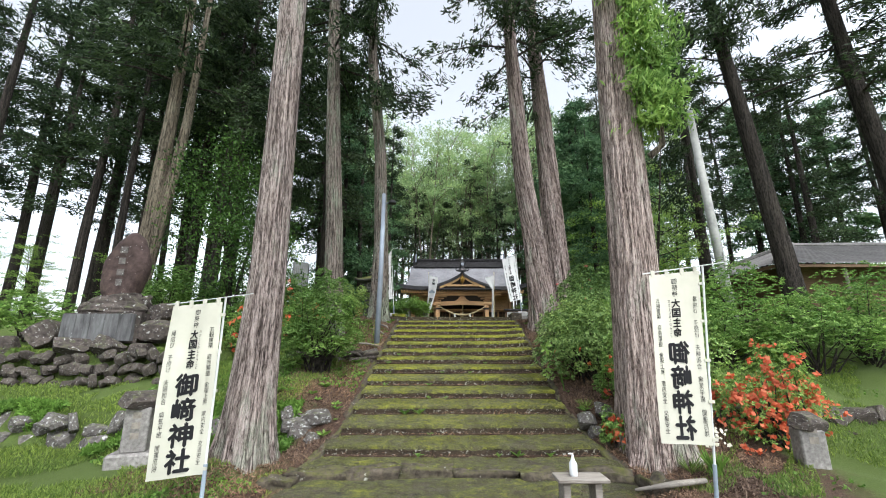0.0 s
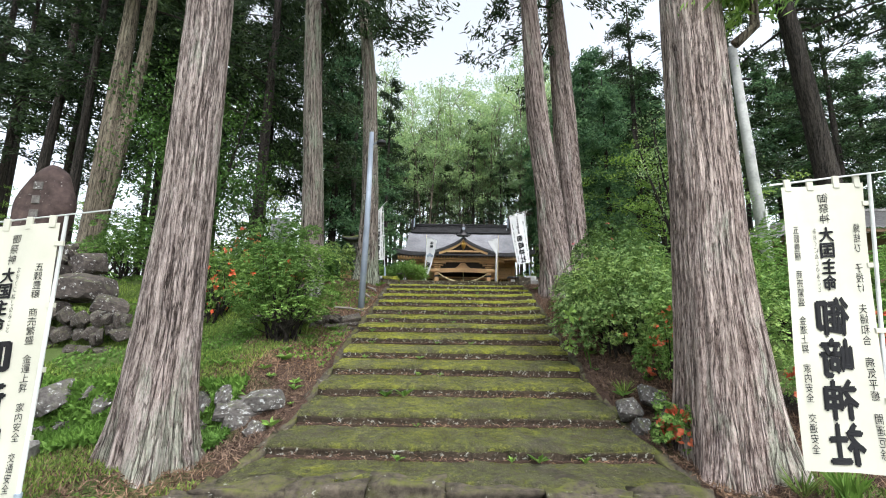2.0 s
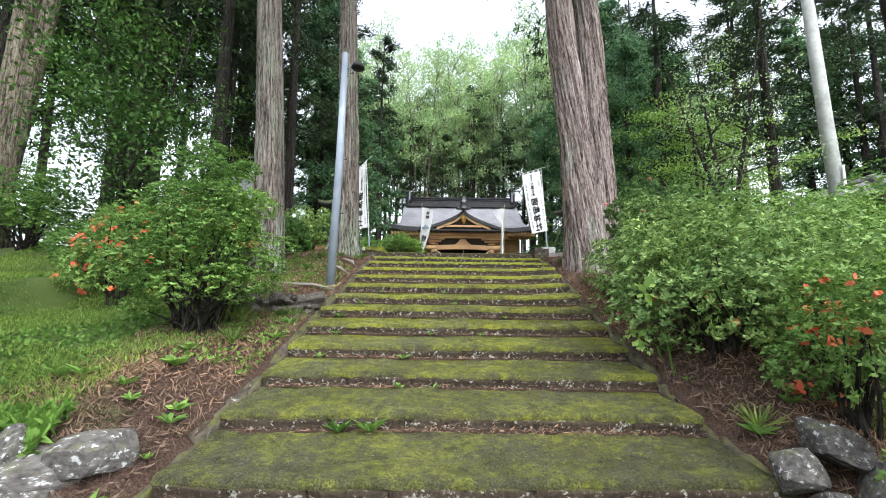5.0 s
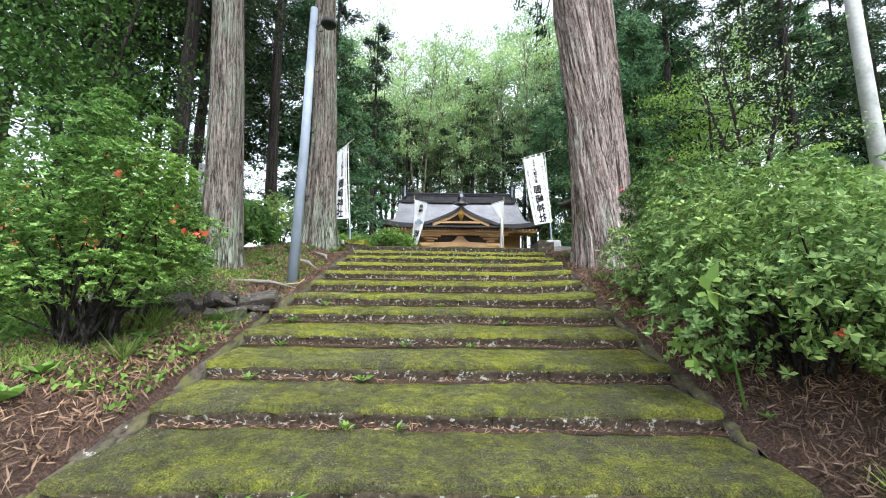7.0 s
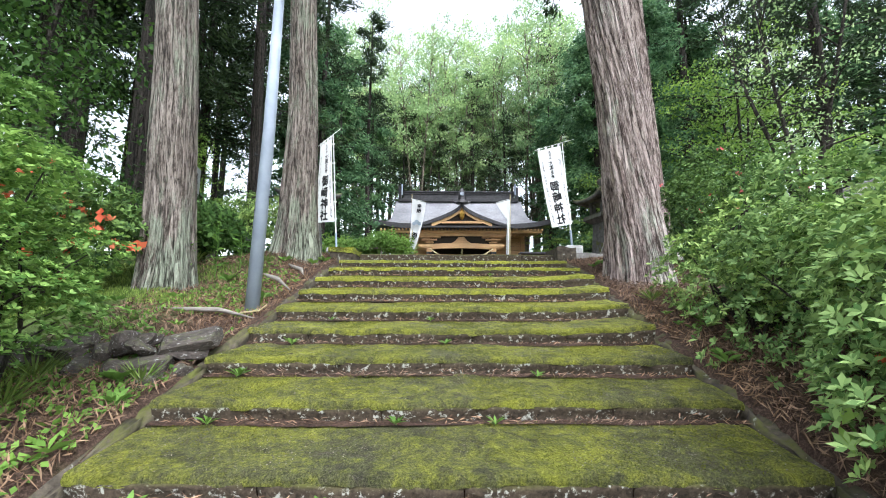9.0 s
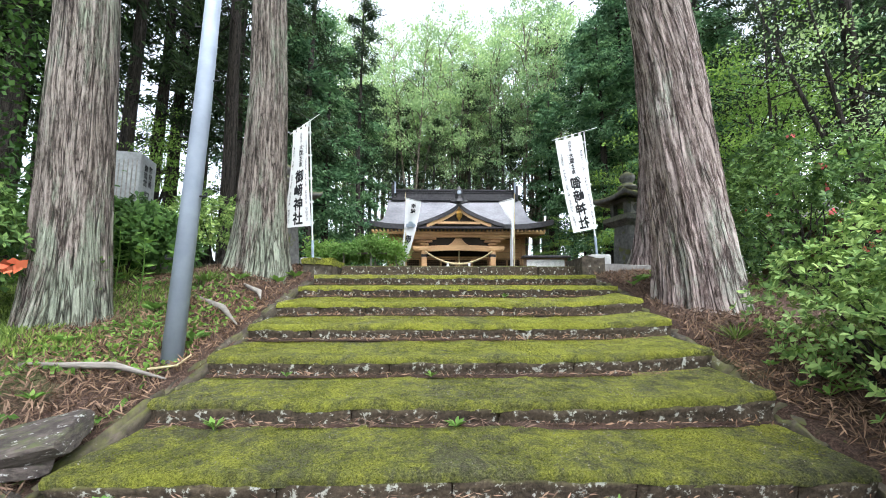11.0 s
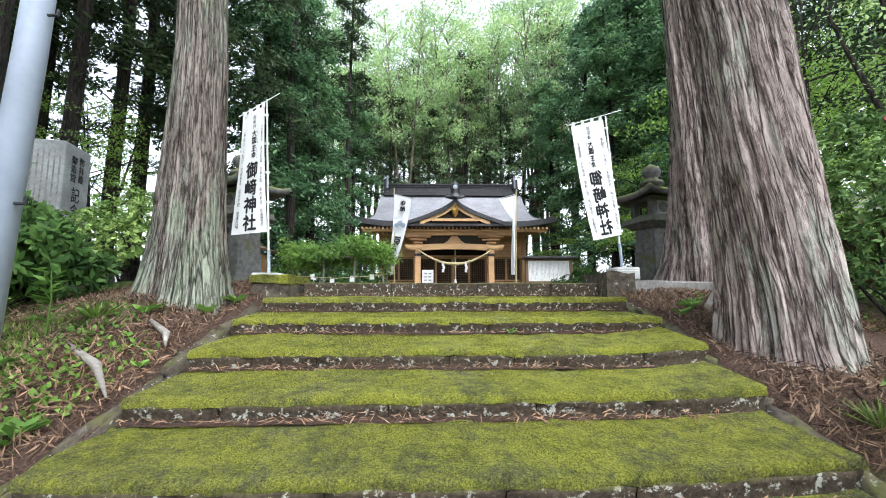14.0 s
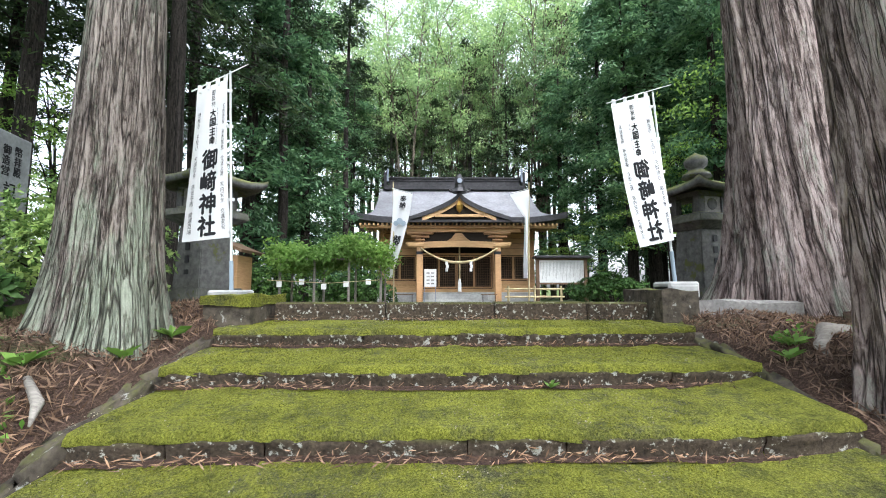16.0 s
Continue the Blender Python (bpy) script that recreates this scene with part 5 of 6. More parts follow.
wpart("plinth", rough_block(-6.98, 9.05, 2.0, 1.60, 0.9, 0.60, 3, 0.08), M["darkrock"], mon)
for i, x in enumerate((-7.56, -7.27, -6.98, -6.69, -6.40)):
    wpart("plaque_stone", rough_block(x, 8.56, 2.0, 0.28, 0.10, 0.54, 5 + i, 0.05, 3), M["wetrock"], mon)
wpart("upper_base", rough_block(-7.0, 9.1, 2.50, 1.50, 0.66, 0.44, 9, 0.30, 8, 0.62, 0.4), M["darkrock"], mon)
bm = bmesh.new()
bmesh.ops.create_icosphere(bm, subdivisions=4, radius=0.5)
for v in bm.verts:
    c = v.co.copy()
    k = 1 + 0.16 * noise.noise(c * 2.6 + Vector((4, 1, 7))) + 0.07 * noise.noise(c * 7 + Vector((2, 9, 1)))
    wide = 1.0 - 0.36 * max(0.0, c.z) * 2 + 0.10 * max(0.0, -c.z)
    v.co = Vector((-7.03 + 0.16 * c.z + c.x * 0.94 * k * wide, 9.1 + max(-0.20, min(0.24, c.y * 0.62 * k)), 3.34 + c.z * (1.62 if c.z > 0 else 1.9) * (1 + 0.3 * (k - 1))))
wpart("monument_stone", bm, M["redrock"], mon, "reddish-brown standing stone", True)
for z, w in ((3.7, 0.16), (3.45, 0.14), (3.2, 0.15), (2.98, 0.13)):
    wpart("carved_mark", boxed(-7.0 - w / 2, -7.0 + w / 2, 8.885, 8.91, z - 0.07, z + 0.07), M["rock"], mon)
for i, (x, y, z, s) in enumerate(((-5.80, 8.75, 1.92, 1.0), (-5.2, 8.6, 1.6, 0.6), (-8.15, 8.8, 1.85, 1.0), (-8.75, 8.6, 1.65, 0.7), (-7.62, 9.0, 2.48, 0.46), (-6.05, 9.1, 2.38, 0.7), (-5.0, 8.5, 1.3, 0.5), (-6.6, 8.42, 1.62, 0.7), (-7.3, 8.42, 1.62, 0.75), (-5.9, 8.4, 1.55, 0.6))):
    ob = new("boulder", DARKROCKS[i % 8])
    ob.matrix_basis = pose(x, y, z, 20 * i, 10, 50 * i) @ Matrix.Diagonal((s, s * 0.7, s * 0.62, 1))
    tagged(ob, "brown boulder piled beside the monument base", "boulder", "boulders at the monument")

# stele
st = thing("stone_stele", (-5.55, 16.01, 2.4), "tall polished grey memorial stele with carved black writing", "stele")
m = pose(-5.55, 16.01, -0.16, 0, 0, 103)
wpart("stele_block", box(bmesh.new(), -0.335, 0.335, -0.28, 0.28, 3.25, 5.05, 0.012, m), M["stele"], st)
wpart("base", box(bmesh.new(), -0.70, 0.70, -0.62, 0.62, 2.3, 3.22, 0.03, m), M["darkrock"], st)
for body, u, w, h, v in (("幣拝殿", 0.10, 0.13, 0.42, 4.90), ("御造営", -0.10, 0.13, 0.42, 4.88), ("記念碑", 0.0, 0.2, 0.78, 4.40)):
    written(body, w, h, (u, v), M["ink"], st, lambda a, b: m @ Vector((a, -0.284, b)), 0.006, True)
for k in range(7):
    wpart("carved_line", box(bmesh.new(), -0.339, -0.3355, -0.235 + 0.07 * k, -0.215 + 0.07 * k, 3.9, 4.9, 0, m), M["granite"], st)

# ---- utility pole, fallen wood, roots ----
up_ = thing("utility_pole", (9.6, 14.3, 2.4), "tall concrete utility pole among trees", "utility pole")
wpart("pole", tubed([(9.9, 14.3, 1.8), (9.6, 14.2, 6), (9.35, 14.1, 10.4)], [0.17, 0.15, 0.12], 14), M["concrete"], up_, smooth=True)
wpart("sign_plate", boxed(9.70, 9.76, 14.02, 14.04, 4.2, 4.9), M["paper"], up_)
wpart("insulator", tubed([(9.5, 14.0, 9.2), (9.75, 14.0, 9.2)], [0.04, 0.04], 8), M["black"], up_)
for pts, r in (([(-2.25, 12.60, 2.22), (-1.85, 12.35, 2.12), (-1.60, 12.12, 1.97)], 0.026), ([(-1.95, 13.0, 2.36), (-1.7, 12.8, 2.28), (-1.64, 12.7, 2.20)], 0.024), ([(-2.6, 11.2, 1.75), (-2.0, 11.25, 1.74), (-1.62, 11.2, 1.66)], 0.022)):
    bm = tubed(pts, [r * 0.8, r * 1.15, r * 0.25], 7)
    tagged(part("fallen_branch", bm, M["driftwood"], smooth=True), "weathered grey fallen branch lying on needles", "branch", "fallen branches")
bm = tubed([(3.7, 13.85, 2.35), (3.35, 13.72, 2.52), (3.1, 13.62, 2.55), (2.95, 13.50, 2.46), (2.86, 13.38, 2.25)], [0.07, 0.06, 0.055, 0.042, 0.025], 12)
tagged(part("surface_root", bm, M["driftwood"], smooth=True), "pale smooth cedar root rising from the soil", "root")
bm = tubed([(3.05, 5.35, 0.06), (2.6, 5.15, 0.08), (2.1, 5.05, 0.05)], [0.03, 0.035, 0.015], 7)
tagged(part("fallen_branch", bm, M["driftwood"], smooth=True), "weathered grey fallen branch lying on needles", "branch", "fallen branches")

# ---- shrine ----
CX, GZ = 1.29, 2.18
shrine = thing("shrine_hall", (CX, 29.0, GZ), "new wooden shrine hall with curved grey roof and front gable", "shrine")


def roof_z(s):
    """Height down the slope, s from ridge (0) to eave (1): steep above, easing out below."""
    return 7.95 - 2.17 * (1 - (1 - s) ** 1.55)


def roof_half(s):
    return 3.75 + 0.72 * max(0.0, (s - 0.55) / 0.45) ** 2


rows, nx = 22, 41
for sgn, nm in ((-1, "front_roof"), (1, "back_roof")):
    P = np.zeros((nx, rows * 2, 3))
    for k in range(rows):
        for e in (0, 1):
            s = (k + e) / rows
            for i, u in enumerate(np.linspace(-1, 1, nx)):
                lift = 0.24 * max(0, abs(u) - 0.55) ** 2 / 0.2 * s ** 3
                P[i, 2 * k + e] = (CX + u * roof_half(s), 31.5 + sgn * 4.0 * s, roof_z(s) + lift - (0.0 if e else 0.018))
    wmesh(nm, grid_mesh(nm, P, sgn < 0), M["roof"], shrine, "grey metal shingle roof")
# eave boards under the roof edge
bm = bmesh.new()
for i, u in enumerate(np.linspace(-1, 1, 21)[:-1]):
    u2 = u + 0.1
    l1, l2 = (0.24 * max(0, abs(a) - 0.55) ** 2 / 0.2 for a in (u, u2))
    x1, x2 = CX + u * 4.47, CX + u2 * 4.47
    for (ya, yb, za, zb) in ((27.49, 27.75, -0.03, -0.24),):
        v = [bm.verts.new(c) for c in ((x1, ya, 5.80 + l1), (x2, ya, 5.80 + l2), (x2, ya, 5.80 + zb + l2), (x1, ya, 5.80 + zb + l1), (x2, yb + 2.0, 5.80 + zb + l2 * 0.2), (x1, yb + 2.0, 5.80 + zb + l1 * 0.2))]
        bm.faces.new(v[:4])
        bm.faces.new((v[3], v[2], v[4], v[5]))
bmesh.ops.remove_doubles(bm, verts=bm.verts[:], dist=0.001)
wpart("eave_fascia", bm, M["roofdark"], shrine, "dark thick eave edge")
for sgn in (-1, 1):
    bm = bmesh.new()
    v = [bm.verts.new((CX + sgn * 3.72, 31.5 + 4 * s * d, roof_z(s) - 0.05)) for d in (-1, 1) for s in (np.linspace(1, 0, 8) if d < 0 else np.linspace(0.14, 1, 7))]
    bm.faces.new(v if sgn > 0 else v[::-1])
    wpart("gable_wall", bm, M["wooddark"], shrine)
for z0, z1, h, d in ((7.85, 8.05, 3.45, 0.30), (8.05, 8.30, 3.30, 0.20), (8.30, 8.34, 3.42, 0.25), (8.34, 8.42, 3.30, 0.20), (8.42, 8.50, 3.55, 0.27)):
    wpart("ridge_course", boxed(CX - h, CX + h, 31.5 - d, 31.5 + d, z0, z1, 0.01), M["roofdark"], shrine)
for sx in (-1, 1):
    wpart("ridge_finial", boxed(CX + sx * 3.5 - 0.08, CX + sx * 3.5 + 0.08, 31.2, 31.8, 7.85, 8.75, 0.03), M["roofdark"], shrine)
    wpart("antenna_post", tubed([(CX + sx * 3.35, 31.0, 8.2), (CX + sx * 3.35, 31.0, 8.85)], [0.05, 0.05], 6), M["steel"], shrine)

# front gable with concave slopes
def gab(u):
    return 6.86 - 1.10 * abs(u) ** 0.62 - 0.02


U = np.linspace(-1, 1, 41)
P = np.array([[(CX + 2.15 * u, 27.35, gab(u)), (CX + 2.15 * u * 0.98, 29.6, gab(u) + 0.06)] for u in U])
wmesh("gable_roof", grid_mesh("gable_roof", P, True), M["roof"], shrine, "grey gable roof", False)
bm = bmesh.new()
prev = None
for u in U:
    t = 0.20 - 0.07 * abs(u)
    q = [bm.verts.new((CX + 2.15 * u, y, z)) for y, z in ((27.30, gab(u) + 0.02), (27.30, gab(u) - t), (27.45, gab(u) - t), (27.45, gab(u) + 0.02))]
    if prev:
        for i in range(4):
            bm.faces.new((prev[i], prev[(i + 1) % 4], q[(i + 1) % 4], q[i]))
    prev = q
bmesh.ops.recalc_face_normals(bm, faces=bm.faces)
wpart("bargeboard", bm, M["roofdark"], shrine, "dark curved bargeboard")
bm = bmesh.new()
prev = None
for u in U[6:35]:
    q = [bm.verts.new((CX + 2.15 * u, 27.36, z)) for z in (gab(u) - 0.17, gab(u) - 0.34)]
    if prev:
        bm.faces.new((prev[0], q[0], q[1], prev[1]))
    prev = q
wpart("inner_bargeboard", bm, M["woodh"], shrine, "golden wooden inner bargeboard")
bm = bmesh.new()
v = [bm.verts.new((CX + 2.15 * u, 27.48, gab(u) - 0.1)) for u in U[6:35]]
bm.faces.new(v + [bm.verts.new((CX + 1.5, 27.48, 5.70)), bm.verts.new((CX - 1.5, 27.48, 5.70))])
# sheet coloured as the shadow under the gable
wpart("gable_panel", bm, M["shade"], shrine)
wpart("gable_beam", boxed(CX - 1.0, CX + 1.0, 27.36, 27.46, 5.78, 5.90, 0.01), M["woodh"], shrine)
bm = bmesh.new()
tube(bm, [(CX, 27.33, 6.45), (CX, 27.33, 6.25), (CX, 27.33, 6.08), (CX, 27.33, 5.95)], [0.05, 0.16, 0.12, 0.02], 6)
wpart("gable_pendant", bm, M["gold"], shrine, "gilded carved gable pendant")
bm = tubed([(CX, 27.28, 6.78), (CX, 27.28, 6.95), (CX, 27.28, 7.15), (CX, 27.28, 7.35), (CX, 27.28, 7.55)], [0.34, 0.22, 0.20, 0.18, 0.04], 8)
wpart("ridge_ornament", bm, M["roofdark"], shrine, "dark carved ridge-end ornament")
wpart("crest", tubed([(CX, 27.08, 7.22), (CX, 27.04, 7.22)], [0.11, 0.10], 14), M["steel"], shrine)
for sx in (-1, 1):
    wpart("ornament_scroll", tubed([(CX + sx * 0.2, 27.25, 6.85), (CX + sx * 0.38, 27.25, 6.82), (CX + sx * 0.44, 27.25, 6.92), (CX + sx * 0.36, 27.25, 6.98)], [0.07, 0.06, 0.045, 0.03], 7), M["roofdark"], shrine)

# lower porch eave
wpart("porch_eave", boxed(CX - 2.55, CX + 2.55, 27.35, 28.6, 5.56, 5.66, 0.02), M["roofdark"], shrine)
wpart("eave_beam", boxed(CX - 4.1, CX + 4.1, 27.75, 27.90, 5.38, 5.50, 0.01), M["woodh"], shrine)
for i in range(46):
    x = CX - 4.05 + i * 0.18
    wpart("rafter", boxed(x - 0.035, x + 0.035, 27.56, 29.6, 5.47, 5.56), M["woodh"], shrine)
# body
wpart("foundation", boxed(CX - 3.6, CX + 3.6, 29.3, 34.0, 1.9, 2.72, 0.02), M["concrete"], shrine)
wpart("front_step", boxed(CX - 1.3, CX + 1.3, 28.7, 29.35, 1.9, 2.62, 0.02), M["concrete"], shrine)
wpart("front_step", boxed(CX - 1.5, CX + 1.5, 28.3, 28.7, 1.9, 2.40, 0.02), M["concrete"], shrine)
wpart("floor_edge", boxed(CX - 3.6, CX + 3.6, 29.4, 29.62, 2.70, 2.84, 0.01), M["woodh"], shrine)
wpart("back_wall", boxed(CX - 3.45, CX + 3.45, 33.6, 33.75, 2.7, 6.0), M["wood"], shrine)
# near-black sheet paints the unlit room behind the lattices
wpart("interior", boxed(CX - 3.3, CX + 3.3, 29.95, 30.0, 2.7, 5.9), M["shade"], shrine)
for sx in (-1, 1):
    wpart("side_wall", boxed(CX + sx * 3.42 - 0.06, CX + sx * 3.42 + 0.06, 29.7, 33.6, 2.7, 6.0), M["wood"], shrine)
    for k in range(4):
        wpart("plank", boxed(*sorted((CX + sx * 1.86, CX + sx * 3.34)), 29.70, 29.74, 4.50 + k * 0.23, 4.72 + k * 0.23, 0.006), M["woodh"], shrine)
    for k in range(2):
        wpart("plank", boxed(*sorted((CX + sx * 1.86, CX + sx * 3.34)), 29.70, 29.74, 2.86 + k * 0.19, 3.04 + k * 0.19, 0.006), M["woodh"], shrine)
    wpart("corner_post", boxed(CX + sx * 3.45 - 0.11, CX + sx * 3.45 + 0.11, 29.60, 29.82, 2.70, 5.6, 0.01), M["wood"], shrine)
    wpart("inner_post", boxed(CX + sx * 1.75 - 0.11, CX + sx * 1.75 + 0.11, 29.58, 29.80, 2.70, 5.6, 0.01), M["wood"], shrine)
for z0, z1 in ((4.40, 4.50), (5.42, 5.56), (2.84, 2.88)):
    wpart("tie_beam", boxed(CX - 3.5, CX + 3.5, 29.55, 29.64, z0, z1, 0.008), M["woodh"], shrine)


def lattice(x0, x1, z0, z1, y, nv, nh):
    bm = bmesh.new()
    w = 0.045
    for a, b in ((x0, x0 + w), (x1 - w, x1)):
        box(bm, a, b, y - 0.03, y + 0.03, z0, z1)
    for a, b in ((z0, z0 + w * 1.6), (z1 - w, z1)):
        box(bm, x0 + w, x1 - w, y - 0.03, y + 0.03, a, b)
    fr = wpart("lattice_panel", bm, M["wood"], shrine)
    bm = bmesh.new()
    for i in range(1, nv):
        x = x0 + (x1 - x0) * i / nv
        box(bm, x - 0.010, x + 0.010, y - 0.012, y + 0.012, z0 + 0.07, z1 - 0.04)
    for i in range(1, nh):
        z = z0 + (z1 - z0) * i / nh
        box(bm, x0 + 0.04, x1 - 0.04, y - 0.010, y + 0.010, z - 0.010, z + 0.010)
    part("lattice_grille", bm, M["wooddark"], fr)


for i in range(4):
    lattice(CX - 1.62 + i * 0.81, CX - 1.62 + (i + 1) * 0.81 - 0.01, 2.90, 4.38, 29.70 + 0.03 * (i % 2), 8, 13)
for sx in (-1, 1):
    for k in range(2):
        a = CX + sx * (1.88 + k * 0.73)
        lattice(*sorted((a, a + sx * 0.72)), 3.26, 4.38, 29.72, 7, 10)
# porch
for sx in (-1, 1):
    p = wpart("porch_post", boxed(CX + sx * 1.63 - 0.13, CX + sx * 1.63 + 0.13, 27.88, 28.12, 2.0, 4.60, 0.02), M["wood"], shrine)
    part("post_band", boxed(CX + sx * 1.63 - 0.14, CX + sx * 1.63 + 0.14, 27.87, 28.13, 4.30, 4.42), M["black"], p)
    bm = tubed([(CX + sx * 1.45, 28.0, 4.70), (CX + sx * 1.85, 28.0, 4.68), (CX + sx * 2.1, 28.0, 4.72), (CX + sx * 2.2, 28.0, 4.80)], [0.15, 0.15, 0.12, 0.05], 10)
    wpart("carved_nose", bm, M["woodh"], shrine)
    for k, (w, z) in enumerate(((0.22, 4.86), (0.40, 5.0), (0.58, 5.14))):
        wpart("bracket", boxed(CX + sx * 1.63 - w, CX + sx * 1.63 + w, 27.92, 28.08, z, z + 0.10, 0.03), M["wood"], shrine)
    wpart("tie_rail", tubed([(CX + sx * 1.6, 28.1, 4.65), (CX + sx * 1.65, 28.9, 4.85), (CX + sx * 1.7, 29.6, 5.0)], [0.10, 0.09, 0.09], 8), M["woodh"], shrine)
bm = bmesh.new()
prev = None
for x in np.linspace(-1.6, 1.6, 17):
    c = 0.05 * math.cos(x / 1.6 * 1.5708)
    q = [bm.verts.new((CX + x, y, z)) for y, z in ((27.90, 4.82 + c), (28.10, 4.82 + c), (28.10, 4.56 + c * 1.2), (27.90, 4.56 + c * 1.2))]
    if prev:
        for i in range(4):
            bm.faces.new((prev[i], prev[(i + 1) % 4], q[(i + 1) % 4], q[i]))
    prev = q
bmesh.ops.recalc_face_normals(bm, faces=bm.faces)
wpart("rainbow_beam", bm, M["woodh"], shrine, "gently arched golden cross beam")
wpart("purlin", boxed(CX - 2.6, CX + 2.6, 27.9, 28.1, 5.24, 5.40, 0.01), M["woodh"], shrine)
bm = bmesh.new()
v = [bm.verts.new((CX + a, 27.95, b)) for a, b in ((-0.48, 4.88), (0.48, 4.88), (0.30, 5.0), (0.14, 5.2), (-0.14, 5.2), (-0.30, 5.0))]
f = bm.faces.new(v)
r = bmesh.ops.extrude_face_region(bm, geom=[f])
for x in r["geom"]:
    if isinstance(x, bmesh.types.BMVert):
        x.co.y += 0.1
bmesh.ops.recalc_face_normals(bm, faces=bm.faces)
wpart("frog_leg_strut", bm, M["wood"], shrine)
# sheet added above the arched beam, its colour the porch shadow
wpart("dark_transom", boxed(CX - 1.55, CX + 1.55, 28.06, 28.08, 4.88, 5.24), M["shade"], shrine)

rope = thing("sacred_rope", (CX, 27.8, 4.0), "thick straw rope hung across the porch with paper streamers", "rope")
xs = np.linspace(-1, 1, 25)
wpart("rope", tubed([(CX + 1.6 * a, 27.80, 3.95 + 0.62 * a * a) for a in xs], [0.03 + 0.035 * (1 - abs(a)) for a in xs], 10), M["rope"], rope, smooth=True)
for x in (-0.52, 0.48):
    bm = bmesh.new()
    for k in range(3):
        box(bm, CX + x - 0.05 + 0.03 * (k % 2), CX + x + 0.06 + 0.03 * (k % 2), 27.74 - 0.01 * k, 27.745 - 0.01 * k, 3.86 - 0.14 * k, 4.0 - 0.14 * k)
    wpart("paper_streamer", bm, M["paper"], rope, "white zigzag paper streamer")
bell = thing("bell_rope", (CX + 0.05, 28.3, 3.0), "long braided bell rope hanging before the lattice doors", "rope")
wpart("cord", tubed([(CX + 0.05, 28.3, 4.7), (CX + 0.05, 28.3, 3.3)], [0.035, 0.035], 8), M["rope"], bell)
wpart("tassel", tubed([(CX + 0.05, 28.3, 3.3), (CX + 0.05, 28.3, 3.1), (CX + 0.05, 28.3, 2.75)], [0.04, 0.075, 0.08], 10), M["paper"], bell)

sign = thing("notice_sign", (CX - 1.13, 27.2, 2.2), "white notice sign on a metal stand beside a porch post", "sign")
wpart("board", boxed(CX - 1.42, CX - 0.94, 27.2, 27.23, 2.95, 3.65, 0.01), M["paper"], sign)
for x in (-1.40, -0.97):
    wpart("leg", tubed([(CX + x, 27.22, 2.1), (CX + x, 27.22, 3.0)], [0.015, 0.015], 6), M["steel"], sign)
for k in range(4):
    for x in (-1.33, -1.15):
        wpart("print", boxed(CX + x, CX + x + 0.12, 27.192, 27.197, 3.05 + k * 0.14, 3.10 + k * 0.14), M["granite"], sign)
for name, x0, x1, y in (("low_table", CX + 0.9, CX + 1.5, 27.6), ("low_table", CX - 2.9, CX - 1.9, 28.2)):
    t = thing(name, ((x0 + x1) / 2, y, 2.2), "low folding table standing on the ground before the hall", "table", "low tables")
    wpart("tabletop", boxed(x0, x1, y - 0.2, y + 0.2, 2.62, 2.65), M["wooddark"], t)
    for x in (x0 + 0.05, x1 - 0.05):
        wpart("leg", tubed([(x, y, 2.1), (x, y, 2.62)], [0.015, 0.015], 6), M["black"], t)

# notice board
nb = thing("notice_board", (4.38, 24.0, 2.2), "roofed outdoor notice board with a white panel of small writing", "notice board")
wpart("panel", boxed(3.66, 5.10, 24.0, 24.03, 3.06, 3.78), M["paper"], nb)
wpart("roof", boxed(3.48, 5.30, 23.80, 24.25, 3.84, 3.92, 0.015), M["roofdark"], nb)
for x in (3.60, 5.16):
    wpart("post", boxed(x - 0.05, x + 0.05, 23.97, 24.07, 2.1, 3.85), M["wooddark"], nb)
wpart("frame", boxed(3.62, 5.14, 23.98, 24.0, 3.0, 3.06), M["wooddark"], nb)
wpart("frame", boxed(3.62, 5.14, 23.98, 24.0, 3.78, 3.84), M["wooddark"], nb)
r7 = np.random.RandomState(7)
for k in range(30):
    h = r7.uniform(0.3, 0.62)
    wpart("print", boxed(3.70 + k * 0.046, 3.707 + k * 0.046, 23.994, 23.998, 3.72 - h, 3.72), M["granite"], nb)

# wisteria trellis
wis = thing("wisteria_trellis", (-2.0, 20.2, 2.3), "low trellis covered by leafy wisteria with hanging paper strips", "trellis")
for x in (-3.1, -2.35, -1.6, -0.9):
    for y in (19.8, 20.6):
        wpart("post", tubed([(x, y, 2.2), (x, y, 3.55)], [0.03, 0.028], 7), M["driftwood"], wis)
for y in (19.8, 20.6):
    wpart("rail", tubed([(-3.3, y, 3.5), (-0.7, y, 3.52)], [0.025, 0.025], 7), M["driftwood"], wis)
r9 = np.random.RandomState(9)
c = np.stack([r9.uniform(-3.35, -0.65, 300), r9.uniform(19.5, 20.9, 300), 3.60 + 0.14 * r9.normal(0, 1, 300)], 1)
c[:, 2] += 0.12 * np.sin(c[:, 0] * 3.0)
pts = np.repeat(c, 40, 0) + r9.normal(0, 0.10, (300 * 40, 3)) * [1, 1, 0.7]
ob = wmesh("foliage", leaves("foliage", pts, np.zeros_like(pts) + [0, -0.3, -0.1], 0.085, 0.055, r9, 1.0, (0, -0.7, 1)), M["fresh"], wis)
for k, x in enumerate(np.linspace(-3.1, -1.2, 5)):
    z = 3.0 + 0.06 * math.sin(k * 2.1)
    wpart("paper_strip", boxed(x, x + 0.11, 19.62, 19.63, z - 0.10, z + 0.02), M["paper"], wis)
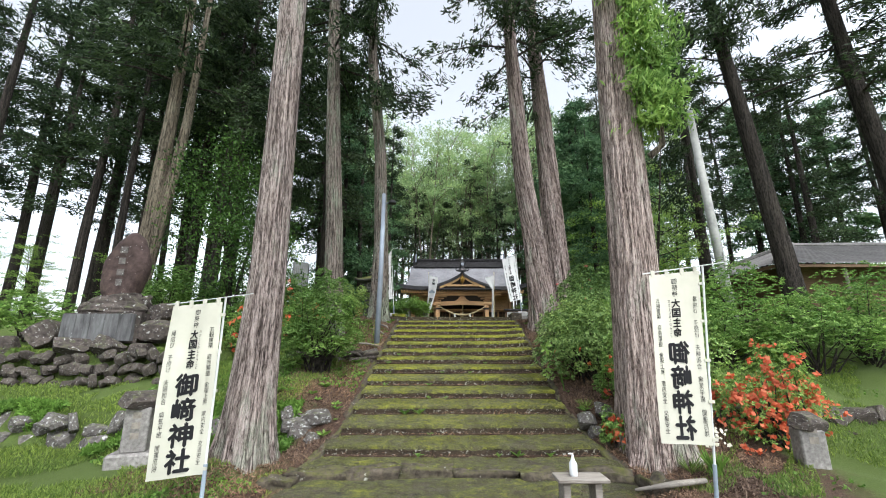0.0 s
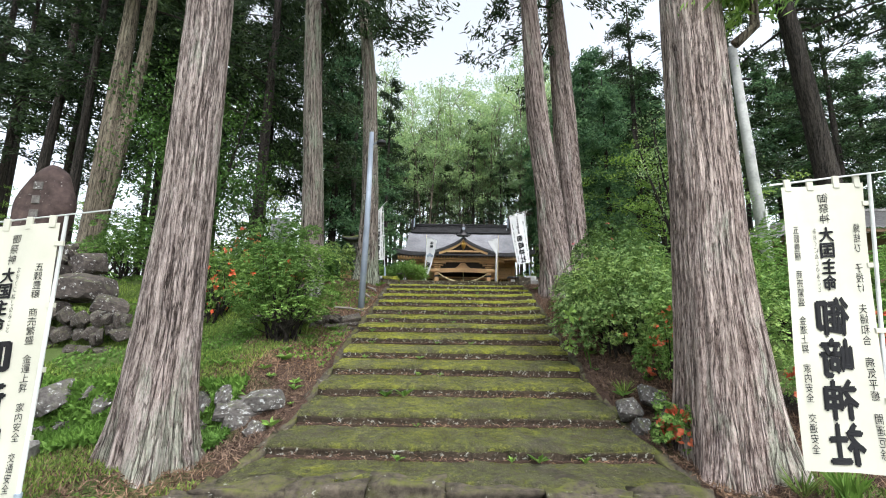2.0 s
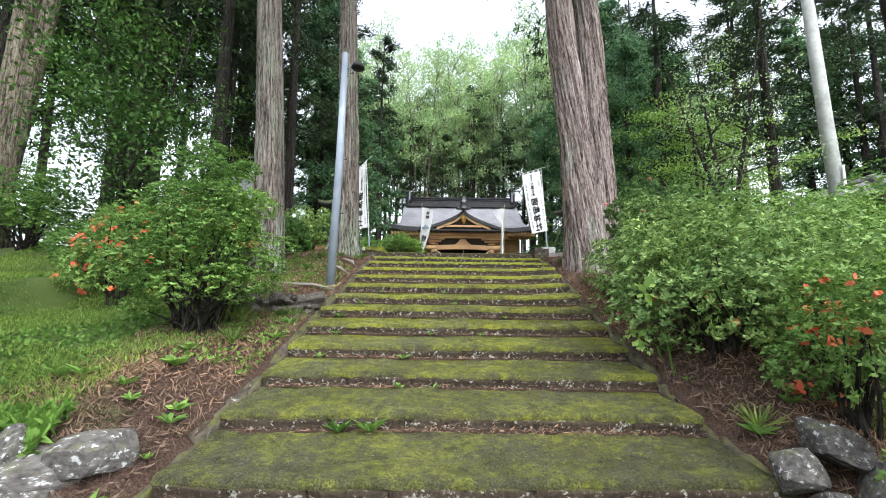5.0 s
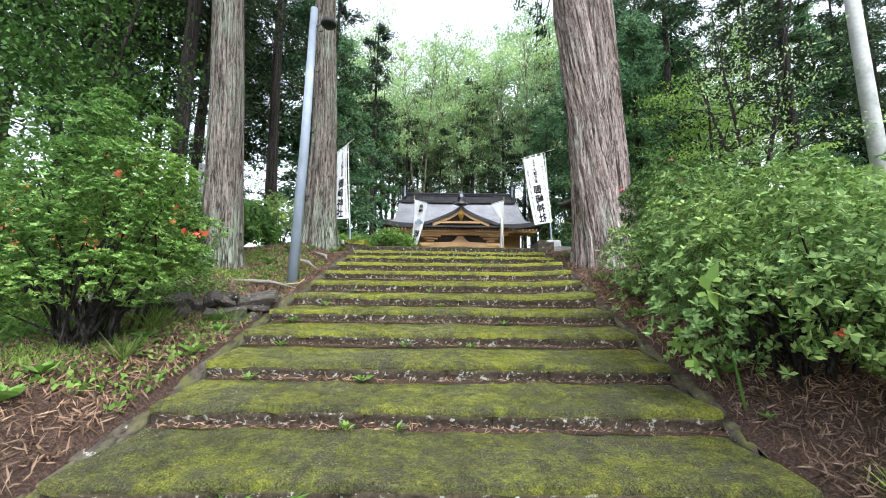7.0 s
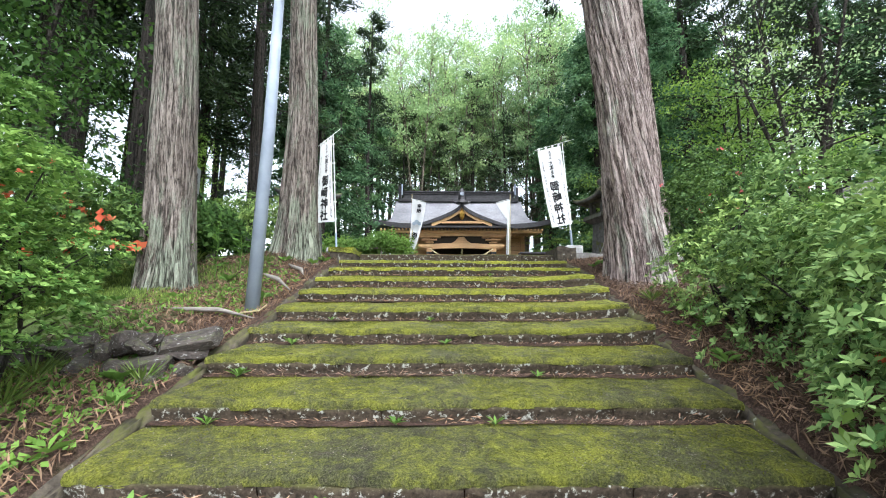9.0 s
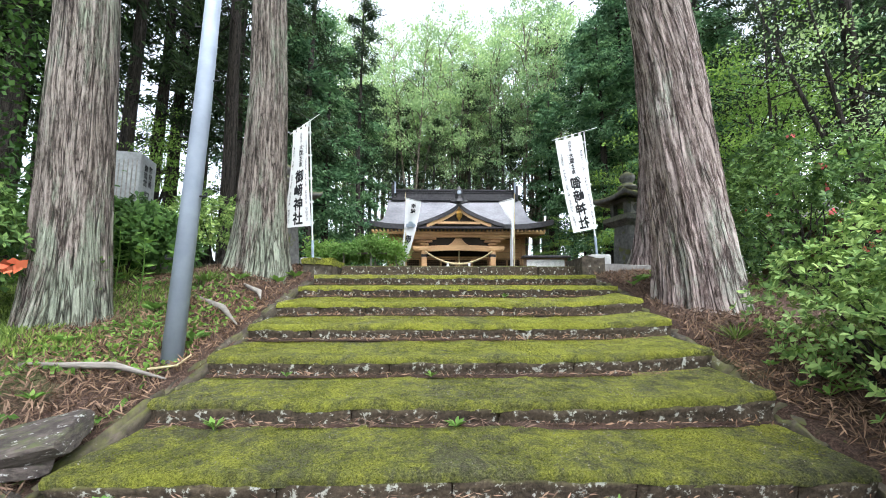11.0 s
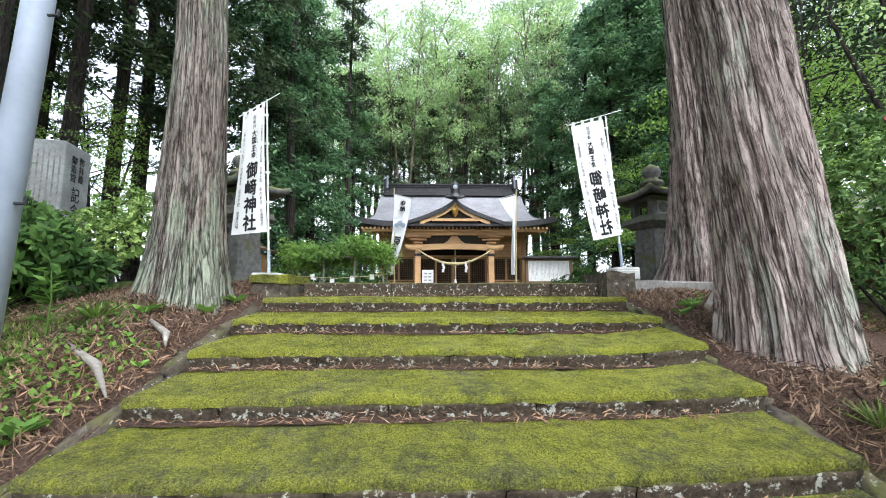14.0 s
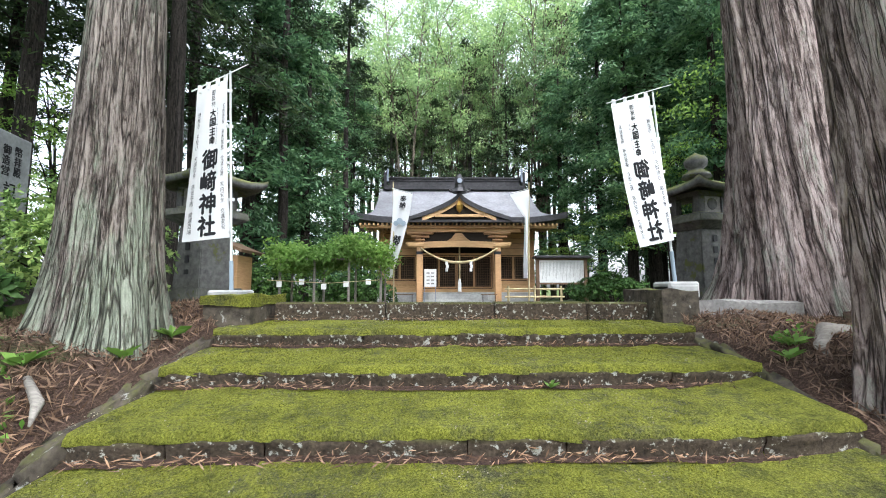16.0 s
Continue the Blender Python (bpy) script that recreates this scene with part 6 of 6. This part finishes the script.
wpart("cord", tubed([(-3.3, 19.62, 3.05), (-2.0, 19.62, 2.98), (-0.9, 19.62, 3.05)], [0.008] * 3, 5), M["rope"], wis)

# small votive hut and low fence
hut = thing("votive_hut", (-4.1, 19.5, 2.4), "small light-wood votive hut with a pitched roof", "hut")
wpart("hut_wall", boxed(-4.45, -3.75, 19.2, 19.9, 2.3, 3.55, 0.01), M["wood"], hut)
bm = bmesh.new()
box(bm, -0.55, 0.55, -0.55, 0.05, 0, 0.06, 0.0, pose(-4.1, 19.55, 3.80, 22, 0, 90))
box(bm, -0.55, 0.55, -0.05, 0.55, 0, 0.06, 0.0, pose(-4.1, 19.55, 3.80, -22, 0, 90))
wpart("hut_roof", bm, M["wooddark"], hut)
for x in (-4.3, -4.1, -3.9):
    wpart("plank", boxed(x - 0.09, x + 0.09, 19.18, 19.195, 2.6, 3.45), M["wood"], hut)
rail = thing("bamboo_rail", (4.0, 22.0, 2.3), "low bamboo rail in front of the hall", "fence")
for z in (2.62, 2.85):
    wpart("rail", tubed([(2.4, 23.2, z), (4.2, 23.2, z)], [0.03, 0.03], 8), M["rope"], rail)
for x in (2.5, 3.3, 4.1):
    wpart("post", tubed([(x, 23.2, 2.1), (x, 23.2, 2.95)], [0.035, 0.035], 8), M["rope"], rail)

# neighbouring house
house = thing("old_house", (14, 20, 2.4), "low old house with a grey tiled hip roof", "house")
EX0, EX1, EY0, EY1, EZ = 13.4, 32.0, 16.4, 27.4, 5.0
RX0, RX1, RY, RZ = 18.9, 26.5, 21.9, 7.1
A = [Vector(c) for c in ((EX0, EY0, EZ), (EX1, EY0, EZ), (EX1, EY1, EZ), (EX0, EY1, EZ), (RX0, RY, RZ), (RX1, RY, RZ))]


def slope(a, b, c, d, cols, rws):
    """Rounded tile ribs running down a roof plane; a-b eave, d-c ridge."""
    P = []
    for i in range(cols * 4 + 1):
        u = i / (cols * 4)
        rib = 0.035 * abs(math.cos(math.pi * i / 4))
        P.append([a.lerp(b, u).lerp(d.lerp(c, u), v) + Vector((0, 0, rib + (0.03 if k % 2 else 0.0))) for k in range(rws * 2) for v in [((k + 1) // 2) / rws]])
    return grid_mesh("roof_plane", np.array([[list(p) for p in col] for col in P]))


wmesh("front_roof_plane", slope(A[0], A[1], A[5], A[4], 60, 18), M["tile"], house)
wmesh("side_roof_plane", slope(A[3], A[0], A[4], A[4], 44, 18), M["tile"], house)
for a, b in ((0, 4), (3, 4), (4, 5), (1, 5)):
    wpart("ridge_tiles", tubed([A[a] + Vector((0, 0, 0.06)), A[b] + Vector((0, 0, 0.1))], [0.13, 0.16], 8), M["tile"], house)
wpart("house_wall", boxed(EX0 + 1.2, EX1 - 1, EY0 + 1.2, EY0 + 1.35, 2.0, EZ + 0.1), M["wooddark"], house)
wpart("side_wall", boxed(EX0 + 1.2, EX0 + 1.35, EY0 + 1.35, EY1 - 1, 2.0, EZ + 0.1), M["wooddark"], house)
wpart("eave_board", boxed(EX0 + 0.1, EX1, EY0 + 0.05, EY0 + 0.15, EZ - 0.14, EZ - 0.02), M["wooddark"], house)
wpart("eave_board", boxed(EX0 + 0.05, EX0 + 0.15, EY0 + 0.1, EY1, EZ - 0.14, EZ - 0.02), M["wooddark"], house)
for k in range(7):
    wpart("wall_post", boxed(EX0 + 1.2 + k * 1.6, EX0 + 1.34 + k * 1.6, EY0 + 1.15, EY0 + 1.19, 2.0, EZ), M["wooddark"], house)
    wpart("wall_post", boxed(EX0 + 1.14, EX0 + 1.19, EY0 + 1.4 + k * 1.6, EY0 + 1.54 + k * 1.6, 2.0, EZ), M["wooddark"], house)
for x in (EX0 + 0.4, EX0 + 3.0):
    wpart("veranda_post", tubed([(x, EY0 + 0.3, 2.0), (x, EY0 + 0.3, EZ)], [0.06, 0.06], 8), M["driftwood"], house)

# ---- shrubs ----
shrub("azalea_bush", on(-2.68, 9.25, -0.05), (0.84, 0.82, 1.56), M["azalea"], "tall fresh green azalea bush beside the stairs", 71, 30000, (0.048, 0.022), lumps=60, upright=0.7, layer=0.4)
for i, (x, y, r, n, sd) in enumerate(((2.98, 8.75, (0.92, 0.85, 1.02), 17000, 72), (3.55, 9.9, (1.15, 1.0, 1.15), 19000, 73), (4.25, 8.5, (1.15, 0.95, 1.05), 15000, 74), (3.25, 10.95, (0.78, 0.75, 0.80), 10000, 75), (5.0, 10.2, (1.2, 1.1, 1.1), 12000, 76))):
    shrub("azalea_hedge", on(x, y, -0.05), r, M["hedge"], "large rounded azalea hedge with glossy whorled leaves", sd, int(n * 1.25), (0.062, 0.026), M["orange"] if i in (0, 2) else None, 9, 0.05, lumps=56, group="azalea hedge", upright=0.9, fbox=(-0.9, 0.9, 0.1, 0.75))
shrub("flowering_azalea", on(4.95, 6.75), (1.0, 0.6, 0.92), M["azalea"], "azalea bush covered with bright orange flowers", 77, 9000, (0.05, 0.022), M["orange"], 250, 0.075, lumps=40)
shrub("flowering_azalea", on(2.54, 6.50), (0.28, 0.26, 0.38), M["azalea"], "small azalea sprouting orange flowers by a cedar root", 78, 1600, (0.045, 0.02), M["orange"], 42, 0.07, lumps=12)
shrub("flowering_azalea", on(3.25, 7.6), (0.62, 0.45, 0.85), M["azalea"], "leafy azalea with scattered orange flowers", 79, 7000, (0.05, 0.022), M["orange"], 44, 0.065, lumps=22)
shrub("rhododendron", on(4.75, 13.3), (1.05, 0.9, 1.35), M["rhodo"], "tall rhododendron with pink flowers behind the hedge", 80, 11000, (0.075, 0.03), M["pink"], 24, 0.05, lumps=34)
shrub("rhododendron", on(-4.35, 11.75), (0.95, 0.7, 1.15), M["rhodo"], "rhododendron with red flowers near a pale cedar", 81, 9000, (0.085, 0.032), M["orange"], 46, 0.10, lumps=30)
shrub("flowering_azalea", on(-4.6, 10.6), (0.8, 0.6, 1.05), M["azalea"], "azalea with clusters of orange-red flowers", 82, 8000, (0.05, 0.022), M["orange"], 60, 0.07, lumps=30)
shrub("broadleaf_shrub", on(-3.75, 13.5), (0.85, 0.6, 0.62), M["dark"], "low dark broadleaf shrub under the stele", 83, 4500, (0.13, 0.045), lumps=24, upright=0.2)
shrub("broadleaf_shrub", on(-3.3, 14.9), (0.9, 0.6, 0.75), M["hedge"], "loose green shrub between the cedars", 84, 6000, (0.07, 0.03), lumps=26)
shrub("round_bush", on(6.35, 23.5), (0.55, 0.5, 0.36), M["fresh"], "round clipped yellow-green bush", 85, 4000, (0.05, 0.03), lumps=26)
shrub("round_bush", on(4.35, 20.2), (1.0, 0.6, 0.50), M["dark"], "low dark green bush in front of the notice board", 86, 5000, (0.07, 0.03), lumps=26)
for i, (x, y, r) in enumerate(((-2.6, 25.0, (1.5, 0.8, 0.75)), (-5.0, 23.0, (1.5, 0.9, 0.8)), (-0.6, 36, (2.2, 1, 0.9)), (4.5, 36.5, (2.4, 1, 1.0)), (6.9, 26.5, (1.4, 0.9, 0.8)), (-7.5, 24.5, (1.6, 1, 0.9)))):
    shrub("evergreen_shrub", on(x, y), r, M["dark"], "dark evergreen shrub at the forest edge", 120 + i, 6000, (0.12, 0.05), lumps=30, group="evergreen shrubs")
for i, (x, y, r) in enumerate(((6.2, 9.6, (1.4, 1.1, 1.2)), (8.0, 9.2, (1.5, 1.2, 1.25)), (9.8, 9.8, (1.6, 1.2, 1.4)), (6.6, 12.0, (1.5, 1.2, 1.3)), (8.8, 12.6, (1.6, 1.3, 1.5)), (11.8, 11.0, (1.7, 1.3, 1.6)))):
    shrub("azalea_mound", on(x, y), r, M["azalea"], "broad green azalea mound on the slope", 90 + i, 9000, (0.08, 0.034), lumps=40, upright=0.9, layer=0.5, group="azalea mounds")
for i, (x, y, r) in enumerate(((-8.2, 10.6, (1.2, 0.9, 0.75)), (-10.2, 10.4, (1.4, 1.0, 0.9)), (-12.6, 10.5, (1.6, 1.0, 0.9)), (-5.6, 11.6, (1.0, 0.8, 0.8)), (-5.2, 14.6, (1.2, 0.9, 0.9)), (-7.6, 15.0, (1.3, 1, 0.9)), (-8.7, 13.2, (1.2, 0.9, 1.2)), (-10.8, 15.2, (1.5, 1.0, 1.3)))):
    shrub("azalea_mound", on(x, y), r, M["azalea"], "broad green azalea mound on the slope", 100 + i, 7500, (0.08, 0.034), lumps=36, upright=0.9, layer=0.5, group="azalea mounds")
shrub("bright_shrub", on(4.6, 11.3), (0.6, 0.5, 0.75), M["fresh"], "bright yellow-green shrub beside the path", 110, 2600, (0.11, 0.04), lumps=20)
broadleaf("camellia_tree", on(-6.7, 13.2), 5.6, 4, 2.3, M["dark"], M["barkdark"], "dark glossy camellia tree", 111, clumps=210, per=60, lean=0.2, low=0.15, size=(0.11, 0.06), flat=0.8, r0=0.07, blob=0.30)
broadleaf("broadleaf_tree", on(7.9, 15.4), 6.4, 3, 1.9, M["broad"], M["barkdark"], "leafy green tree rising over the hedge", 112, clumps=30, per=60, lean=0.22, low=0.3, size=(0.085, 0.045), flat=0.22, r0=0.07, blob=0.34)
# split trunk and leaning trees
conifer("forked_cedar", on(-10.0, 13.6), [(0, 0, -0.3), (0, 0, 1.0), (0.05, 0, 4), (0.1, 0, 8), (0.1, 0, 20)], [0.34, 0.30, 0.26, 0.20, 0.05], (8.5, 19), 36, 3.0, 0.25, M["cedar"], M["barkpale"], "forked cedar with pale smooth bark", 113, 0.4, clump=26, size=(0.28, 0.06), seg=40)
fork = bpy.data.objects["forked_cedar"]
mesh_part("second_stem", trunk_mesh([(0.1, 0, 0.8), (0.38, 0, 3.5), (0.62, 0.1, 7), (0.8, 0.1, 15)], [0.18, 0.19, 0.15, 0.05], 0, 28, 30, 5), M["barkpale"], fork, smooth=True)
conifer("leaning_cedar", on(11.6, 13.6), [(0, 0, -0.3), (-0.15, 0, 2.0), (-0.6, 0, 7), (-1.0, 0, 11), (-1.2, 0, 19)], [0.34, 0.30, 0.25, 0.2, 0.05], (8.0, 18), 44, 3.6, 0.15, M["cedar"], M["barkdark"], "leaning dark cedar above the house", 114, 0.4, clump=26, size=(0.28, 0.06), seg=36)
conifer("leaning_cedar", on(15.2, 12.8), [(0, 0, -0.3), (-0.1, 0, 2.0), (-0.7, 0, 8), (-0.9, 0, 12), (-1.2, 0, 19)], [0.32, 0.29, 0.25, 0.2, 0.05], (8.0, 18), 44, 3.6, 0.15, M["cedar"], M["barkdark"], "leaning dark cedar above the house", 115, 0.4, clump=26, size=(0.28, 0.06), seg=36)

# ---- small plants ----
r5 = np.random.RandomState(21)


def rosette(name, at, n, length, width, material, label, category="plant", group="", rise=0.7, fold=0.08):
    t = thing(name, at, label, category, group)
    a = np.arange(n) * 2.4 + r5.uniform(0, 0.7, n)
    d = np.stack([np.cos(a), np.sin(a), np.full(n, rise) * r5.uniform(0.5, 1.4, n)], 1)
    d /= np.linalg.norm(d, axis=1, keepdims=True)
    c = d * (length * 0.45) + [0, 0, 0.01]
    me = leaves("leaves", c, d, length, width, r5, 0.08, np.stack([-np.cos(a), -np.sin(a), np.full(n, 1.2)], 1), fold)
    mesh_part("leaves", me, material, t)
    return t


def lip_at(k, dx):
    return (dx, LIPS_Y[k] - 0.05, LIPS_Z[k] - RISE - 0.01)


for k, x, n, L in ((3, -0.66, 16, 0.15), (3, -0.42, 12, 0.18), (1, 1.05, 14, 0.16), (1, -0.35, 8, 0.10), (4, -0.28, 8, 0.09), (5, -0.3, 9, 0.10), (6, -0.02, 9, 0.09), (2, -0.2, 6, 0.07), (4, 0.05, 6, 0.08), (8, 0.30, 7, 0.09), (9, 0.15, 8, 0.07), (12, 1.0, 9, 0.08), (1, 0.78, 8, 0.08), (1, 1.5, 10, 0.10), (6, -1.2, 8, 0.10), (7, -1.3, 9, 0.12), (5, -1.2, 7, 0.1), (7, 1.0, 7, 0.08), (9, -0.9, 6, 0.07), (6, 0.6, 7, 0.08), (8, -1.1, 8, 0.1)):
    rosette("step_weed", lip_at(k, x), n, L, L * 0.28, M["weed"], "small green weed rooted at the foot of a step", group="step weeds")
for x, y, z, n, L in ((1.97, 8.27, 1.62, 7, 0.155), (2.04, 8.58, 1.16, 6, 0.12), (2.2, 9.1, 1.25, 6, 0.13)):
    g = float(ground_z(x + 0.4, y + 0.25))
    t = thing("broadleaf_sprout", (x + 0.4, y + 0.25, g), "bright green sprout with large oval leaves growing through the hedge", "plant", "broadleaf sprouts")
    tip = Vector((-0.4, -0.25, z - g))
    part("stem", tubed([(0, 0, -0.1), (-0.06, 0.05, tip.z * 0.55), tuple(tip)], [0.011, 0.009, 0.005], 6), M["weed"], t)
    for k in range(n):
        a = 2.4 * k + 0.3
        d = np.array([[math.cos(a), -0.25 + 0.35 * math.cos(a), math.sin(a) * 0.9 - 0.1]])
        d /= np.linalg.norm(d)
        c = np.array([[tip.x, tip.y - 0.01 * k, tip.z - 0.012 * k]]) + d * L * 0.52
        mesh_part("leaf", leaves("leaf", c, d, L, L * 0.42, r5, 0.05, (-0.5, -1.2, 0.9), 0.04), M["fresh"], t)
for x, y, L in ((-2.35, 9.55, 0.34), (-2.1, 8.9, 0.30), (-2.6, 10.0, 0.3), (2.45, 7.6, 0.26), (-3.4, 13.2, 0.3), (3.1, 5.7, 0.3), (2.7, 11.8, 0.22), (-2.3, 12.9, 0.22), (-1.85, 10.0, 0.24)):
    rosette("grass_tuft", on(x, y), 46, L, 0.012, M["grass"], "arching tuft of long narrow leaves", group="grass tufts", rise=0.9, fold=0.0)
for x, y, h in ((-2.75, 12.5, 0.75), (-2.95, 12.2, 0.6), (-2.55, 12.75, 0.5), (-3.3, 12.9, 0.7)):
    t = thing("weed_stalk", on(x, y), "upright green weed with leaves up the stem", "plant", "weed stalks")
    part("stem", tubed([(0, 0, -0.05), (0.02, 0, h * 0.6), (0, 0, h)], [0.008, 0.006, 0.003], 5), M["weed"], t)
    z = r5.uniform(0.1, h, 46)
    a = r5.uniform(0, 6.28, 46)
    d = np.stack([np.cos(a), np.sin(a), np.full(46, 0.3)], 1)
    mesh_part("leaves", leaves("leaves", np.stack([0 * z, 0 * z, z], 1) + d * 0.06, d, 0.13, 0.03, r5, 0.15, (0, 0, 1)), M["weed"], t)
for i in range(70):
    left = i % 3 > 0
    y = r5.uniform(6.5, 14)
    x = float(stair_left(y)) - 0.12 - abs(r5.normal(0, 0.7)) if left else float(stair_right(y)) + 0.12 + abs(r5.normal(0, 0.35))
    L = r5.uniform(0.07, 0.16)
    rosette("bank_weed", on(x, y, 0.02), r5.randint(7, 14), L, L * r5.uniform(0.25, 0.45), M["weed"], "small green weed on the needle-covered bank", group="bank weeds", rise=0.55)
fl = thing("white_flower", on(3.25, 5.45), "clump of small white flowers on green stems", "flower")
a = r5.uniform(0, 6.28, 60)
d = np.stack([np.cos(a) * 0.4, np.sin(a) * 0.4, np.full(60, 0.9)], 1)
mesh_part("leaves", leaves("leaves", d * 0.2, d, 0.3, 0.025, r5, 0.2), M["weed"], fl)
c = np.stack([r5.normal(0.02, 0.08, 60), r5.normal(0, 0.06, 60), r5.uniform(0.38, 0.58, 60)], 1)
mesh_part("blossom", leaves("blossom", c, r5.normal(0, 1, (60, 3)), 0.05, 0.04, r5, 0.5, (0, -1, 0.5)), M["white"], fl)


def scatter(name, n, xr, yr, length, width, material, label, category, mask, up=1.0, spread=0.45, lift=0.4, rs=r5, facing=None):
    x, y = rs.uniform(*xr, n), rs.uniform(*yr, n)
    keep = mask(x, y)
    x, y = x[keep], y[keep]
    z = ground_z(x, y)
    c = np.stack([x, y, z + length * lift * up], 1)
    along = np.tile([0, 0, up], (len(x), 1)).astype(float)
    ob = mesh_part(name, leaves(name, c, along, length, width, rs, spread, facing), material)
    return tagged(ob, label, category, kind="stuff")


def beside(x, y):
    return (x < stair_left(y) - 0.08) | (x > stair_right(y) + 0.08) | (y < 5.3)


def patchy(x, y, scale, level, seed):
    P = np.stack([x, y, 0 * x], 1)
    return smooth_noise(P, scale, seed) + 0.5 * smooth_noise(P, scale * 3, seed + 1) > level


scatter("grass", 120000, (-9, -1.95), (2.5, 13), 0.085, 0.012, M["grass"], "short green grass on the bank beside the stairs", "grass", lambda x, y: beside(x, y) & patchy(x, y, 1.4, -0.25, 1) & ((x < -2.5) | (y < 6)), spread=0.5)
scatter("grass", 90000, (2.6, 9), (2.5, 13), 0.085, 0.012, M["grass"], "short green grass on the bank beside the stairs", "grass", lambda x, y: beside(x, y) & patchy(x, y, 1.4, -0.1, 2) & ((x > 3.2) | (y < 5.5)), spread=0.5)
scatter("ground_leaves", 40000, (-8.5, -1.7), (3, 14), 0.055, 0.04, M["weed"], "low leafy weeds covering the bank", "weeds", lambda x, y: beside(x, y) & patchy(x, y, 1.1, 0.15, 3), up=0.6, spread=0.9, facing=(0, 0, 1), lift=0.9)
scatter("ground_leaves", 9000, (2.5, 8.5), (3, 14), 0.055, 0.04, M["weed"], "low leafy weeds covering the bank", "weeds", lambda x, y: beside(x, y) & patchy(x, y, 1.1, 0.25, 4), up=0.6, spread=0.9, facing=(0, 0, 1), lift=0.9)
scatter("wall_ferns", 20000, (-8.5, -2.3), (6.4, 7.25), 0.16, 0.05, M["weed"], "green ferns and vines growing over the low wall", "ferns", lambda x, y: patchy(x, y, 1.6, -0.1, 5), up=0.7, spread=0.8, lift=0.9)
scatter("cedar_needles", 120000, (-3.9, 4.4), (4.6, 15), 0.10, 0.010, M["litter"], "dry brown cedar needles and twigs on the bank", "leaf litter", lambda x, y: beside(x, y) & (((x > -3.0) & (x < 3.6)) | patchy(x, y, 1.0, 0.2, 6)), up=0.12, spread=1.0, lift=2.4)
# needles lying along the foot of the risers and on the treads
n = 5000
k = r5.randint(1, 15, n)
x = r5.uniform(-1.5, 2.2, n)
yl, zl = np.array(LIPS_Y)[k], np.array(LIPS_Z)[k]
back = np.abs(r5.normal(0, 0.045, n)) + 0.008
c = np.stack([x, yl - back + 0.02, zl - RISE + 0.014 + np.maximum(0, 0.045 - back) * r5.uniform(0, 1.2, n)], 1)
tagged(mesh_part("step_needles", leaves("step_needles", c, np.tile([1.0, 0.3, 0.0], (n, 1)), 0.06, 0.008, r5, 0.5, (0, -0.3, 1)), M["litter"]), "dry cedar needles gathered on the stone steps", "leaf litter", kind="stuff")
# moss tufts and grit on the treads
n = 110000
k = r5.randint(0, 14, n)
f = r5.uniform(0.0, 1.0, n)
ya, za = np.array(LIPS_Y), np.array(LIPS_Z)
y = ya[k] + 0.02 + (ya[k + 1] - ya[k]) * f
z = za[k] + (za[k + 1] - RISE - 0.005 - za[k]) * f
x = r5.uniform(-1.55, 2.2, n)
keep = (smooth_noise(np.stack([x, y, 0 * x], 1), 4.0, 12) + 0.6 * smooth_noise(np.stack([x, y, 0 * x], 1), 14.0, 13) > np.interp(z, [0.2, 1.2, 2.2], [0.35, 0.0, -0.9])) & (x > stair_left(y) + 0.1) & (x < stair_right(y) - 0.1)
c = np.stack([x, y, z + 0.004], 1)[keep]
tagged(mesh_part("moss_cushions", leaves("moss_cushions", c, np.tile([0, -0.3, 0.7], (len(c), 1)), 0.010, 0.006, r5, 0.8), M["mosstuft"]), "tiny cushions of yellow-green moss on the treads", "moss", kind="stuff")
c = np.stack([x, y, z + 0.004], 1)[~keep][:9000]
tagged(mesh_part("grit_specks", leaves("grit_specks", c, np.tile([1.0, 0.3, 0.1], (len(c), 1)), 0.010, 0.006, r5, 0.8, (0, 0, 1)), M["grit"]), "pale grit and dead bits lying on the treads", "grit", kind="stuff")
